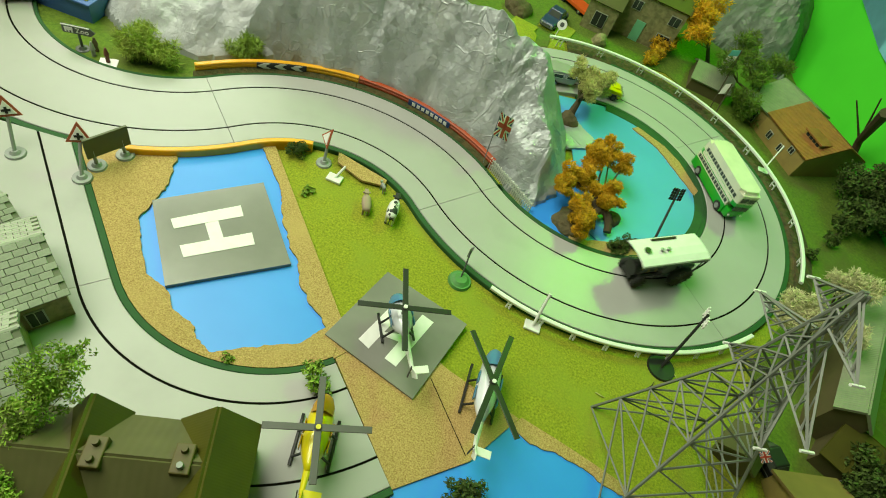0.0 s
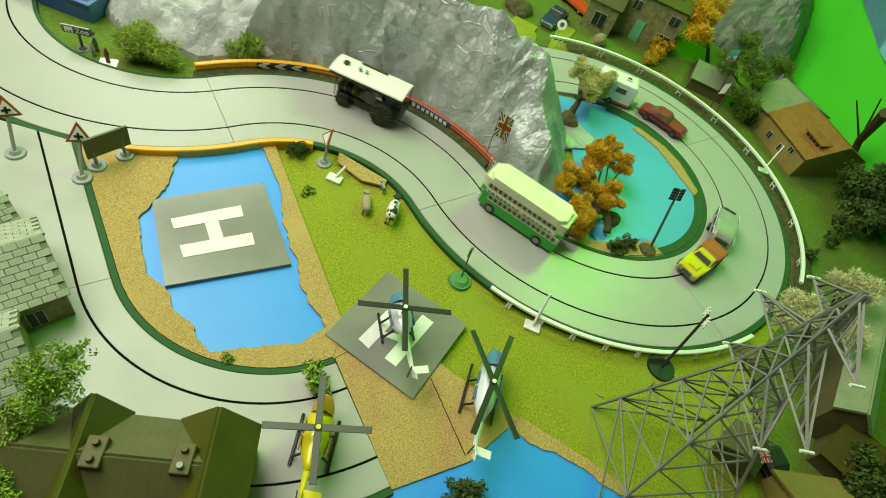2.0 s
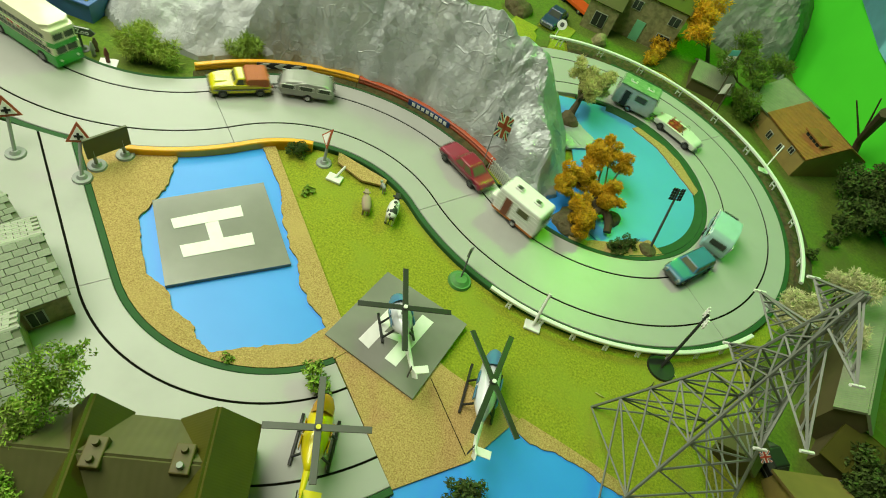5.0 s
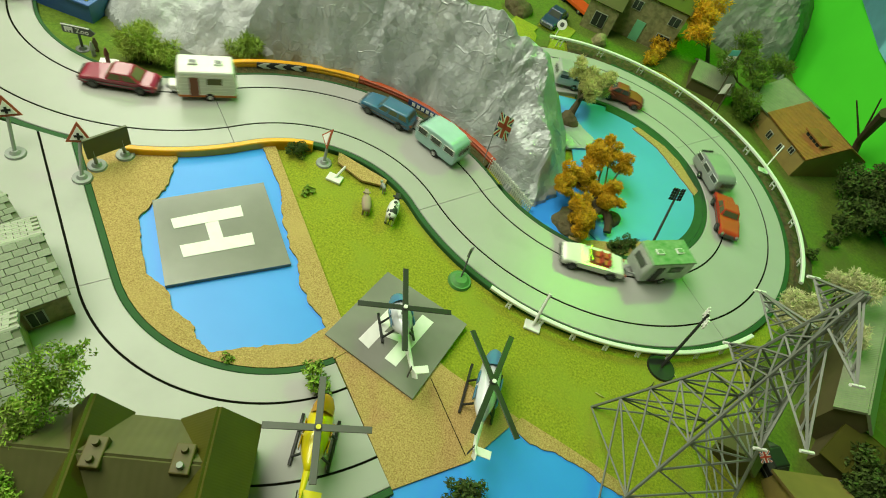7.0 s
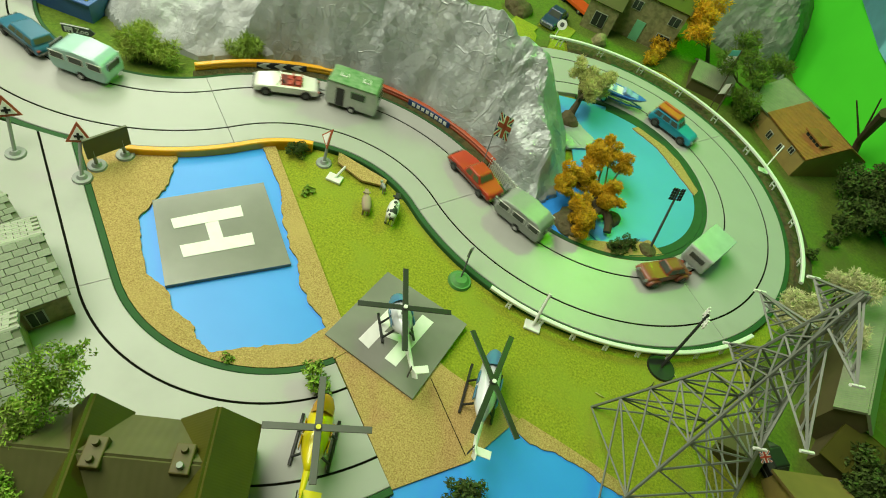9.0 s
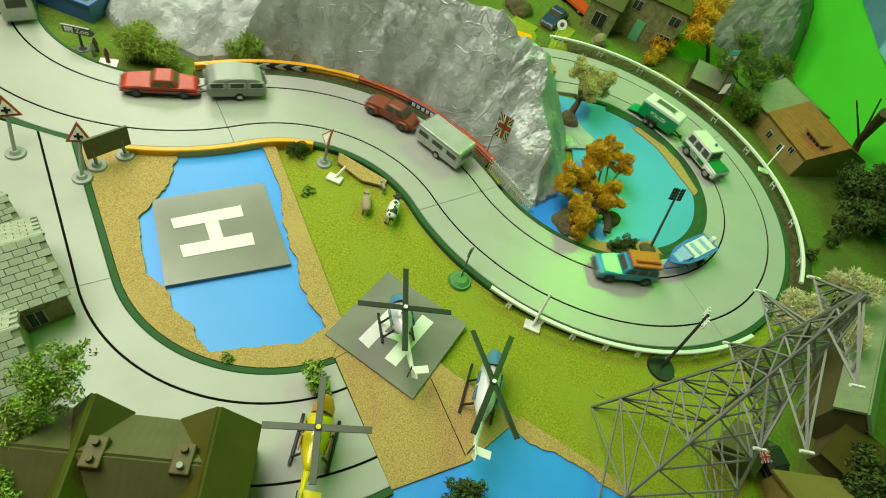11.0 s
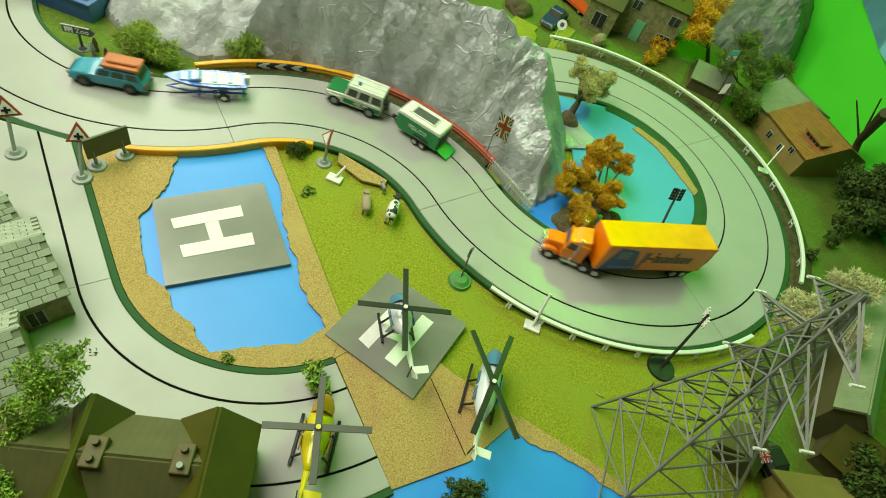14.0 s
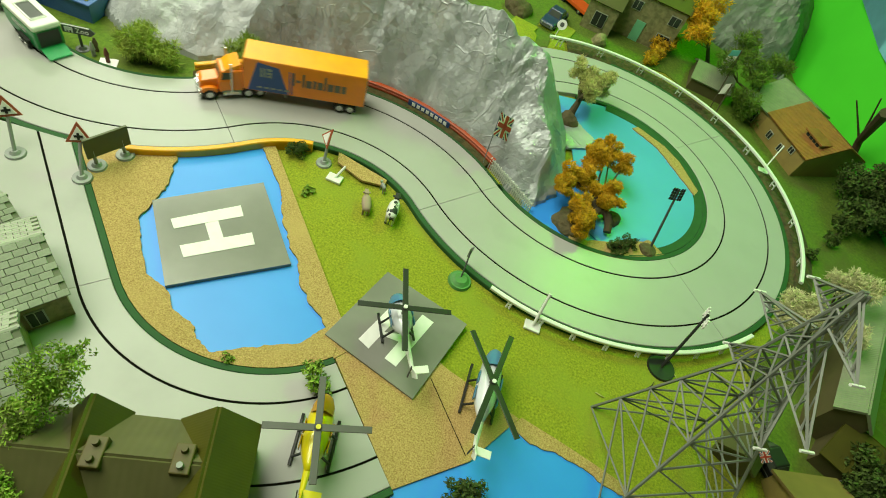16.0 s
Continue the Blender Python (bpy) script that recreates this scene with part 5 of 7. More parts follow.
def gable_house(name, label, m, L, W, he, hr, wall, roof, over=0.003, thick=0.0018, wins=(), door=None, chimneys=(), slates=None):
    """x along the ridge. wins: (side, x share, z share, width, height), sides 0 front -y, 1 back +y, 2 east +x, 3 west -x."""
    t = thing(name, label, "house", m)
    b = bmesh.new()
    prof = [(-W / 2, 0), (W / 2, 0), (W / 2, he), (0, hr), (-W / 2, he)]
    a = [b.verts.new((-L / 2, y, z)) for y, z in prof]
    c = [b.verts.new((L / 2, y, z)) for y, z in prof]
    b.faces.new(a)
    b.faces.new(c[::-1])
    for k in range(5):
        b.faces.new((a[k], a[(k + 1) % 5], c[(k + 1) % 5], c[k]))
    walls = part("wall", b, wall, t)
    for sy in (1, -1):
        k = (hr - he) / (W / 2)
        y1, z1 = sy * (W / 2 + over), he - k * over
        q = [(-L / 2 - over, y1, z1), (L / 2 + over, y1, z1), (L / 2 + over, 0, hr + 0.0002), (-L / 2 - over, 0, hr + 0.0002)]
        if sy > 0:
            q = [q[1], q[0], q[3], q[2]]
        r = part("roof", panel(bmesh.new(), q, 0, 1, 0, 1, thick), SLATEGAP if slates else roof, t, "sloping roof side")
        if slates:
            nx, nz = slates
            Q = [Vector(p) for p in q]
            me = {}
            ux, uz = (Q[1] - Q[0]), (Q[3] - Q[0])
            nn = ux.cross(uz).normalized()
            rot = Matrix((ux.normalized(), uz.normalized(), nn)).transposed().to_4x4()
            tw, th = ux.length / nx, uz.length / nz
            so = None
            for j in range(nz):
                for i in range(nx):
                    u = (i + (0.5 if j % 2 else 0.0)) / nx
                    if u + 1 / nx > 1.001:
                        continue
                    if so is None:
                        bb = B((0.0002, 0.0002, 0), (tw - 0.0002, th - 0.0002, 0.0011), 0.0002)
                        so = part("slate", bb, SLATE, r)
                        sm = so.data
                    else:
                        so = shared("slate", sm, r)
                    so.matrix_local = Matrix.Translation(Q[0] + ux * u + uz * (j / nz) + nn * (thick + 0.0001)) @ rot @ pose(0, 0, 0, random.uniform(-0.8, 0.8), random.uniform(-0.6, 0.6), random.uniform(-0.7, 0.7))
    if slates:
        part("ridge", T((-L / 2 - over, 0, hr + 0.001), (L / 2 + over, 0, hr + 0.001), 0.0022, n=8), SLATE, t)
        part("barge_board", B((L / 2 + over - 0.001, -0.001, hr), (L / 2 + over + 0.001, 0.001, hr + 0.003)), SLATE, t)
    for side, u, v, w, h in wins:
        if side < 2:
            sg = -1 if side == 0 else 1
            x, y, z = (u - 0.5) * L, sg * W / 2, v * he
            lo, hi = (x - w / 2, y - 0.0010, z), (x + w / 2, y + 0.0010, z + h)
            lo2, hi2 = (x - w / 2 + 0.001, y - 0.0014, z + 0.001), (x + w / 2 - 0.001, y + 0.0014, z + h - 0.001)
            bar = ((x - 0.0003, y - 0.0017, z), (x + 0.0003, y + 0.0017, z + h))
        else:
            sg = 1 if side == 2 else -1
            x, y, z = sg * L / 2, (u - 0.5) * W, v * he
            lo, hi = (x - 0.0010, y - w / 2, z), (x + 0.0010, y + w / 2, z + h)
            lo2, hi2 = (x - 0.0014, y - w / 2 + 0.001, z + 0.001), (x + 0.0014, y + w / 2 - 0.001, z + h - 0.001)
            bar = ((x - 0.0017, y - 0.0003, z), (x + 0.0017, y + 0.0003, z + h))
        wn = part("window", B(lo, hi), WFRAME, walls, "pale window frame")
        part("pane", B(lo2, hi2), GLAZE, wn)
        part("glazing_bar", B(*bar), WFRAME, wn)
    if door:
        side, u, w, h, dm = door
        sg = -1 if side == 0 else 1
        x, y = (u - 0.5) * L, sg * W / 2
        part("door", B((x - w / 2, y - 0.0013, 0), (x + w / 2, y + 0.0013, h), 0.0003), dm, walls, "painted front door")
    for x, y, s, h in chimneys:
        ck = part("chimney", B((x - s, y - s, hr - 0.012), (x + s, y + s, hr + h), 0.0006), wall, t)
        part("chimney_pot", T((x, y, hr + h), (x, y, hr + h + 0.005), s * 0.5, s * 0.42, n=10), wall, ck)
    return t


WFRAME = mat("window_frame_pale", (0.42, 0.44, 0.34), 0.6)
# ---- vehicles: x forward, y left, origin on the road under the middle ----
WHEELS = {}
DULL = mat("dull_bumper", (0.16, 0.16, 0.14), 0.4, 0.5)


def disc(bm, x, y0, y1, z, r, n=14):
    return tube(bm, (x, y0, z), (x, y1, z), r, n=n)


def wheel(t, x, y, r=0.0052, w=0.0045, rim=CHROME, spokes=0):
    key = (round(r, 5), round(w, 5), rim.name, spokes)
    if key not in WHEELS:
        a = bmesh.new()
        disc(a, 0, -w / 2, w / 2, 0, r, 16)
        bmesh.ops.bevel(a, geom=[e for e in a.edges if abs(e.verts[0].co.y - e.verts[1].co.y) < 1e-6], offset=r * 0.14, segments=1, affect="EDGES")
        b = bmesh.new()
        disc(b, 0, -w / 2 - 0.0003, w / 2 + 0.0003, 0, r * 0.55, 12)
        disc(b, 0, -w / 2 - 0.0007, w / 2 + 0.0007, 0, r * 0.2, 8)
        for k in range(spokes):
            c, s = math.cos(k * math.pi / spokes), math.sin(k * math.pi / spokes)
            tube(b, (-c * r * 0.93, w / 2 + 0.0003, -s * r * 0.93), (c * r * 0.93, w / 2 + 0.0003, s * r * 0.93), r * 0.06, n=4)
        o1, o2 = part("wheel", a, RUBBER), part("rim", b, rim)
        WHEELS[key] = (o1.data, o2.data)
        bpy.data.objects.remove(o1)
        bpy.data.objects.remove(o2)
    m1, m2 = WHEELS[key]
    o = shared("wheel", m1, t, pose(x, y, r))
    shared("rim", m2, o, pose(0, 0, 0, 0, 0, 180 if y < 0 else 0))
    return o


def four_wheels(t, xf, xr, y, r=0.0052, w=0.0042, rim=DKGREY):
    for x in (xf, xr):
        for sy in (1, -1):
            wheel(t, x, sy * y, r, w, rim)


def cab(t, x0, x1, x2, x3, zb, zr, wb, wt, paint, name="cabin", cols=2, bev=0.0012, glass=GLASS, label=""):
    """A cabin with a raked windscreen at x0..x1 and rear window at x2..x3, with glazing on its four faces."""
    f = (lambda x, z: wb + (wt - wb) * (z - zb) / (zr - zb))
    c = part(name, prism(bmesh.new(), [(x3, zb), (x0, zb), (x1, zr), (x2, zr)], wb, bev, f), paint, t, label, smooth=False)
    qf = [(x0, -wb, zb), (x0, wb, zb), (x1, wt, zr), (x1, -wt, zr)]
    qr = [(x3, wb, zb), (x3, -wb, zb), (x2, -wt, zr), (x2, wt, zr)]
    ql = [(x0, wb, zb), (x3, wb, zb), (x2, wt, zr), (x1, wt, zr)]
    qq = [(x3, -wb, zb), (x0, -wb, zb), (x1, -wt, zr), (x2, -wt, zr)]
    part("windscreen", panel(bmesh.new(), qf, 0.1, 0.9, 0.2, 0.86), glass, c, "dark tinted glazing")
    part("rear_window", panel(bmesh.new(), qr, 0.12, 0.88, 0.22, 0.84), glass, c, "dark tinted glazing")
    for q in (ql, qq):
        for k in range(cols):
            part("side_window", panel(bmesh.new(), q, (k + 0.10 + 0.06 * (k == 0)) / cols, (k + 0.92 - 0.04 * (k == cols - 1)) / cols, 0.18, 0.84), glass, c, "dark tinted glazing")
    return c


def trim_car(t, L, W, zh, zd, lamps=GREY, bumper=DULL):
    for n, x in (("front_bumper", L / 2), ("rear_bumper", -L / 2)):
        part(n, B((x - 0.0012, -W * 0.42, 0.0050), (x + 0.0007, W * 0.42, 0.0066), 0.0005), bumper, t, "dull worn bumper")
    for sy in (1, -1):
        part("headlight", T((L / 2 - 0.001, sy * W * 0.34, zh * 0.72), (L / 2 + 0.0007, sy * W * 0.34, zh * 0.72), 0.0019, n=10), lamps, t, "pale round headlight")
        part("tail_light", B((-L / 2 - 0.0006, sy * W * 0.36 - 0.0016, zd * 0.66), (-L / 2 + 0.0006, sy * W * 0.36 + 0.0016, zd * 0.8), 0.0003), RED_RAIL, t, "small red lamp")
    part("grille", B((L / 2 - 0.0006, -W * 0.22, zh * 0.5), (L / 2 + 0.0005, W * 0.22, zh * 0.8), 0.0004), DKGREY, t, "dark radiator grille")
    part("chassis", B((-L * 0.46, -W * 0.40, 0.0026), (L * 0.46, W * 0.40, 0.0046), 0.0005), BLACK, t, "black underbody")


def lower_body(L, W, zh, zd, z0=0.004, nose=0.7, tail=0.75, bev=0.0022, arch=None):
    prof = [(-L / 2 + 0.001, z0), (L / 2 - 0.001, z0), (L / 2, zh * nose), (L / 2 - 0.004, zh * 0.97), (L * 0.2, zh + 0.0008), (-L * 0.25, zd + 0.0006), (-L / 2 + 0.003, zd * 0.98), (-L / 2, zd * tail)]
    return prism(bmesh.new(), prof, W / 2, bev, lambda x, z: W / 2 * (1 - 0.10 * (abs(x) / (L / 2)) ** 3) * (0.97 if z > 0.9 * min(zh, zd) else 1.0))


def saloon(name, label, paint, L=0.066, W=0.027, zh=0.0125, zd=0.0125, zr=0.0205, cabx=(0.010, 0.004, -0.012, -0.019), roof=None, glass=GLASS, cols=2):
    t = thing(name, label, "car", group="model cars on the slot road")
    part("body", lower_body(L, W, zh, zd), paint, t)
    cab(t, *cabx, min(zh, zd) - 0.0005, zr, W / 2 * 0.92, W / 2 * 0.74, roof or paint, cols=cols, glass=glass)
    trim_car(t, L, W, zh, zd)
    four_wheels(t, L * 0.31, -L * 0.30, W / 2 - 0.0016)
    for sy in (1, -1):
        part("side_moulding", B((-L * 0.44, sy * (W / 2 - 0.0006) - 0.0004, zh * 0.62), (L * 0.44, sy * (W / 2 - 0.0006) + 0.0008, zh * 0.665)), DULL, t, "thin dull side strip")
    return t


def drawbar(t, x, length, material=GREY):
    b = bmesh.new()
    tube(b, (x - 0.004, 0.007, 0.006), (x + length, 0, 0.006), 0.0011, n=6)
    tube(b, (x - 0.004, -0.007, 0.006), (x + length, 0, 0.006), 0.0011, n=6)
    tube(b, (x + length - 0.002, 0, 0.0045), (x + length - 0.002, 0, 0.009), 0.0016, n=8)
    part("drawbar", b, material, t, "grey metal drawbar")


def caravan(name, label, paint, L=0.058, W=0.030, H=0.034, prof=None, roofpaint=None, stripe=None, door=None, vents=0, vent_mat=None, windows=2, bar=0.012, bev=0.0022, ribs=0, glass=GLASS, curved=False, locker=False):
    t = thing(name, label, "caravan", group="model trailers on the slot road")
    if curved:
        prof = [(-L / 2, 0.007), (-L / 2 + 0.003, 0.0042), (L / 2 - 0.003, 0.0042), (L / 2, 0.008), (L / 2 + 0.001, H * 0.5), (L / 2 - 0.003, H * 0.82), (L / 2 - 0.010, H * 0.97), (0, H), (-L / 2 + 0.010, H * 0.97), (-L / 2 + 0.003, H * 0.82), (-L / 2 - 0.001, H * 0.5)]
    prof = prof or [(-L / 2, 0.0045), (L / 2, 0.0045), (L / 2 + 0.0015, H * 0.55), (L / 2 - 0.0015, H), (-L / 2 + 0.0015, H), (-L / 2 - 0.0015, H * 0.55)]
    body = part("body", prism(bmesh.new(), prof, W / 2, bev), paint, t)
    if roofpaint:
        xs = [x for x, z in prof if z > H * 0.9]
        part("roof", prism(bmesh.new(), [(min(xs) - 0.001, H - 0.0012), (max(xs) + 0.001, H - 0.0012), (max(xs) - 0.001, H + 0.0010), (min(xs) + 0.001, H + 0.0010)], W / 2 + 0.0006, 0.0006), roofpaint, t, "painted caravan roof")
    for sy in (1, -1):
        q = [(L / 2 * sy, W / 2 * sy, 0.0045), (-L / 2 * sy, W / 2 * sy, 0.0045), (-L / 2 * sy, W / 2 * sy, H), (L / 2 * sy, W / 2 * sy, H)]
        cells = [(0.08, 0.34), (0.62, 0.90)] if windows == 2 else [(0.06, 0.28), (0.38, 0.62), (0.72, 0.94)] if windows == 3 else [(0.50, 0.76)]
        for a, b in cells:
            fr = part("window_frame", panel(bmesh.new(), q, a - 0.015, b + 0.015, 0.50, 0.80, 0.0005), roofpaint or WHITE, body)
            part("window", panel(bmesh.new(), q, a, b, 0.53, 0.77, 0.0008), glass, fr, "dark caravan window")
        if door:
            part("door", panel(bmesh.new(), q, 0.20, 0.36, 0.06, 0.78, 0.0007), door, body, "coloured caravan door")
        if stripe:
            part("stripe", panel(bmesh.new(), q, 0.0, 1.0, 0.02, 0.10, 0.0006), stripe, body, "coloured lower stripe")
        for k in range(ribs):
            v = 0.1 + 0.85 * k / ribs
            part("rib", panel(bmesh.new(), q, 0.02, 0.98, v, v + 0.02, 0.00035), paint, body)
    qf = [(L / 2 + 0.001, -W / 2, 0.005), (L / 2 + 0.001, W / 2, 0.005), (L / 2, W / 2, H), (L / 2, -W / 2, H)]
    part("window", panel(bmesh.new(), qf, 0.2, 0.8, 0.5, 0.78, 0.0008), glass, body, "dark caravan window")
    qr = [(-L / 2 - 0.001, W / 2, 0.005), (-L / 2 - 0.001, -W / 2, 0.005), (-L / 2, -W / 2, H), (-L / 2, W / 2, H)]
    part("window", panel(bmesh.new(), qr, 0.2, 0.8, 0.5, 0.78, 0.0008), glass, body, "dark caravan window")
    for k in range(vents):
        x = (-0.22 + 0.44 * k / max(1, vents - 1)) * L
        v = part("roof_vent", B((x - 0.0045, -0.0035, H + 0.0002), (x + 0.0045, 0.0035, H + 0.0022), 0.0006), WHITE, t, "small raised roof vent")
        part("pane", B((x - 0.0032, -0.0024, H + 0.0020), (x + 0.0032, 0.0024, H + 0.0026)), vent_mat or GLASS, v)
    for sy in (1, -1):
        wheel(t, -0.002, sy * (W / 2 - 0.001), 0.0048, 0.004)
    drawbar(t, L / 2, bar)
    if locker:
        part("front_locker", B((L / 2 + 0.002, -0.0065, 0.0055), (L / 2 + bar - 0.003, 0.0065, 0.0120), 0.0010), WHITE, t, "white box on the drawbar")
    return t


def steam_wagon():
    SOOT = mat("soot_olive", (0.045, 0.040, 0.012), 0.6)
    t = thing("steam_wagon", "black toy steam engine under a long white canopy roof", "steam engine", group="model cars on the slot road")
    part("frame", B((-0.036, -0.008, 0.008), (0.040, 0.008, 0.013), 0.0008), BLACK, t)
    b = bmesh.new()
    tube(b, (0.002, 0, 0.0195), (0.036, 0, 0.0195), 0.0082, n=20)
    tube(b, (0.036, 0, 0.0195), (0.0395, 0, 0.0195), 0.0088, 0.0082, n=20)
    part("boiler", b, BLACK, t, "black cylindrical boiler", smooth=False)
    for x in (0.010, 0.020, 0.030):
        part("boiler_band", T((x, 0, 0.0195), (x + 0.001, 0, 0.0195), 0.0085, n=20), mat("brass", (0.5, 0.33, 0.08), 0.35, 0.9), t, "thin brass boiler band")
    part("chimney", tube(T((0.035, 0, 0.026), (0.035, 0, 0.0470), 0.0026, 0.0022, n=12), (0.035, 0, 0.0465), (0.035, 0, 0.0490), 0.0034, 0.0038, n=12), BLACK, t, "black chimney through the canopy")
    cyl = B((0.008, -0.004, 0.026), (0.018, 0.004, 0.032), 0.001)
    part("cylinder_block", cyl, DKGREY, t)
    fw = bmesh.new()
    disc(fw, -0.001, 0.0105, 0.0125, 0.026, 0.0085, 20)
    part("flywheel", fw, DKGREY, t, "dark grey flywheel")
    bunker = B((-0.040, -0.011, 0.010), (-0.016, 0.011, 0.024), 0.001)
    part("tender", bunker, BLACK, t, "black coal tender")
    part("coal", B((-0.038, -0.009, 0.0235), (-0.026, 0.009, 0.0258), 0.0009), mat("coal", (0.01, 0.01, 0.01), 0.7, bump=0.9, bscale=900), t)
    for x in (-0.040, -0.012, 0.014, 0.040):
        for sy in (1, -1):
            part("post", T((x, sy * 0.0135, 0.012), (x, sy * 0.0135, 0.0445), 0.0007, n=6), BLACK, t)
    prof = [(-0.0175, 0.0430), (-0.0165, 0.0448), (-0.009, 0.0466), (0, 0.0472), (0.009, 0.0466), (0.0165, 0.0448), (0.0175, 0.0430), (0.0165, 0.0433), (0.009, 0.0452), (0, 0.0458), (-0.009, 0.0452), (-0.0165, 0.0433)]
    rb = bmesh.new()
    ra = [rb.verts.new((-0.040, y, z)) for y, z in prof]
    rc = [rb.verts.new((0.048, y, z)) for y, z in prof]
    for k in range(12):
        rb.faces.new((ra[k], ra[(k + 1) % 12], rc[(k + 1) % 12], rc[k]))
    rb.faces.new(ra)
    rb.faces.new(rc)
    part("canopy", rb, WHITE, t, "long white arched canopy roof")
    for sy in (1, -1):
        part("fascia", B((-0.0395, sy * 0.0172 - 0.0004, 0.0405), (0.047, sy * 0.0172 + 0.0004, 0.0435)), BLACK, t, "dark canopy edge board")
    part("roof_tube", T((0.022, -0.0125, 0.0470), (-0.010, -0.0125, 0.0470), 0.0013, n=8), SOOT, t, "dark tube lying on the canopy")
    for x in (0.010, 0.018):
        part("safety_valve", tube(T((x, 0.002, 0.0465), (x, 0.002, 0.0495), 0.0018, 0.0013, n=8), (x, 0.002, 0.0495), (x, 0.002, 0.0505), 0.0022, n=8), GREY, t, "small grey dome on the roof")
    for sy in (1, -1):
        wheel(t, -0.020, sy * 0.0160, 0.0145, 0.0070, SOOT, 7)
        wheel(t, 0.030, sy * 0.0125, 0.0085, 0.005, SOOT, 6)
    return t


def bus():
    t = thing("double_decker_bus", "green and cream double-decker bus with a pale domed roof", "bus", group="model cars on the slot road")
    GR = mat("bus_green", (0.04, 0.38, 0.025), 0.3, coat=0.4)
    CR = mat("bus_cream", (0.78, 0.76, 0.56), 0.32, coat=0.3)
    L, W = 0.099, 0.030
    rnd = lambda x, w: w * (1 - 0.18 * max(0, (abs(x) - L * 0.40) / (L * 0.10)) ** 2)
    def layer(name, z0, z1, m, l=L, w=W / 2, bev=0.0015, label=""):
        xs = [-l / 2, -l * 0.46, -l * 0.40, l * 0.40, l * 0.46, l / 2]
        b = bmesh.new()
        lo = [b.verts.new((x, s * rnd(x, w), z0)) for s, seq in ((-1, xs), (1, xs[::-1])) for x in seq]
        hi = [b.verts.new((v.co.x, v.co.y, z1)) for v in lo]
        n = len(lo)
        b.faces.new(lo[::-1])
        top = b.faces.new(hi)
        for k in range(n):
            b.faces.new((lo[k], lo[(k + 1) % n], hi[(k + 1) % n], hi[k]))
        if bev:
            bmesh.ops.bevel(b, geom=list(top.edges), offset=bev, segments=3, affect="EDGES")
        return part(name, b, m, t, label)
    layer("skirt", 0.004, 0.0165, GR, l=L * 0.90, bev=0.0003, label="green lower panels").location.x = -L * 0.05
    part("bonnet", B((L * 0.38, -0.0125, 0.0050), (L * 0.495, 0.0010, 0.0165), 0.0014), GR, t, "green half-cab bonnet")
    part("driver_cab", B((L * 0.38, 0.0012, 0.0050), (L * 0.47, 0.0145, 0.0246), 0.0010), GR, t, "green half cab")
    low = layer("lower_deck", 0.0165, 0.0245, CR, l=L * 0.89, w=W / 2 - 0.0004, bev=0.0002, label="cream lower deck")
    low.location.x = -L * 0.05
    layer("belt", 0.0245, 0.0300, GR, bev=0.0003, label="green band between the decks")
    upp = layer("upper_deck", 0.0300, 0.0415, CR, w=W / 2 - 0.0004, bev=0.0002, label="cream upper deck")
    layer("roof", 0.0415, 0.0475, CR, l=L * 0.995, w=W / 2 - 0.0002, bev=0.0042, label="cream domed roof")
    for sy in (1, -1):
        for lv, z0, z1, pr in ((0, 0.0184, 0.0230, low), (1, 0.0328, 0.0374, upp)):
            for k in range(14):
                x = -L * 0.41 + k * L * 0.0605
                part("window", B((x, sy * (W / 2 - 0.0006) - 0.0007, z0), (x + L * 0.044, sy * (W / 2 - 0.0006) + 0.0007, z1)), GLASS, pr, "dark bus window")
        y = sy * (W / 2)
        part("advert_panel", B((-L * 0.43, y - 0.0004, 0.0258), (L * 0.43, y + 0.0005, 0.0299)), CR, t, "cream advert strip with grey and red bars")
        for k in range(15):
            x = -L * 0.38 + k * L * 0.051 + (0.004 if k > 6 else 0)
            part("advert_bar", B((x, y - 0.0003, 0.0265), (x + L * 0.030, y + 0.0008, 0.0292)), RED_RAIL if 5 < k < 9 else DKGREY, t)
    for x, s in ((L / 2, 1), (-L / 2, -1)):
        for z0, z1 in ((0.0178, 0.0240), (0.0325, 0.0390)):
            for y0, y1 in ((-0.0105, -0.001), (0.001, 0.0105)):
                part("end_window", B((x - 0.0006, y0, z0), (x + 0.0006, y1, z1)), GLASS, t, "dark bus window")
        for sy in (1, -1):
            part("headlight", T((x - 0.0005 * s, sy * 0.009, 0.010), (x + 0.0008 * s, sy * 0.009, 0.010), 0.0014, n=8), WHITE, t)
    part("chassis", B((-L * 0.46, -0.011, 0.0028), (L * 0.46, 0.011, 0.0045)), BLACK, t)
    four_wheels(t, 0.031, -0.029, W / 2 - 0.0018, 0.0066, 0.005, GREY)
    return t


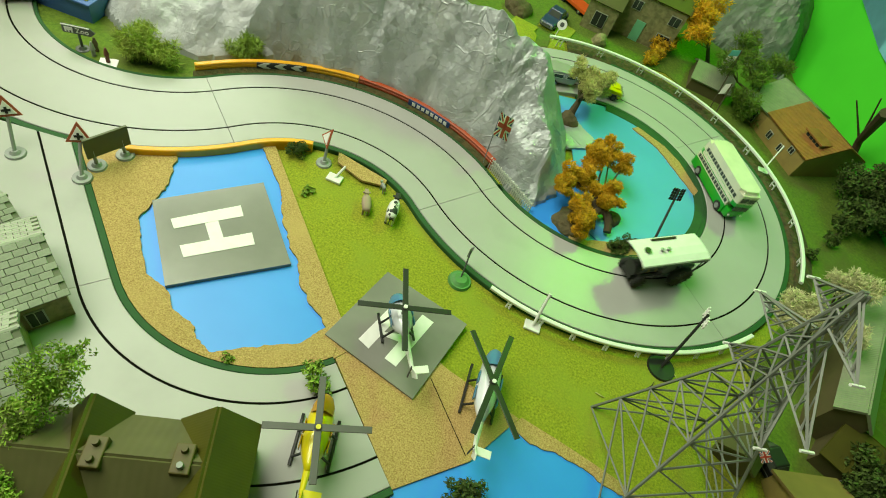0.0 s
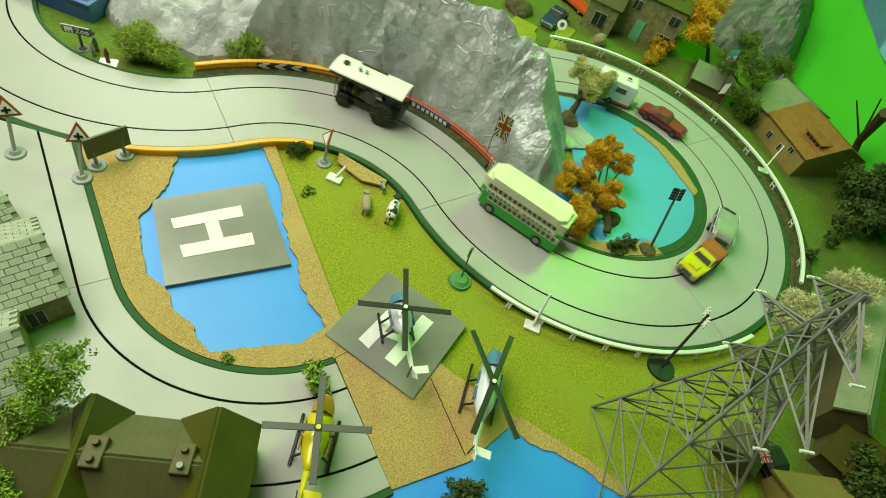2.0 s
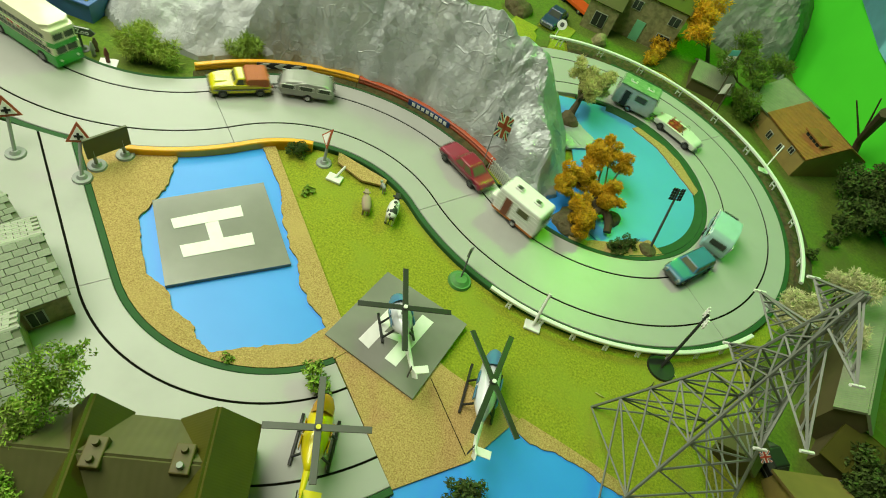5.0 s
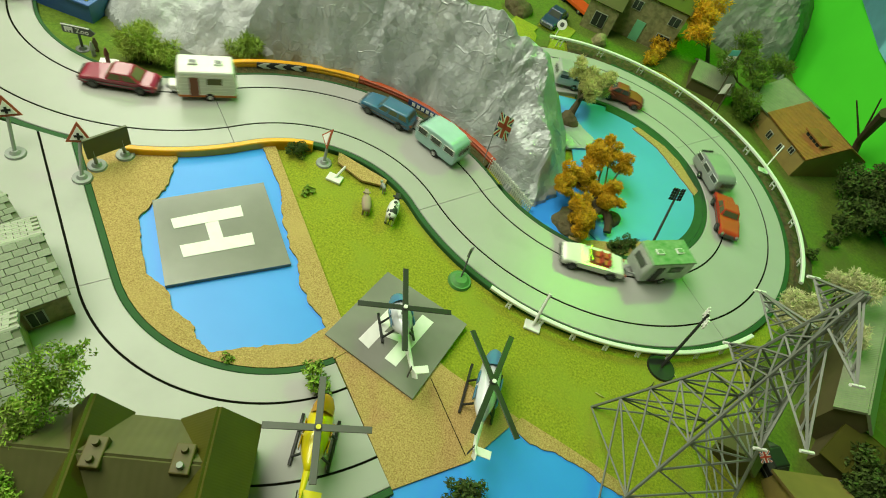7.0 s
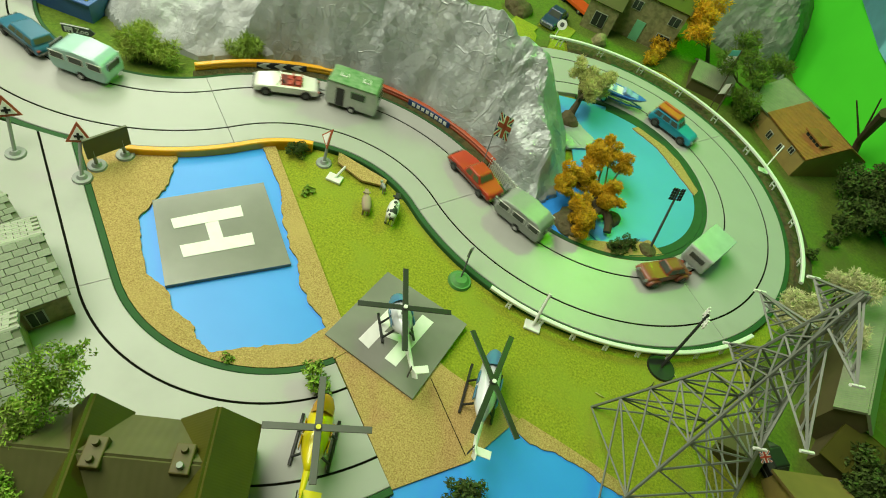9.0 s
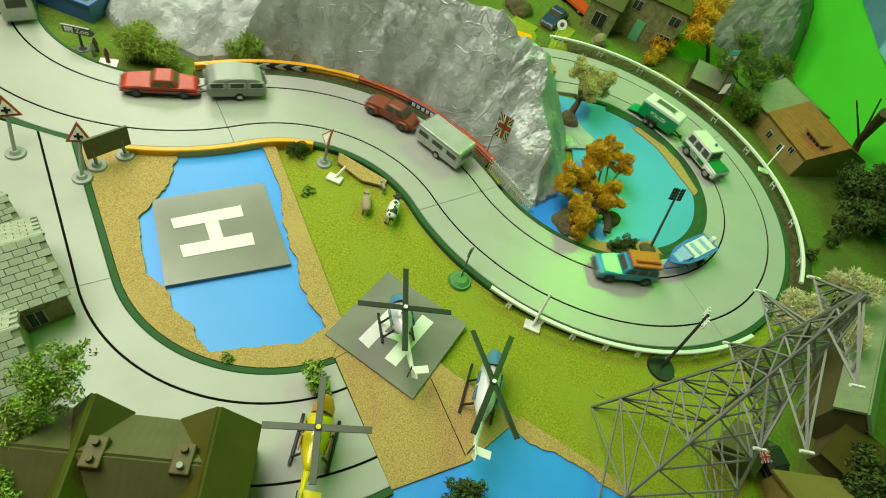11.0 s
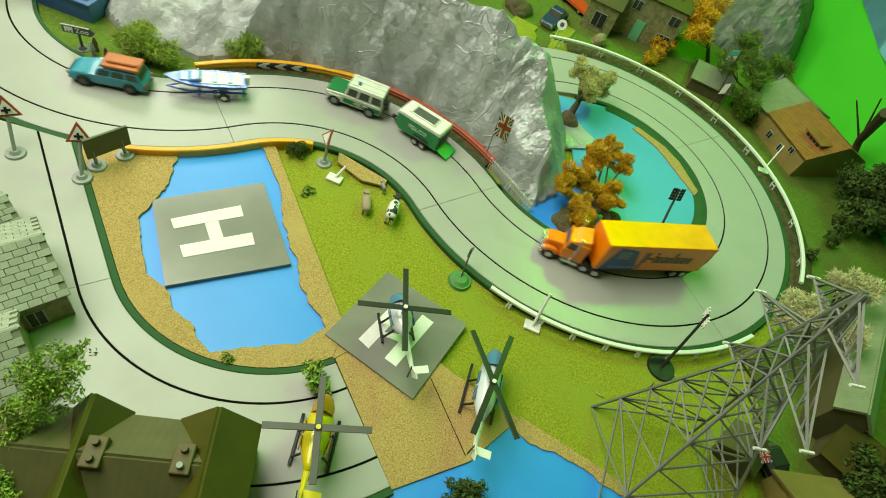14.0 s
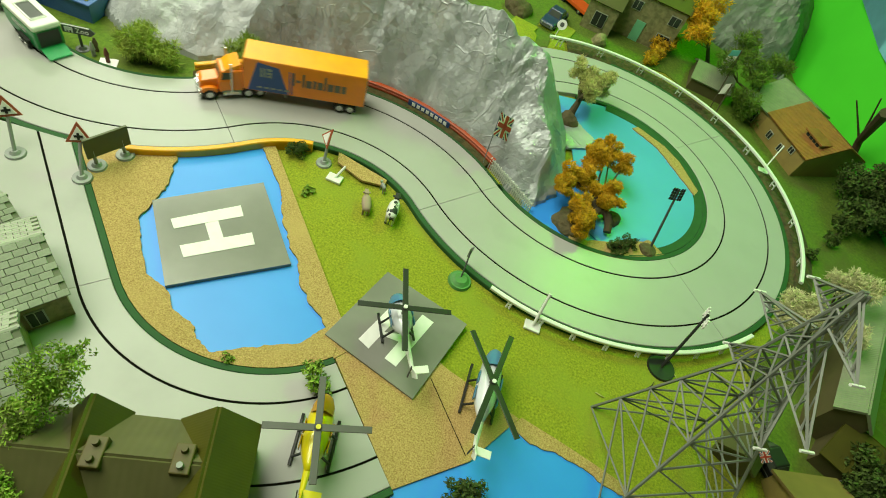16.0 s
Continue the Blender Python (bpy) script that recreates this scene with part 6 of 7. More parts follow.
def pickup():
    Y = mat("yellow_paint", (0.68, 0.62, 0.015), 0.3, coat=0.5)
    RD = mat("rust_canvas", (0.40, 0.11, 0.03), 0.6, bump=0.2)
    t = saloon("pickup_truck", "yellow pickup truck with a rust-red canvas back", Y, L=0.064, W=0.028, zh=0.0155, zd=0.0145, zr=0.0225, cabx=(0.009, 0.004, -0.004, -0.0045), cols=1)
    part("canvas_back", prism(bmesh.new(), [(-0.030, 0.012), (-0.0045, 0.012), (-0.005, 0.0215), (-0.008, 0.0230), (-0.027, 0.0230), (-0.0295, 0.021)], 0.0132, 0.0016), RD, t, "rust-red canvas cover")
    for x in (-0.010, -0.017, -0.024):
        part("hoop", B((x, -0.0135, 0.013), (x + 0.0008, 0.0135, 0.0234), 0.0003), RD, t)
    part("bonnet_scoop", B((0.014, -0.006, 0.0155), (0.026, 0.006, 0.0170), 0.0006), Y, t)
    return t


def convertible():
    WP = mat("cream_white_paint", (0.80, 0.80, 0.72), 0.3, coat=0.5)
    RI = mat("red_vinyl", (0.42, 0.06, 0.03), 0.45)
    L, W = 0.067, 0.027
    t = thing("convertible_car", "open white convertible car with red seats", "car", group="model cars on the slot road")
    t.scale = (1.06, 1.04, 1.04)
    part("body", lower_body(L, W, 0.0125, 0.0125), WP, t)
    part("cockpit", B((-0.016, -0.0098, 0.0105), (0.006, 0.0098, 0.0134), 0.0006), RI, t, "red cockpit trim")
    part("cockpit_floor", B((-0.0145, -0.0085, 0.0110), (0.0045, 0.0085, 0.0137)), mat("dark_red", (0.14, 0.02, 0.012), 0.6), t)
    for x in (-0.004, -0.0125):
        for sy in (1, -1):
            s = part("seat", B((x - 0.003, sy * 0.0045 - 0.0034, 0.0125), (x + 0.003, sy * 0.0045 + 0.0034, 0.0148), 0.0008), RI, t, "red seat")
            part("backrest", B((x - 0.0036, sy * 0.0045 - 0.0034, 0.0135), (x - 0.0020, sy * 0.0045 + 0.0034, 0.0182), 0.0006), RI, s)
    ws = bmesh.new()
    for a, b in (((0.010, -0.0105, 0.0125), (0.006, -0.0092, 0.0190)), ((0.010, 0.0105, 0.0125), (0.006, 0.0092, 0.0190)), ((0.006, -0.0092, 0.0190), (0.006, 0.0092, 0.0190))):
        tube(ws, a, b, 0.0005, n=6)
    part("windscreen_frame", ws, CHROME, t, "bright windscreen frame")
    part("steering_wheel", T((0.0035, 0.0045, 0.0148), (0.0030, 0.0045, 0.0152), 0.0021, n=12), BLACK, t)
    trim_car(t, L, W, 0.0125, 0.0125)
    four_wheels(t, L * 0.31, -L * 0.30, W / 2 - 0.0016)
    return t


def beetle():
    P_ = mat("brown_red_paint", (0.24, 0.055, 0.025), 0.45, coat=0.1)
    t = thing("saloon_car", "dark brown-red rounded old saloon car", "car", group="model cars on the slot road")
    L, W = 0.064, 0.026
    part("body", prism(bmesh.new(), [(-0.031, 0.004), (0.031, 0.004), (0.032, 0.0095), (0.029, 0.0135), (0.020, 0.0150), (0.008, 0.0155), (-0.018, 0.0150), (-0.027, 0.0125), (-0.032, 0.0085)], 0.0105, 0.0026), P_, t)
    cab(t, 0.009, 0.004, -0.012, -0.021, 0.0145, 0.0225, 0.0100, 0.0078, P_, bev=0.0022)
    for x in (0.021, -0.019):
        for sy in (1, -1):
            part("wing", prism(bmesh.new(), [(x - 0.0095, 0.0045), (x + 0.0095, 0.0045), (x + 0.0085, 0.0085), (x + 0.004, 0.0118), (x - 0.004, 0.0118), (x - 0.0085, 0.0085)], 0.0022, 0.0012), P_, t, "rounded wing").location = (0, sy * 0.0112, 0)
    trim_car(t, L, W * 0.86, 0.0135, 0.012)
    four_wheels(t, 0.021, -0.019, 0.0115, 0.0054, 0.0040)
    return t


def land_rover():
    TE = mat("teal_paint", (0.045, 0.30, 0.46), 0.32, coat=0.4)
    RD = mat("red_load", (0.50, 0.14, 0.03), 0.5, bump=0.2)
    t = thing("estate_car", "teal estate car carrying a red roof load", "car", group="model cars on the slot road")
    t.scale = (1.12, 1.06, 1.05)
    L, W = 0.064, 0.027
    part("body", lower_body(L, W, 0.0145, 0.0150), TE, t)
    cab(t, 0.010, 0.005, -0.0265, -0.0295, 0.0140, 0.0225, 0.0122, 0.0105, TE, cols=3)
    rack = bmesh.new()
    for y in (-0.009, 0.009):
        tube(rack, (0.002, y, 0.0236), (-0.025, y, 0.0236), 0.0005, n=5)
    for k in range(5):
        tube(rack, (0.002 - k * 0.00675, -0.009, 0.0233), (0.002 - k * 0.00675, 0.009, 0.0233), 0.0005, n=5)
    part("roof_rack", rack, DKGREY, t)
    part("roof_load", B((-0.028, -0.0104, 0.0236), (0.003, 0.0104, 0.0270), 0.0012), RD, t, "flat red roof load")
    part("rolled_tarpaulin", T((-0.026, 0.004, 0.0276), (-0.001, 0.004, 0.0276), 0.0020, n=10), RD, t, "rolled red cover")
    trim_car(t, L, W, 0.0145, 0.0150)
    four_wheels(t, L * 0.30, -L * 0.30, W / 2 - 0.0016, 0.0058)
    return t


def boat_trailer():
    BL = mat("boat_blue", (0.06, 0.17, 0.62), 0.28, coat=0.5)
    PB = mat("boat_pale_blue", (0.32, 0.48, 0.82), 0.3, coat=0.5)
    t = thing("boat_trailer", "blue speedboat lying on a small blue trailer", "boat trailer", group="model trailers on the slot road")
    t.scale = (1.12, 1.12, 1.1)
    fr = bmesh.new()
    for sy in (1, -1):
        tube(fr, (-0.030, sy * 0.007, 0.006), (0.020, sy * 0.007, 0.006), 0.001, n=6)
        tube(fr, (0.020, sy * 0.007, 0.006), (0.040, 0, 0.006), 0.001, n=6)
    for x in (-0.028, -0.01, 0.012):
        tube(fr, (x, -0.011, 0.0062), (x, 0.011, 0.0062), 0.001, n=6)
    part("trailer_frame", fr, BL, t, "blue trailer frame")
    for sy in (1, -1):
        wheel(t, -0.010, sy * 0.012, 0.0045, 0.0035)
    # hull: narrow at the bow, square at the stern; the bow points ahead
    b = bmesh.new()
    rings = []
    for x, w, zk, zs in ((-0.040, 0.0006, 0.017, 0.0185), (-0.033, 0.0055, 0.0115, 0.0178), (-0.020, 0.0105, 0.0085, 0.0172), (0.0, 0.0125, 0.0075, 0.0168), (0.020, 0.0120, 0.0075, 0.0165), (0.031, 0.0110, 0.0080, 0.0165)):
        rings.append([b.verts.new(c) for c in ((x, -w, zs), (x, -w * 0.8, (zs + zk) / 2), (x, 0, zk), (x, w * 0.8, (zs + zk) / 2), (x, w, zs))])
    for u, v in zip(rings, rings[1:]):
        for k in range(4):
            b.faces.new((u[k], v[k], v[k + 1], u[k + 1]))
        b.faces.new((u[4], v[4], v[0], u[0]))
    b.faces.new(rings[0])
    b.faces.new(rings[-1][::-1])
    hull = part("hull", b, BL, t, "blue boat hull")
    hull.matrix_local = pose(0, 0, 0, 0, 0, 180)
    d = bmesh.new()
    prism(d, [(-0.030, 0.0174), (-0.012, 0.0170), (-0.012, 0.0180), (-0.026, 0.0184)], 0.0055, 0.0003)
    part("foredeck", d, PB, hull, "pale blue foredeck")
    part("cabin", prism(bmesh.new(), [(-0.022, 0.0174), (-0.008, 0.0172), (-0.009, 0.0205), (-0.017, 0.0205)], 0.0070, 0.0010), PB, hull, "low pale blue cabin top")
    part("well", B((-0.010, -0.0085, 0.0165), (0.027, 0.0085, 0.0173), 0.0003), WHITE, hull, "white open well")
    for x in (0.000, 0.014):
        part("bench", B((x, -0.0070, 0.0170), (x + 0.005, 0.0070, 0.0184), 0.0005), PB, hull, "white boat bench")
    part("windshield", B((-0.0125, -0.0075, 0.0172), (-0.0110, 0.0075, 0.0222), 0.0004), glass_mat("boat_screen", (0.35, 0.5, 0.55)), hull, "clear raked boat screen")
    part("outboard_motor", B((0.029, -0.0025, 0.012), (0.034, 0.0025, 0.0215), 0.001), WHITE, hull, "small white outboard motor")
    return t


def police_jeep():
    W1 = mat("jeep_white", (0.76, 0.77, 0.70), 0.45)
    GR = mat("jeep_green", (0.015, 0.20, 0.05), 0.6)
    t = thing("off_road_car", "white and green boxy police off-road car", "car", group="model cars on the slot road")
    L, W = 0.068, 0.029
    part("body", prism(bmesh.new(), [(-0.033, 0.006), (0.033, 0.006), (0.034, 0.012), (0.033, 0.0165), (0.012, 0.0178), (-0.033, 0.0172)], W / 2, 0.0014), W1, t)
    part("bonnet", B((0.0115, -0.0125, 0.0165), (0.0325, 0.0125, 0.0182), 0.0007), GR, t, "green bonnet")
    c = cab(t, 0.012, 0.0085, -0.0325, -0.0335, 0.0170, 0.0300, 0.0138, 0.0125, W1, cols=3)
    part("roof", B((-0.0325, -0.0122, 0.0298), (0.009, 0.0122, 0.0312), 0.0006), W1, t, "white ribbed roof")
    for k in range(3):
        part("roof_rib", B((-0.030, -0.008 + k * 0.008 - 0.0005, 0.0311), (0.006, -0.008 + k * 0.008 + 0.0005, 0.0316)), W1, t)
    part("beacon", T((-0.002, 0.004, 0.031), (-0.002, 0.004, 0.0345), 0.0020, 0.0016, n=10), mat("beacon_blue", (0.05, 0.12, 0.5), 0.2), t, "small blue roof beacon")
    for sy in (1, -1):
        part("side_band", B((-0.0325, sy * W / 2 - 0.0005, 0.0085), (0.012, sy * W / 2 + 0.0005, 0.0140)), GR, t, "green side band")
        lettering("POLIZEI", t, (-0.010, sy * (W / 2 + 0.0007), 0.0096), 0.0052, sy, WHITE)
        part("wing", B((0.0155, sy * W / 2 - 0.002, 0.0105), (0.0305, sy * W / 2 + 0.0012, 0.0145), 0.001), W1, t)
    trim_car(t, L, W, 0.0165, 0.0172, bumper=GREY)
    part("spare_wheel", T((-0.0345, 0.003, 0.0165), (-0.0385, 0.003, 0.0165), 0.0058, n=16), RUBBER, t, "spare wheel on the back")
    four_wheels(t, 0.022, -0.020, W / 2 - 0.001, 0.0068, 0.005, GREY)
    return t


def lettering(text, parent, loc, size, side, material):
    """Raised flat letters on the side of a thing."""
    cu = bpy.data.curves.new("lettering", "FONT")
    cu.body, cu.size, cu.align_x, cu.extrude = text, size, "CENTER", 0.0002
    cu.materials.append(material)
    ob = new("lettering", cu)
    ob.parent = parent
    ob.matrix_local = pose(*loc, 90, 0, 180 if side > 0 else 0)
    return ob


def horse_trailer():
    GR = mat("trailer_green", (0.02, 0.27, 0.07), 0.35, coat=0.3)
    t = thing("horse_trailer", "green and white police horse trailer with an open ramp", "trailer", group="model trailers on the slot road")
    part("body", prism(bmesh.new(), [(-0.026, 0.006), (0.026, 0.006), (0.031, 0.012), (0.031, 0.026), (-0.026, 0.026)], 0.0135, 0.0012), GR, t)
    part("roof", prism(bmesh.new(), [(-0.0265, 0.0258), (0.0315, 0.0258), (0.030, 0.0300), (0.024, 0.0312), (-0.0255, 0.0312)], 0.0136, 0.0014), WHITE, t, "white trailer roof")
    part("roof_opening", B((-0.013, -0.0065, 0.0308), (0.017, 0.0065, 0.0316), 0.0003), DKGREY, t, "dark open roof hatch")
    rim = bmesh.new()
    for a, b in (((-0.0145, -0.008), (0.0185, -0.0065)), ((-0.0145, 0.0065), (0.0185, 0.008)), ((-0.0145, -0.008), (-0.013, 0.008)), ((0.017, -0.008), (0.0185, 0.008))):
        box(rim, (a[0], a[1], 0.031), (b[0], b[1], 0.0324))
    part("hatch_rim", rim, WHITE, t)
    part("ramp", prism(bmesh.new(), [(-0.026, 0.006), (-0.0255, 0.0075), (-0.0405, 0.0028), (-0.0405, 0.0012)], 0.0115, 0.0003), mat("ramp_green", (0.03, 0.33, 0.10), 0.4), t, "lowered green ramp")
    part("rear_opening", B((-0.0268, -0.0105, 0.008), (-0.0255, 0.0105, 0.0245)), BLACK, t)
    for sy in (1, -1):
        lettering("POLIZEI", t, (0.002, sy * 0.0138, 0.0165), 0.0068, sy, WHITE)
        part("mudguard", B((-0.014, sy * 0.0150 - 0.0022, 0.0098), (0.006, sy * 0.0150 + 0.0022, 0.0116), 0.0008), BLACK, t)
        wheel(t, -0.009, sy * 0.0150, 0.0048, 0.0038)
        wheel(t, 0.001, sy * 0.0150, 0.0048, 0.0038)
    drawbar(t, 0.031, 0.012, BLACK)
    return t


OR = mat("truck_orange", (0.95, 0.26, 0.012), 0.35, coat=0.3)
OY = mat("truck_yellow_orange", (0.93, 0.38, 0.01), 0.38)


def truck_tractor():
    t = thing("truck_tractor", "orange long-nosed truck tractor with chrome grille", "truck", group="model cars on the slot road")
    part("chassis", B((-0.030, -0.006, 0.006), (0.026, 0.006, 0.0095), 0.0006), BLACK, t)
    part("bonnet", prism(bmesh.new(), [(0.008, 0.0085), (0.028, 0.0085), (0.0285, 0.019), (0.026, 0.0215), (0.008, 0.0235)], 0.0085, 0.0016), OR, t)
    cab(t, 0.0095, 0.007, -0.004, -0.004, 0.022, 0.0335, 0.0128, 0.0115, OR, cols=1)
    part("cab_body", B((-0.0045, -0.0132, 0.0085), (0.0095, 0.0132, 0.0228), 0.001), OR, t)
    part("sleeper", B((-0.0150, -0.0135, 0.0085), (-0.0042, 0.0135, 0.0345), 0.0014), OR, t)
    part("wind_deflector", prism(bmesh.new(), [(-0.0145, 0.034), (0.004, 0.0335), (-0.003, 0.0375), (-0.0135, 0.0415)], 0.0115, 0.0014), OY, t, "orange roof deflector")
    part("grille", B((0.0278, -0.0068, 0.0095), (0.0294, 0.0068, 0.0195), 0.0005), CHROME, t, "chrome radiator grille")
    part("bumper", B((0.0275, -0.0140, 0.0040), (0.0305, 0.0140, 0.0085), 0.0008), CHROME, t, "chrome front bumper")
    for sy in (1, -1):
        part("wing", prism(bmesh.new(), [(0.011, 0.009), (0.0275, 0.009), (0.0275, 0.0135), (0.023, 0.0160), (0.015, 0.0155), (0.011, 0.012)], 0.0028, 0.0012), OR, t).location = (0, sy * 0.0112, 0)
        part("headlight", T((0.0270, sy * 0.0112, 0.0118), (0.0288, sy * 0.0112, 0.0118), 0.0018, n=10), WHITE, t)
        part("exhaust_stack", T((-0.0030, sy * 0.0142, 0.009), (-0.0030, sy * 0.0142, 0.0440), 0.0010, n=8), CHROME, t, "chrome exhaust stack")
        part("fuel_tank", T((-0.012, sy * 0.0118, 0.0072), (0.006, sy * 0.0118, 0.0072), 0.0036, n=12), CHROME, t, "chrome fuel tank")
        wheel(t, 0.0195, sy * 0.0122, 0.0066, 0.0045)
        wheel(t, -0.0195, sy * 0.0118, 0.0066, 0.006)
        wheel(t, -0.0265 - 0.006, sy * 0.0118, 0.0066, 0.006)
    return t


def truck_trailer():
    t = thing("box_trailer", "orange box trailer with a blue panel and grey bars", "trailer", group="model trailers on the slot road")
    L, W, z0, z1 = 0.129, 0.034, 0.0135, 0.0520
    body = part("box", B((-L / 2, -W / 2, z0), (L / 2, W / 2, z1), 0.0008), OR, t, "orange box body")
    part("roof", B((-L / 2 + 0.0004, -W / 2 + 0.0004, z1 - 0.0006), (L / 2 - 0.0004, W / 2 - 0.0004, z1 + 0.0008), 0.0005), OY, t, "yellow-orange roof")
    BLU = mat("panel_blue", (0.03, 0.08, 0.30), 0.35)
    LET = mat("letter_grey", (0.16, 0.13, 0.10), 0.5)
    for sy in (1, -1):
        y = sy * W / 2
        b = bmesh.new()
        pts = [(0.060, z0 + 0.001), (0.018, z0 + 0.001), (0.028, z1 - 0.006), (0.050, z1 - 0.002)]
        lo = [b.verts.new((x, y - sy * 0.0002, z)) for x, z in pts]
        hi = [b.verts.new((x, y + sy * 0.0004, z)) for x, z in pts]
        b.faces.new(hi)
        b.faces.new(lo[::-1])
        for k in range(4):
            b.faces.new((lo[k], lo[(k + 1) % 4], hi[(k + 1) % 4], hi[k]))
        pn = part("blue_panel", b, BLU, body, "slanted dark blue panel")
        # emblem: a pale block with two bars
        for x0, x1, a0, a1 in ((0.047, 0.045, 0.033, 0.044), (0.0435, 0.0415, 0.033, 0.044), (0.040, 0.035, 0.041, 0.044), (0.040, 0.035, 0.0365, 0.0395), (0.040, 0.035, 0.033, 0.0355)):
            part("emblem_bar", B((x1, y - 0.0006, a0), (x0, y + 0.0007, a1)), GREY, pn, "pale emblem bar")
        for k in range(5):
            part("text_bar", B((0.050 - k * 0.007 - 0.005, y - 0.0006, 0.0185), (0.050 - k * 0.007, y + 0.0007, 0.0205)), GREY, pn, "small pale bar")
        # the name along the side, as bars
        x = 0.014
        for w, a0, a1 in ((0.0022, 0.028, 0.044), (0.0050, 0.033, 0.0355), (0.0022, 0.028, 0.044), (0.006, 0.028, 0.037), (0.003, 0.028, 0.038), (0.0055, 0.028, 0.037), (0.002, 0.028, 0.045), (0.006, 0.028, 0.037), (0.006, 0.028, 0.037), (0.0045, 0.028, 0.037)):
            part("name_bar", B((x - w, y - 0.0006, a0), (x, y + 0.0007, a1)), LET, body, "dark grey bar of the name")
            x -= w + 0.0016
        for k in range(2):
            part("slash", B((0.0165 - k * 0.0028, y - 0.0004, z0 + 0.002), (0.0175 - k * 0.0028, y + 0.0005, z1 - 0.008)), BLU, body)
    for x in (-L / 2 + 0.0008,):
        for y in (-0.0162, -0.0004, 0.0154):
            part("door_bar", B((x - 0.0014, y, z0), (x - 0.0004, y + 0.0008, z1)), GREY, t)
    part("chassis", B((-L * 0.48, -0.007, 0.0085), (L * 0.40, 0.007, 0.0137)), BLACK, t)
    for x in (-0.050, -0.038):
        for sy in (1, -1):
            wheel(t, x, sy * 0.0130, 0.0066, 0.0065)
    for sy in (1, -1):
        part("landing_leg", B((0.020, sy * 0.009 - 0.001, 0.004), (0.022, sy * 0.009 + 0.001, 0.0135)), GREY, t)
    return t


def house_from(name, label, end, other, eave, L, he, hr, wall, roof, z0=-0.006, wins=(), **kw):
    """A gabled house by one end and another point of its ridge and one corner of its eaves, in plan."""
    e, o, c = Vector(end), Vector(other), Vector(eave)
    d = (e - o).normalized()
    n = Vector((-d.y, d.x))
    w = (c - e).dot(n)
    side = 1 if w > 0 else 0
    mid = e - d * L / 2
    rows = [(side if s == "E" else 1 - side if s == "F" else s, *r) for s, *r in wins]
    return gable_house(name, label, pose(mid.x, mid.y, z0, 0, 0, math.degrees(math.atan2(d.y, d.x))), L, abs(w) * 2 - 0.006, he - z0, hr - z0, wall, roof, wins=rows, **kw)


house_from("stone_cottage", "pale slate-roofed stone cottage beside the road", (-0.2671, 0.1699), (-0.2801, 0.1514), (-0.2355, 0.1474), 0.11, 0.032, 0.055, STONE, SLATE, slates=(14, 9),
           wins=[("E", 0.80, 0.25, 0.012, 0.018), ("E", 0.45, 0.25, 0.012, 0.018)])
house_from("stone_cottage", "pale slate-roofed cottage wing beside the leafy tree", (-0.2331, 0.1066), (-0.2428, 0.0940), (-0.2050, 0.0860), 0.08, 0.026, 0.050, STONE, SLATE, slates=(10, 8),
           wins=[("E", 0.6, 0.2, 0.010, 0.014)])
house_from("stone_cottage", "pale slate-roofed outbuilding behind the cottage", (-0.3264, 0.1966), (-0.3372, 0.1758), (-0.3060, 0.1843), 0.07, 0.018, 0.035, STONE, SLATE, slates=(10, 7))

# dark-roofed hall: a middle range between two gabled wings
HALLWALL = mat("hall_wall", (0.20, 0.16, 0.06), 0.8)
house_from("hall_wing", "dark brown-roofed gabled wing of a hall", (-0.0872, 0.1044), (-0.0712, 0.0570), (-0.0635, 0.1109), 0.14, 0.046, 0.070, HALLWALL, OLIVEROOF, over=0.002)
house_from("hall_wing", "dark brown-roofed gabled wing of a hall", (-0.1548, 0.0837), (-0.1363, 0.0315), (-0.1384, 0.0898), 0.15, 0.046, 0.070, HALLWALL, OLIVEROOF, over=0.002)
# the middle roof is paler than the roofs of the wings
PALEROOF = mat("pale_brown_roof", (0.12, 0.115, 0.045), 0.5, colour2=(0.085, 0.082, 0.03), scale=40, bump=0.12, bscale=60, kind="wave")
hall = house_from("hall", "brown-roofed middle range of a hall with two chimneys", (-0.0776, 0.0737), (-0.1439, 0.0541), (-0.1126, 0.0982), 0.116, 0.044, 0.0690, HALLWALL, PALEROOF, over=0.001)
CHIM = mat("chimney_olive", (0.10, 0.08, 0.015), 0.6)
for px in ((-0.1347, 0.0580), (-0.0901, 0.0721)):
    ch = thing("chimney_stack", "brown chimney stack with two pots on the hall roof", "chimney", pose(px[0], px[1], 0.062, 0, 0, heading((-0.1439, 0.0541), (-0.0776, 0.0737))))
    part("shaft", B((-0.0055, -0.0088, -0.004), (0.0055, 0.0088, 0.0095), 0.0008), CHIM, ch)
    for y in (-0.0045, 0.0045):
        part("pot", T((0, y, 0.0095), (0, y, 0.0130), 0.0022, 0.0018, n=12), CHIM if y > 0 or px[0] < -0.1 else GREY, ch, "round chimney pot")

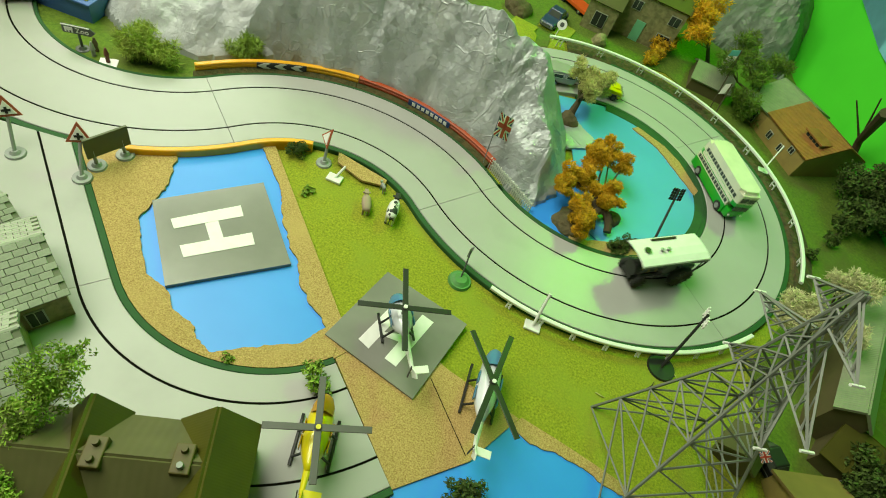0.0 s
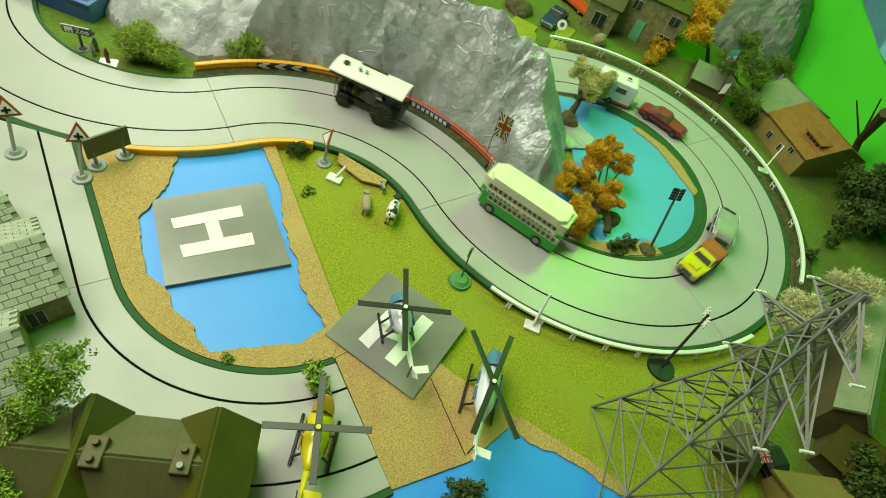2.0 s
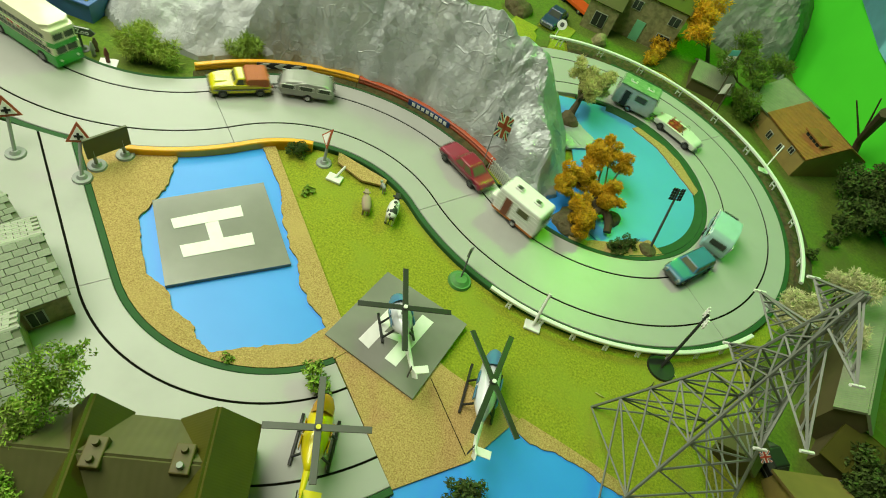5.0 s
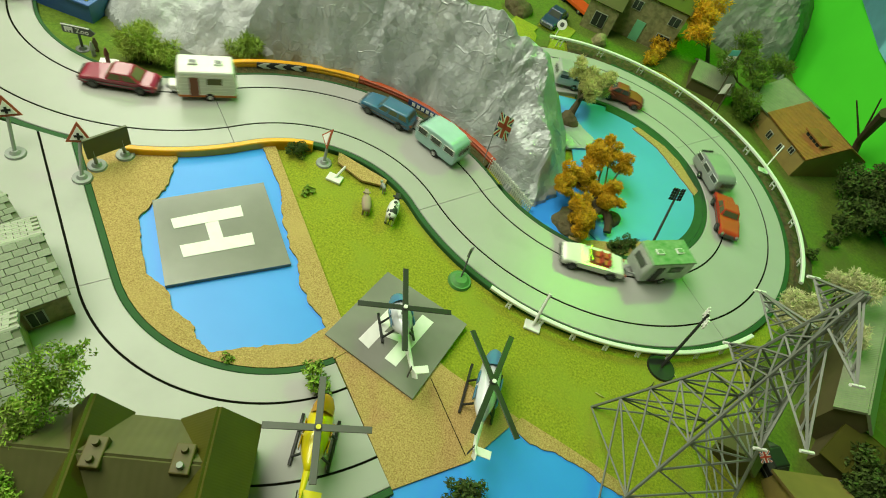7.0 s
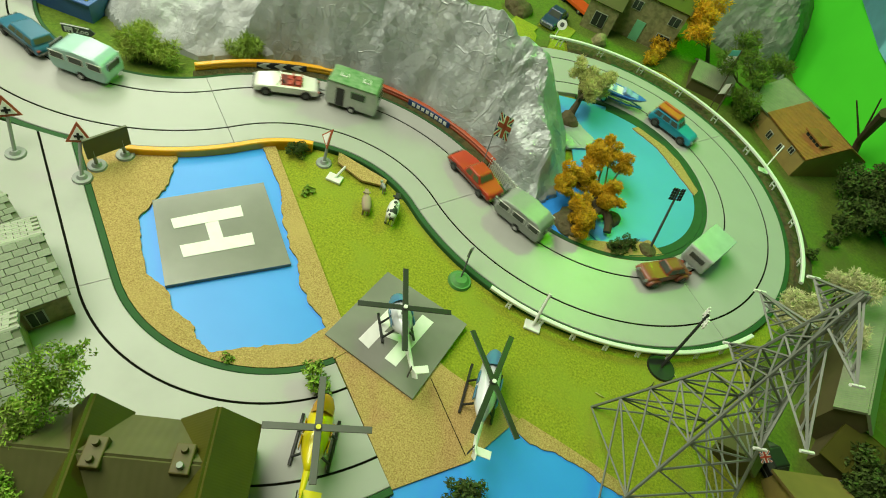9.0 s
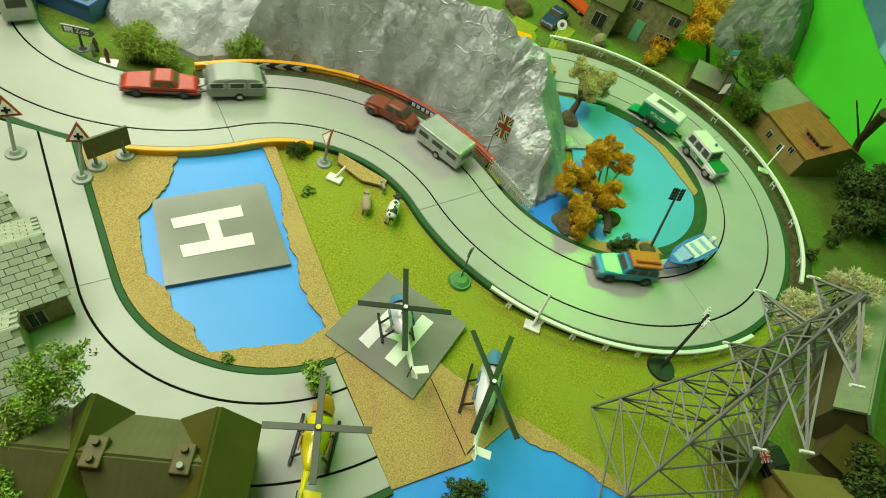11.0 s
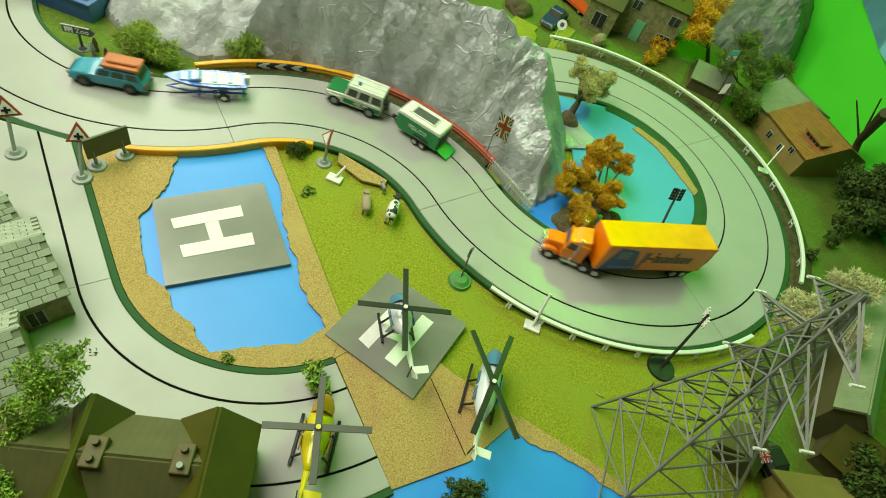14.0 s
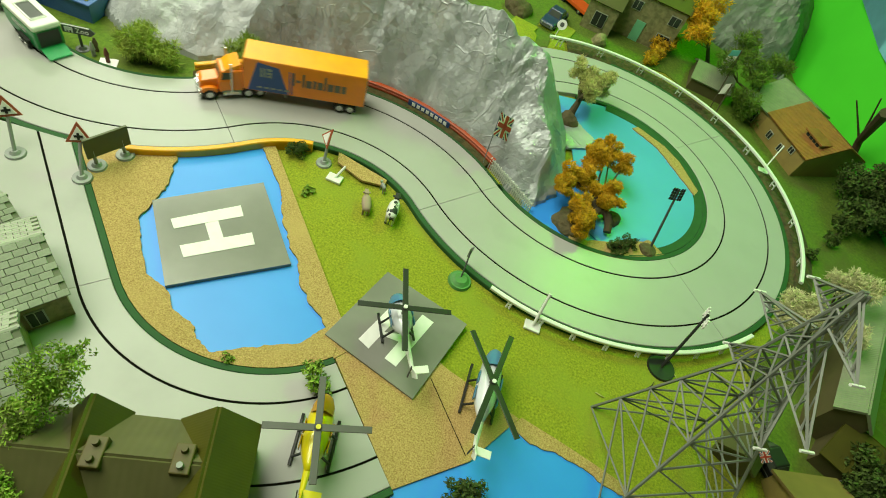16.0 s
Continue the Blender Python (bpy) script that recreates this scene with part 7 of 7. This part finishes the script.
# village behind the bend
fa, fb = Vector((0.0710, 0.9478)), Vector((0.2148, 0.9335))
fd = (fb - fa).normalized()
fm = (fa + fb) / 2 + Vector((-fd.y, fd.x)) * 0.055
LS = (fb - fa).length
gable_house("stone_house", "brown stone house with pale-framed windows and mint door", pose(fm.x, fm.y, -0.0045, 0, 0, math.degrees(math.atan2(fd.y, fd.x))), LS, 0.11, 0.075, 0.115, STONE, OLIVEROOF,
            wins=[(0, 0.88, 0.12, 0.024, 0.020), (0, 0.90, 0.62, 0.018, 0.016), (0, 0.16, 0.10, 0.024, 0.024), (0, 0.45, 0.62, 0.016, 0.016), (2, 0.5, 0.2, 0.02, 0.02)], door=(0, 0.58, 0.016, 0.034, MINTDOOR))
gable_house("stone_house", "small stone bay beside the brown house", pose(*(fa + fd * 0.02 - Vector((-fd.y, fd.x)) * 0.012), -0.0045, 0, 0, math.degrees(math.atan2(fd.y, fd.x))), 0.05, 0.045, 0.05, 0.07, STONE, OLIVEROOF, wins=[(0, 0.5, 0.2, 0.022, 0.024)])
gable_house("shed", "grey-roofed small brown shed under the tree", at((0.2884, 0.8866), -0.0045, heading((0.2579, 0.9332), (0.3173, 0.9268))), 0.06, 0.062, 0.020, 0.034, DARKWALL, GREYROOF)
house_from("brown_house", "tan house with an orange-brown roof and dormer", (0.4691, 0.7654), (0.4254, 0.8393), (0.4280, 0.7176), 0.094, 0.030, 0.054, TANWALL, BROWNROOF, z0=-0.0045,
           wins=[("E", 0.25, 0.25, 0.010, 0.012), ("E", 0.55, 0.25, 0.010, 0.012), ("E", 0.72, 0.60, 0.010, 0.010)])
house_from("grey_roofed_house", "dark house with a plain grey-green roof", (0.4299, 0.8469), (0.3968, 0.8877), (0.3916, 0.7914), 0.064, 0.028, 0.051, TANWALL, GREYROOF, z0=-0.0045, wins=[("E", 0.4, 0.1, 0.020, 0.020)])
do = thing("dormer", "orange-brown flat-roofed dormer with a row of small panes", "dormer", pose(*(0.4363, 0.7769), 0.040, 0, 0, heading((0.4254, 0.8393), (0.4691, 0.7654))))
part("cheeks", B((-0.016, -0.014, -0.014), (0.016, 0.012, 0.006), 0.0005), TANWALL, do)
part("roof", B((-0.019, -0.018, 0.006), (0.019, 0.014, 0.0085), 0.0006), BROWNROOF, do)
for k in range(4):
    part("pane", B((-0.014 + k * 0.0072, -0.0148, -0.003), (-0.0085 + k * 0.0072, -0.0136, 0.004)), GLAZE, do)

# near corner
house_from("long_barn", "long barn with a pale grey-green planked roof", (0.3973, 0.3182), (0.4607, 0.4875), (0.3787, 0.3203), 0.17, 0.046, 0.060, DARKWALL, GREYROOF, z0=-0.0045)
gable_house("brick_house", "dark brown house with two small roof windows", at((0.4527, 0.2962), -0.0045, heading((0.4038, 0.3318), (0.4547, 0.3052))), 0.11, 0.07, 0.022, 0.040, DARKWALL, OLIVEROOF, wins=[(0, 0.3, 0.3, 0.012, 0.010)])
gable_house("tan_house", "low house with a tan-brown roof", at((0.3755, 0.2306), -0.0045, 15), 0.06, 0.06, 0.020, 0.036, TANWALL, mat("tan_roof", (0.22, 0.15, 0.05), 0.7))
gable_house("shed", "dark brown shed under the lattice pylon", at((0.3114, 0.2655), -0.006, 60), 0.030, 0.030, 0.020, 0.030, DARKWALL, DARKWALL)
tx = saloon("taxi_car", "black model car carrying a small union flag", BLACK, L=0.045, W=0.022)
tx.matrix_world = at((0.3455, 0.2662), -0.006, -60)
union_flag("small union flag propped on the black car", pose(*(0.3112, 0.2557), 0.030, -50, 15, -60), 0.009, 0.008)

lettering("Zoo", ds, (0.0045, -0.0013, 0.0212), 0.0075, -1, WHITE)

# kiosk, parked car, crates and flags
kd = heading((-0.4617, 0.4577), (-0.4639, 0.4977))
ki = thing("kiosk", "blue box kiosk with yellow panels beside the mountain", "kiosk", at((-0.4617, 0.4577), -0.006, kd))
KB, KY = mat("kiosk_blue", (0.06, 0.14, 0.42), 0.45), mat("kiosk_yellow", (0.62, 0.50, 0.03), 0.5)
part("body", B((0, 0, 0), (0.040, 0.090, 0.022), 0.001), KB, ki)
part("roof", B((-0.002, -0.002, 0.022), (0.042, 0.092, 0.025), 0.0008), KB, ki)
for k in range(5):
    part("panel", B((0.004 + k * 0.007, 0.004, 0.0248), (0.0095 + k * 0.007, 0.086, 0.0262), 0.0003), KY, ki, "yellow panel")
pc = saloon("parked_car", "dark blue parked car facing the road", mat("dark_blue_paint", (0.03, 0.055, 0.12), 0.3, coat=0.4), zr=0.023)
pc.matrix_world = at((0.0203, 0.8855), -0.0045, heading((0.0267, 0.9166), (0.0092, 0.8513)))
tr = thing("flat_trailer", "orange-red flat trailer behind the parked car", "trailer", at((0.0448, 0.9689), -0.0045, heading((0.0240, 0.9797), (0.0655, 0.9495))))
part("bed", B((-0.035, -0.013, 0.006), (0.035, 0.013, 0.013), 0.0012), mat("orange_red", (0.60, 0.10, 0.015), 0.4), tr)
for x in (-0.02, 0.02):
    for sy in (1, -1):
        wheel(tr, x, sy * 0.011, 0.0045, 0.003)
rock("dark brown boulder beside the mountain", (-0.0395, 0.8778), -0.006, 0.022, 12, squash=0.8)
rock("flat yellow-green stone on the lawn", (-0.0182, 0.8139), -0.006, 0.022, 14, GRASS, 0.2)
rock("grey stone beside the stone house", (0.1020, 0.8834), -0.0045, 0.012, 15, STONE, 1.2)
rd = thing("round_sign", "round white sign on a thin post beside the road", "road sign", at((0.0298, 0.8340), -0.0045))
part("post", T((0, 0, 0), (0.004, 0, 0.028), 0.0008, n=6), WHITE, rd)
part("disc", T((0.004, -0.001, 0.028), (0.004, -0.003, 0.029), 0.0075, n=18), WHITE, rd, "round white disc")
part("mark", T((0.004, -0.003, 0.029), (0.004, -0.0034, 0.0292), 0.0035, n=8), DKGREY, rd, "dark mark")
TEAL = mat("flag_teal", (0.10, 0.34, 0.28), 0.7)
for label, base, top, w, h, zt in (("white and teal flag on a tall pole", (0.2955, 0.8241), (0.2873, 0.8461), 0.011, 0.034, 0.085), ("small pale pink flag on a thin pole", (0.2989, 0.7950), (0.2958, 0.8158), 0.006, 0.018, 0.05)):
    fl = thing("flag", label, "flag", at(base, -0.0045))
    d = Vector((top[0] - base[0], top[1] - base[1], zt + 0.0045))
    part("pole", T((0, 0, 0), d, 0.0009, n=6), BARK, fl)
    q = [d - Vector((0, 0, h)), d + Vector((-w, 0.003, -h - 0.006)), d + Vector((-w, 0.003, -0.006)), d]
    part("cloth", panel(bmesh.new(), q, 0, 1, 0, 0.72, 0.0005), UK_W, fl, "pale flag cloth")
    part("cloth", panel(bmesh.new(), q, 0, 1, 0.72, 1, 0.0005), TEAL if w > 0.008 else UK_W, fl, "teal flag edge")


# loose twigs on the grass
for k, (a, b, c) in enumerate((((0.1778, 0.2695), (0.1835, 0.2680), (0.1879, 0.2682)), ((0.2270, 0.2952), (0.2313, 0.2996), (0.2338, 0.3057)), ((0.2517, 0.3246), (0.2548, 0.3215), (0.2566, 0.3192)))):
    tw = bmesh.new()
    tube(tw, (a[0], a[1], -0.0052), (b[0], b[1], -0.0046), 0.0006, n=5)
    tube(tw, (b[0], b[1], -0.0046), (c[0], c[1], -0.0052), 0.0006, 0.0003, n=5)
    tagged(part("twig", tw, BARK if k == 1 else STRAW), "small broken twig lying on the grass", "twig")
# ---- the convoy: thing, length, time and road position of the front twice, gap behind that front ----
MAROON = mat("maroon_paint", (0.27, 0.012, 0.045), 0.30, coat=0.4)
AMBERGLASS = glass_mat("pale_olive_glazing", (0.13, 0.13, 0.06), 0.5)
OLIVEGLASS = glass_mat("olive_glazing", (0.11, 0.12, 0.06), 0.45)
BLUEP = mat("blue_paint", (0.045, 0.17, 0.29), 0.28, coat=0.5)
REDP = mat("red_paint", (0.45, 0.035, 0.012), 0.45, coat=0.1)
MINT = mat("mint_paint", (0.40, 0.60, 0.57), 0.35, coat=0.3)
SILVER = mat("silver_paint", (0.33, 0.34, 0.32), 0.45, 0.15)
BRIGHT = mat("bright_metal_roof", (0.55, 0.56, 0.55), 0.32, 0.4, colour2=(0.40, 0.41, 0.40), scale=60)
SILGRN = mat("worn_silver", (0.55, 0.57, 0.54), 0.4, 0.3, colour2=(0.42, 0.44, 0.41), scale=150)
LEAFGR = mat("leaf_green_paint", (0.07, 0.22, 0.05), 0.55, colour2=(0.26, 0.36, 0.22), scale=180)
BROWN = mat("brown_door", (0.20, 0.06, 0.025), 0.5)
ORSTR = mat("orange_stripe", (0.55, 0.17, 0.03), 0.4)


def convoy_row(t0, s0, t1, s1, *members, fixes=(), hitch=None, axle=0.002):
    CONVOY.append((t0, s0, t1, s1, members, fixes, hitch, axle))


CONVOY = []
convoy_row(0, 0.672, 3.5, 1.366, (steam_wagon(), 0.095, 0), fixes=((0, 0), (1, 0.008), (2.5, 0), (16, 0)))
convoy_row(1.3, 0.711, 3.5, 1.134, (bus(), 0.104, 0), fixes=((0, 0.0), (1.0, 0.004), (1.5, -0.001), (2.5, -0.003), (3.5, -0.004), (16, -0.006)))
convoy_row(1.5, 0.45, 3.5, 0.915, (pickup(), 0.064, 0), (caravan("camping_trailer", "rounded dark silver-grey camping trailer", mat("dull_silver", (0.38, 0.37, 0.35), 0.42, 0.2), L=0.060, W=0.026, H=0.024, curved=True, windows=3, bar=0.008, bev=0.004), 0.064, 0.072), fixes=((0, 0.012), (0.5, 0.010), (1.5, 0.001), (2.5, 0.002), (4, -0.002), (16, -0.002)))
convoy_row(3.4, 0.568, 7, 1.332, (saloon("saloon_car", "maroon saloon car with a bright side strip", MAROON, L=0.072, cabx=(0.012, 0.005, -0.012, -0.024), glass=AMBERGLASS), 0.072, 0),
           (caravan("caravan", "white ribbed caravan with a brown door and roof vents", WHITE, L=0.056, H=0.036, stripe=ORSTR, door=BROWN, vents=2, windows=1, ribs=6, glass=AMBERGLASS, locker=True), 0.060, 0.089), fixes=((2.5, 0), (4, 0.006), (7, -0.006), (16, -0.010)))
convoy_row(3.4, 0.222, 7.2, 1.067, (saloon("estate_car", "blue estate car with a long roof", BLUEP, zh=0.0135, zd=0.0135, cabx=(0.012, 0.006, -0.026, -0.030), cols=3, glass=OLIVEGLASS), 0.066, 0),
           (caravan("caravan", "pale mint-green caravan with a rounded roof", MINT, L=0.058, H=0.031, curved=True, windows=3, roofpaint=None, bar=0.010), 0.060, 0.078), fixes=((0, 0.004), (3, 0.004), (3.5, -0.004), (4.2, -0.012), (5.2, -0.010), (6.3, -0.002), (8, 0.003), (8.5, -0.001), (9.2, -0.012), (10, -0.018), (16, -0.018)))
convoy_row(7.2, 0.789, 9, 1.135, (convertible(), 0.067, 0),
           (caravan("caravan", "worn silver caravan with a green roof", SILGRN, L=0.058, H=0.036, roofpaint=LEAFGR, door=BLACK, vents=2, vent_mat=LEAFGR, windows=1), 0.062, 0.079), fixes=((0, 0.002), (16, 0.002)))
convoy_row(7.2, 0.497, 9, 0.931, (saloon("saloon_car", "bright red saloon car with a flat bonnet", REDP, L=0.073, glass=OLIVEGLASS), 0.073, 0),
           (caravan("caravan", "silver-grey caravan with rounded ends", SILVER, L=0.060, H=0.028, curved=True, windows=3, bar=0.008), 0.062, 0.079), fixes=((6, 0.003), (7.5, 0.004), (8.2, 0.002), (8.5, -0.004), (9, -0.011), (10.0, -0.034), (11.5, -0.075), (12, -0.072), (16, -0.072)))
convoy_row(7.2, 0.2, 12.3, 1.274, (beetle(), 0.064, 0),
           (caravan("caravan", "long silver caravan with a row of windows", SILGRN, L=0.062, H=0.0265, windows=3, roofpaint=BRIGHT, bar=0.008, ribs=6), 0.064, 0.074), fixes=((6.8, -0.014), (7.5, 0), (8, 0.012), (8.5, 0.018), (9, 0.019), (9.3, 0.020), (11, 0.002), (12, 0.004), (12.5, 0.011), (16, 0.011)))
convoy_row(9, 0.25, 12.5, 1.022, (land_rover(), 0.069, 0), (boat_trailer(), 0.086, 0.088), fixes=((0, 0), (9, -0.004), (11.5, -0.022), (12.5, -0.002), (13.5, 0.010), (14.5, 0.008), (16, 0.010)))
convoy_row(12.5, 0.727, 14.5, 1.162, (police_jeep(), 0.068, 0), (horse_trailer(), 0.066, 0.090), fixes=((11.5, 0), (12, 0.012), (12.5, 0.018), (13.5, 0.010), (14.5, 0), (15, -0.005), (15.5, -0.005), (16, -0.002)))
convoy_row(12.5, 0.375, 16, 1.196, (truck_tractor(), 0.060, 0), (truck_trailer(), 0.129, 0.050), hitch=0.022, axle=0.006)

# ---- every car's pin runs in the inner slot; its rear wheels and its trailer follow, cutting the bends ----
PIN_U = np.arange(-0.6, SLOT_LOOP + 0.02, 0.004)
PIN_XY = np.array([on_road(np.interp(u % SLOT_LOOP, SLOT_LEN, LINE[:, 0]), -LANE)[0][:] for u in PIN_U])


def to_slot(s):
    return np.interp(s % LOOP, LINE[:, 0], SLOT_LEN)


def towed(points, reach):
    """Unit vectors from a wheel axle, dragged at a fixed reach, to the points that pull it."""
    q = points[0] - (points[1] - points[0]) / np.hypot(*(points[1] - points[0])) * reach
    out = []
    for p in points:
        d = (p - q) / np.hypot(*(p - q))
        q = p - d * reach
        out.append(d)
    return np.array(out)


def drive(t0, s0, t1, s1, members, fixes, hitch, axle):
    """At an even speed along the slot, but for small gains and losses (time, metres)."""
    a, b = to_slot(s0), to_slot(s1)
    v = (b - a) / (t1 - t0)
    car, length = members[0][:2]
    d = towed(PIN_XY, 0.52 * length)
    mid = PIN_XY - d * 0.32 * length
    ways = [(car, mid, d)]
    for ob, size, lag in members[1:]:
        back = length / 2 + 0.002 if hitch is None else hitch
        span = lag + size / 2 - length / 2 - back
        pull = mid - d * back
        e = towed(pull, span + axle)
        ways.append((ob, pull - e * span, e))
    for ob, c, h in ways:
        rows = []
        for k in range(161):
            u = a + v * (k * 0.1 - t0) - 0.18 * length
            if fixes:
                u += np.interp(k * 0.1, [f[0] for f in fixes], [f[1] for f in fixes])
            x, y, hx, hy = (np.interp(u % SLOT_LOOP, PIN_U, w) for w in (c[:, 0], c[:, 1], h[:, 0], h[:, 1]))
            rows.append((k * 0.1, pose(float(x), float(y), 0.0, 0, 0, math.degrees(math.atan2(hy, hx)))))
        walk(ob, rows)


def motions():
    for row in CONVOY:
        drive(*row)


motions()
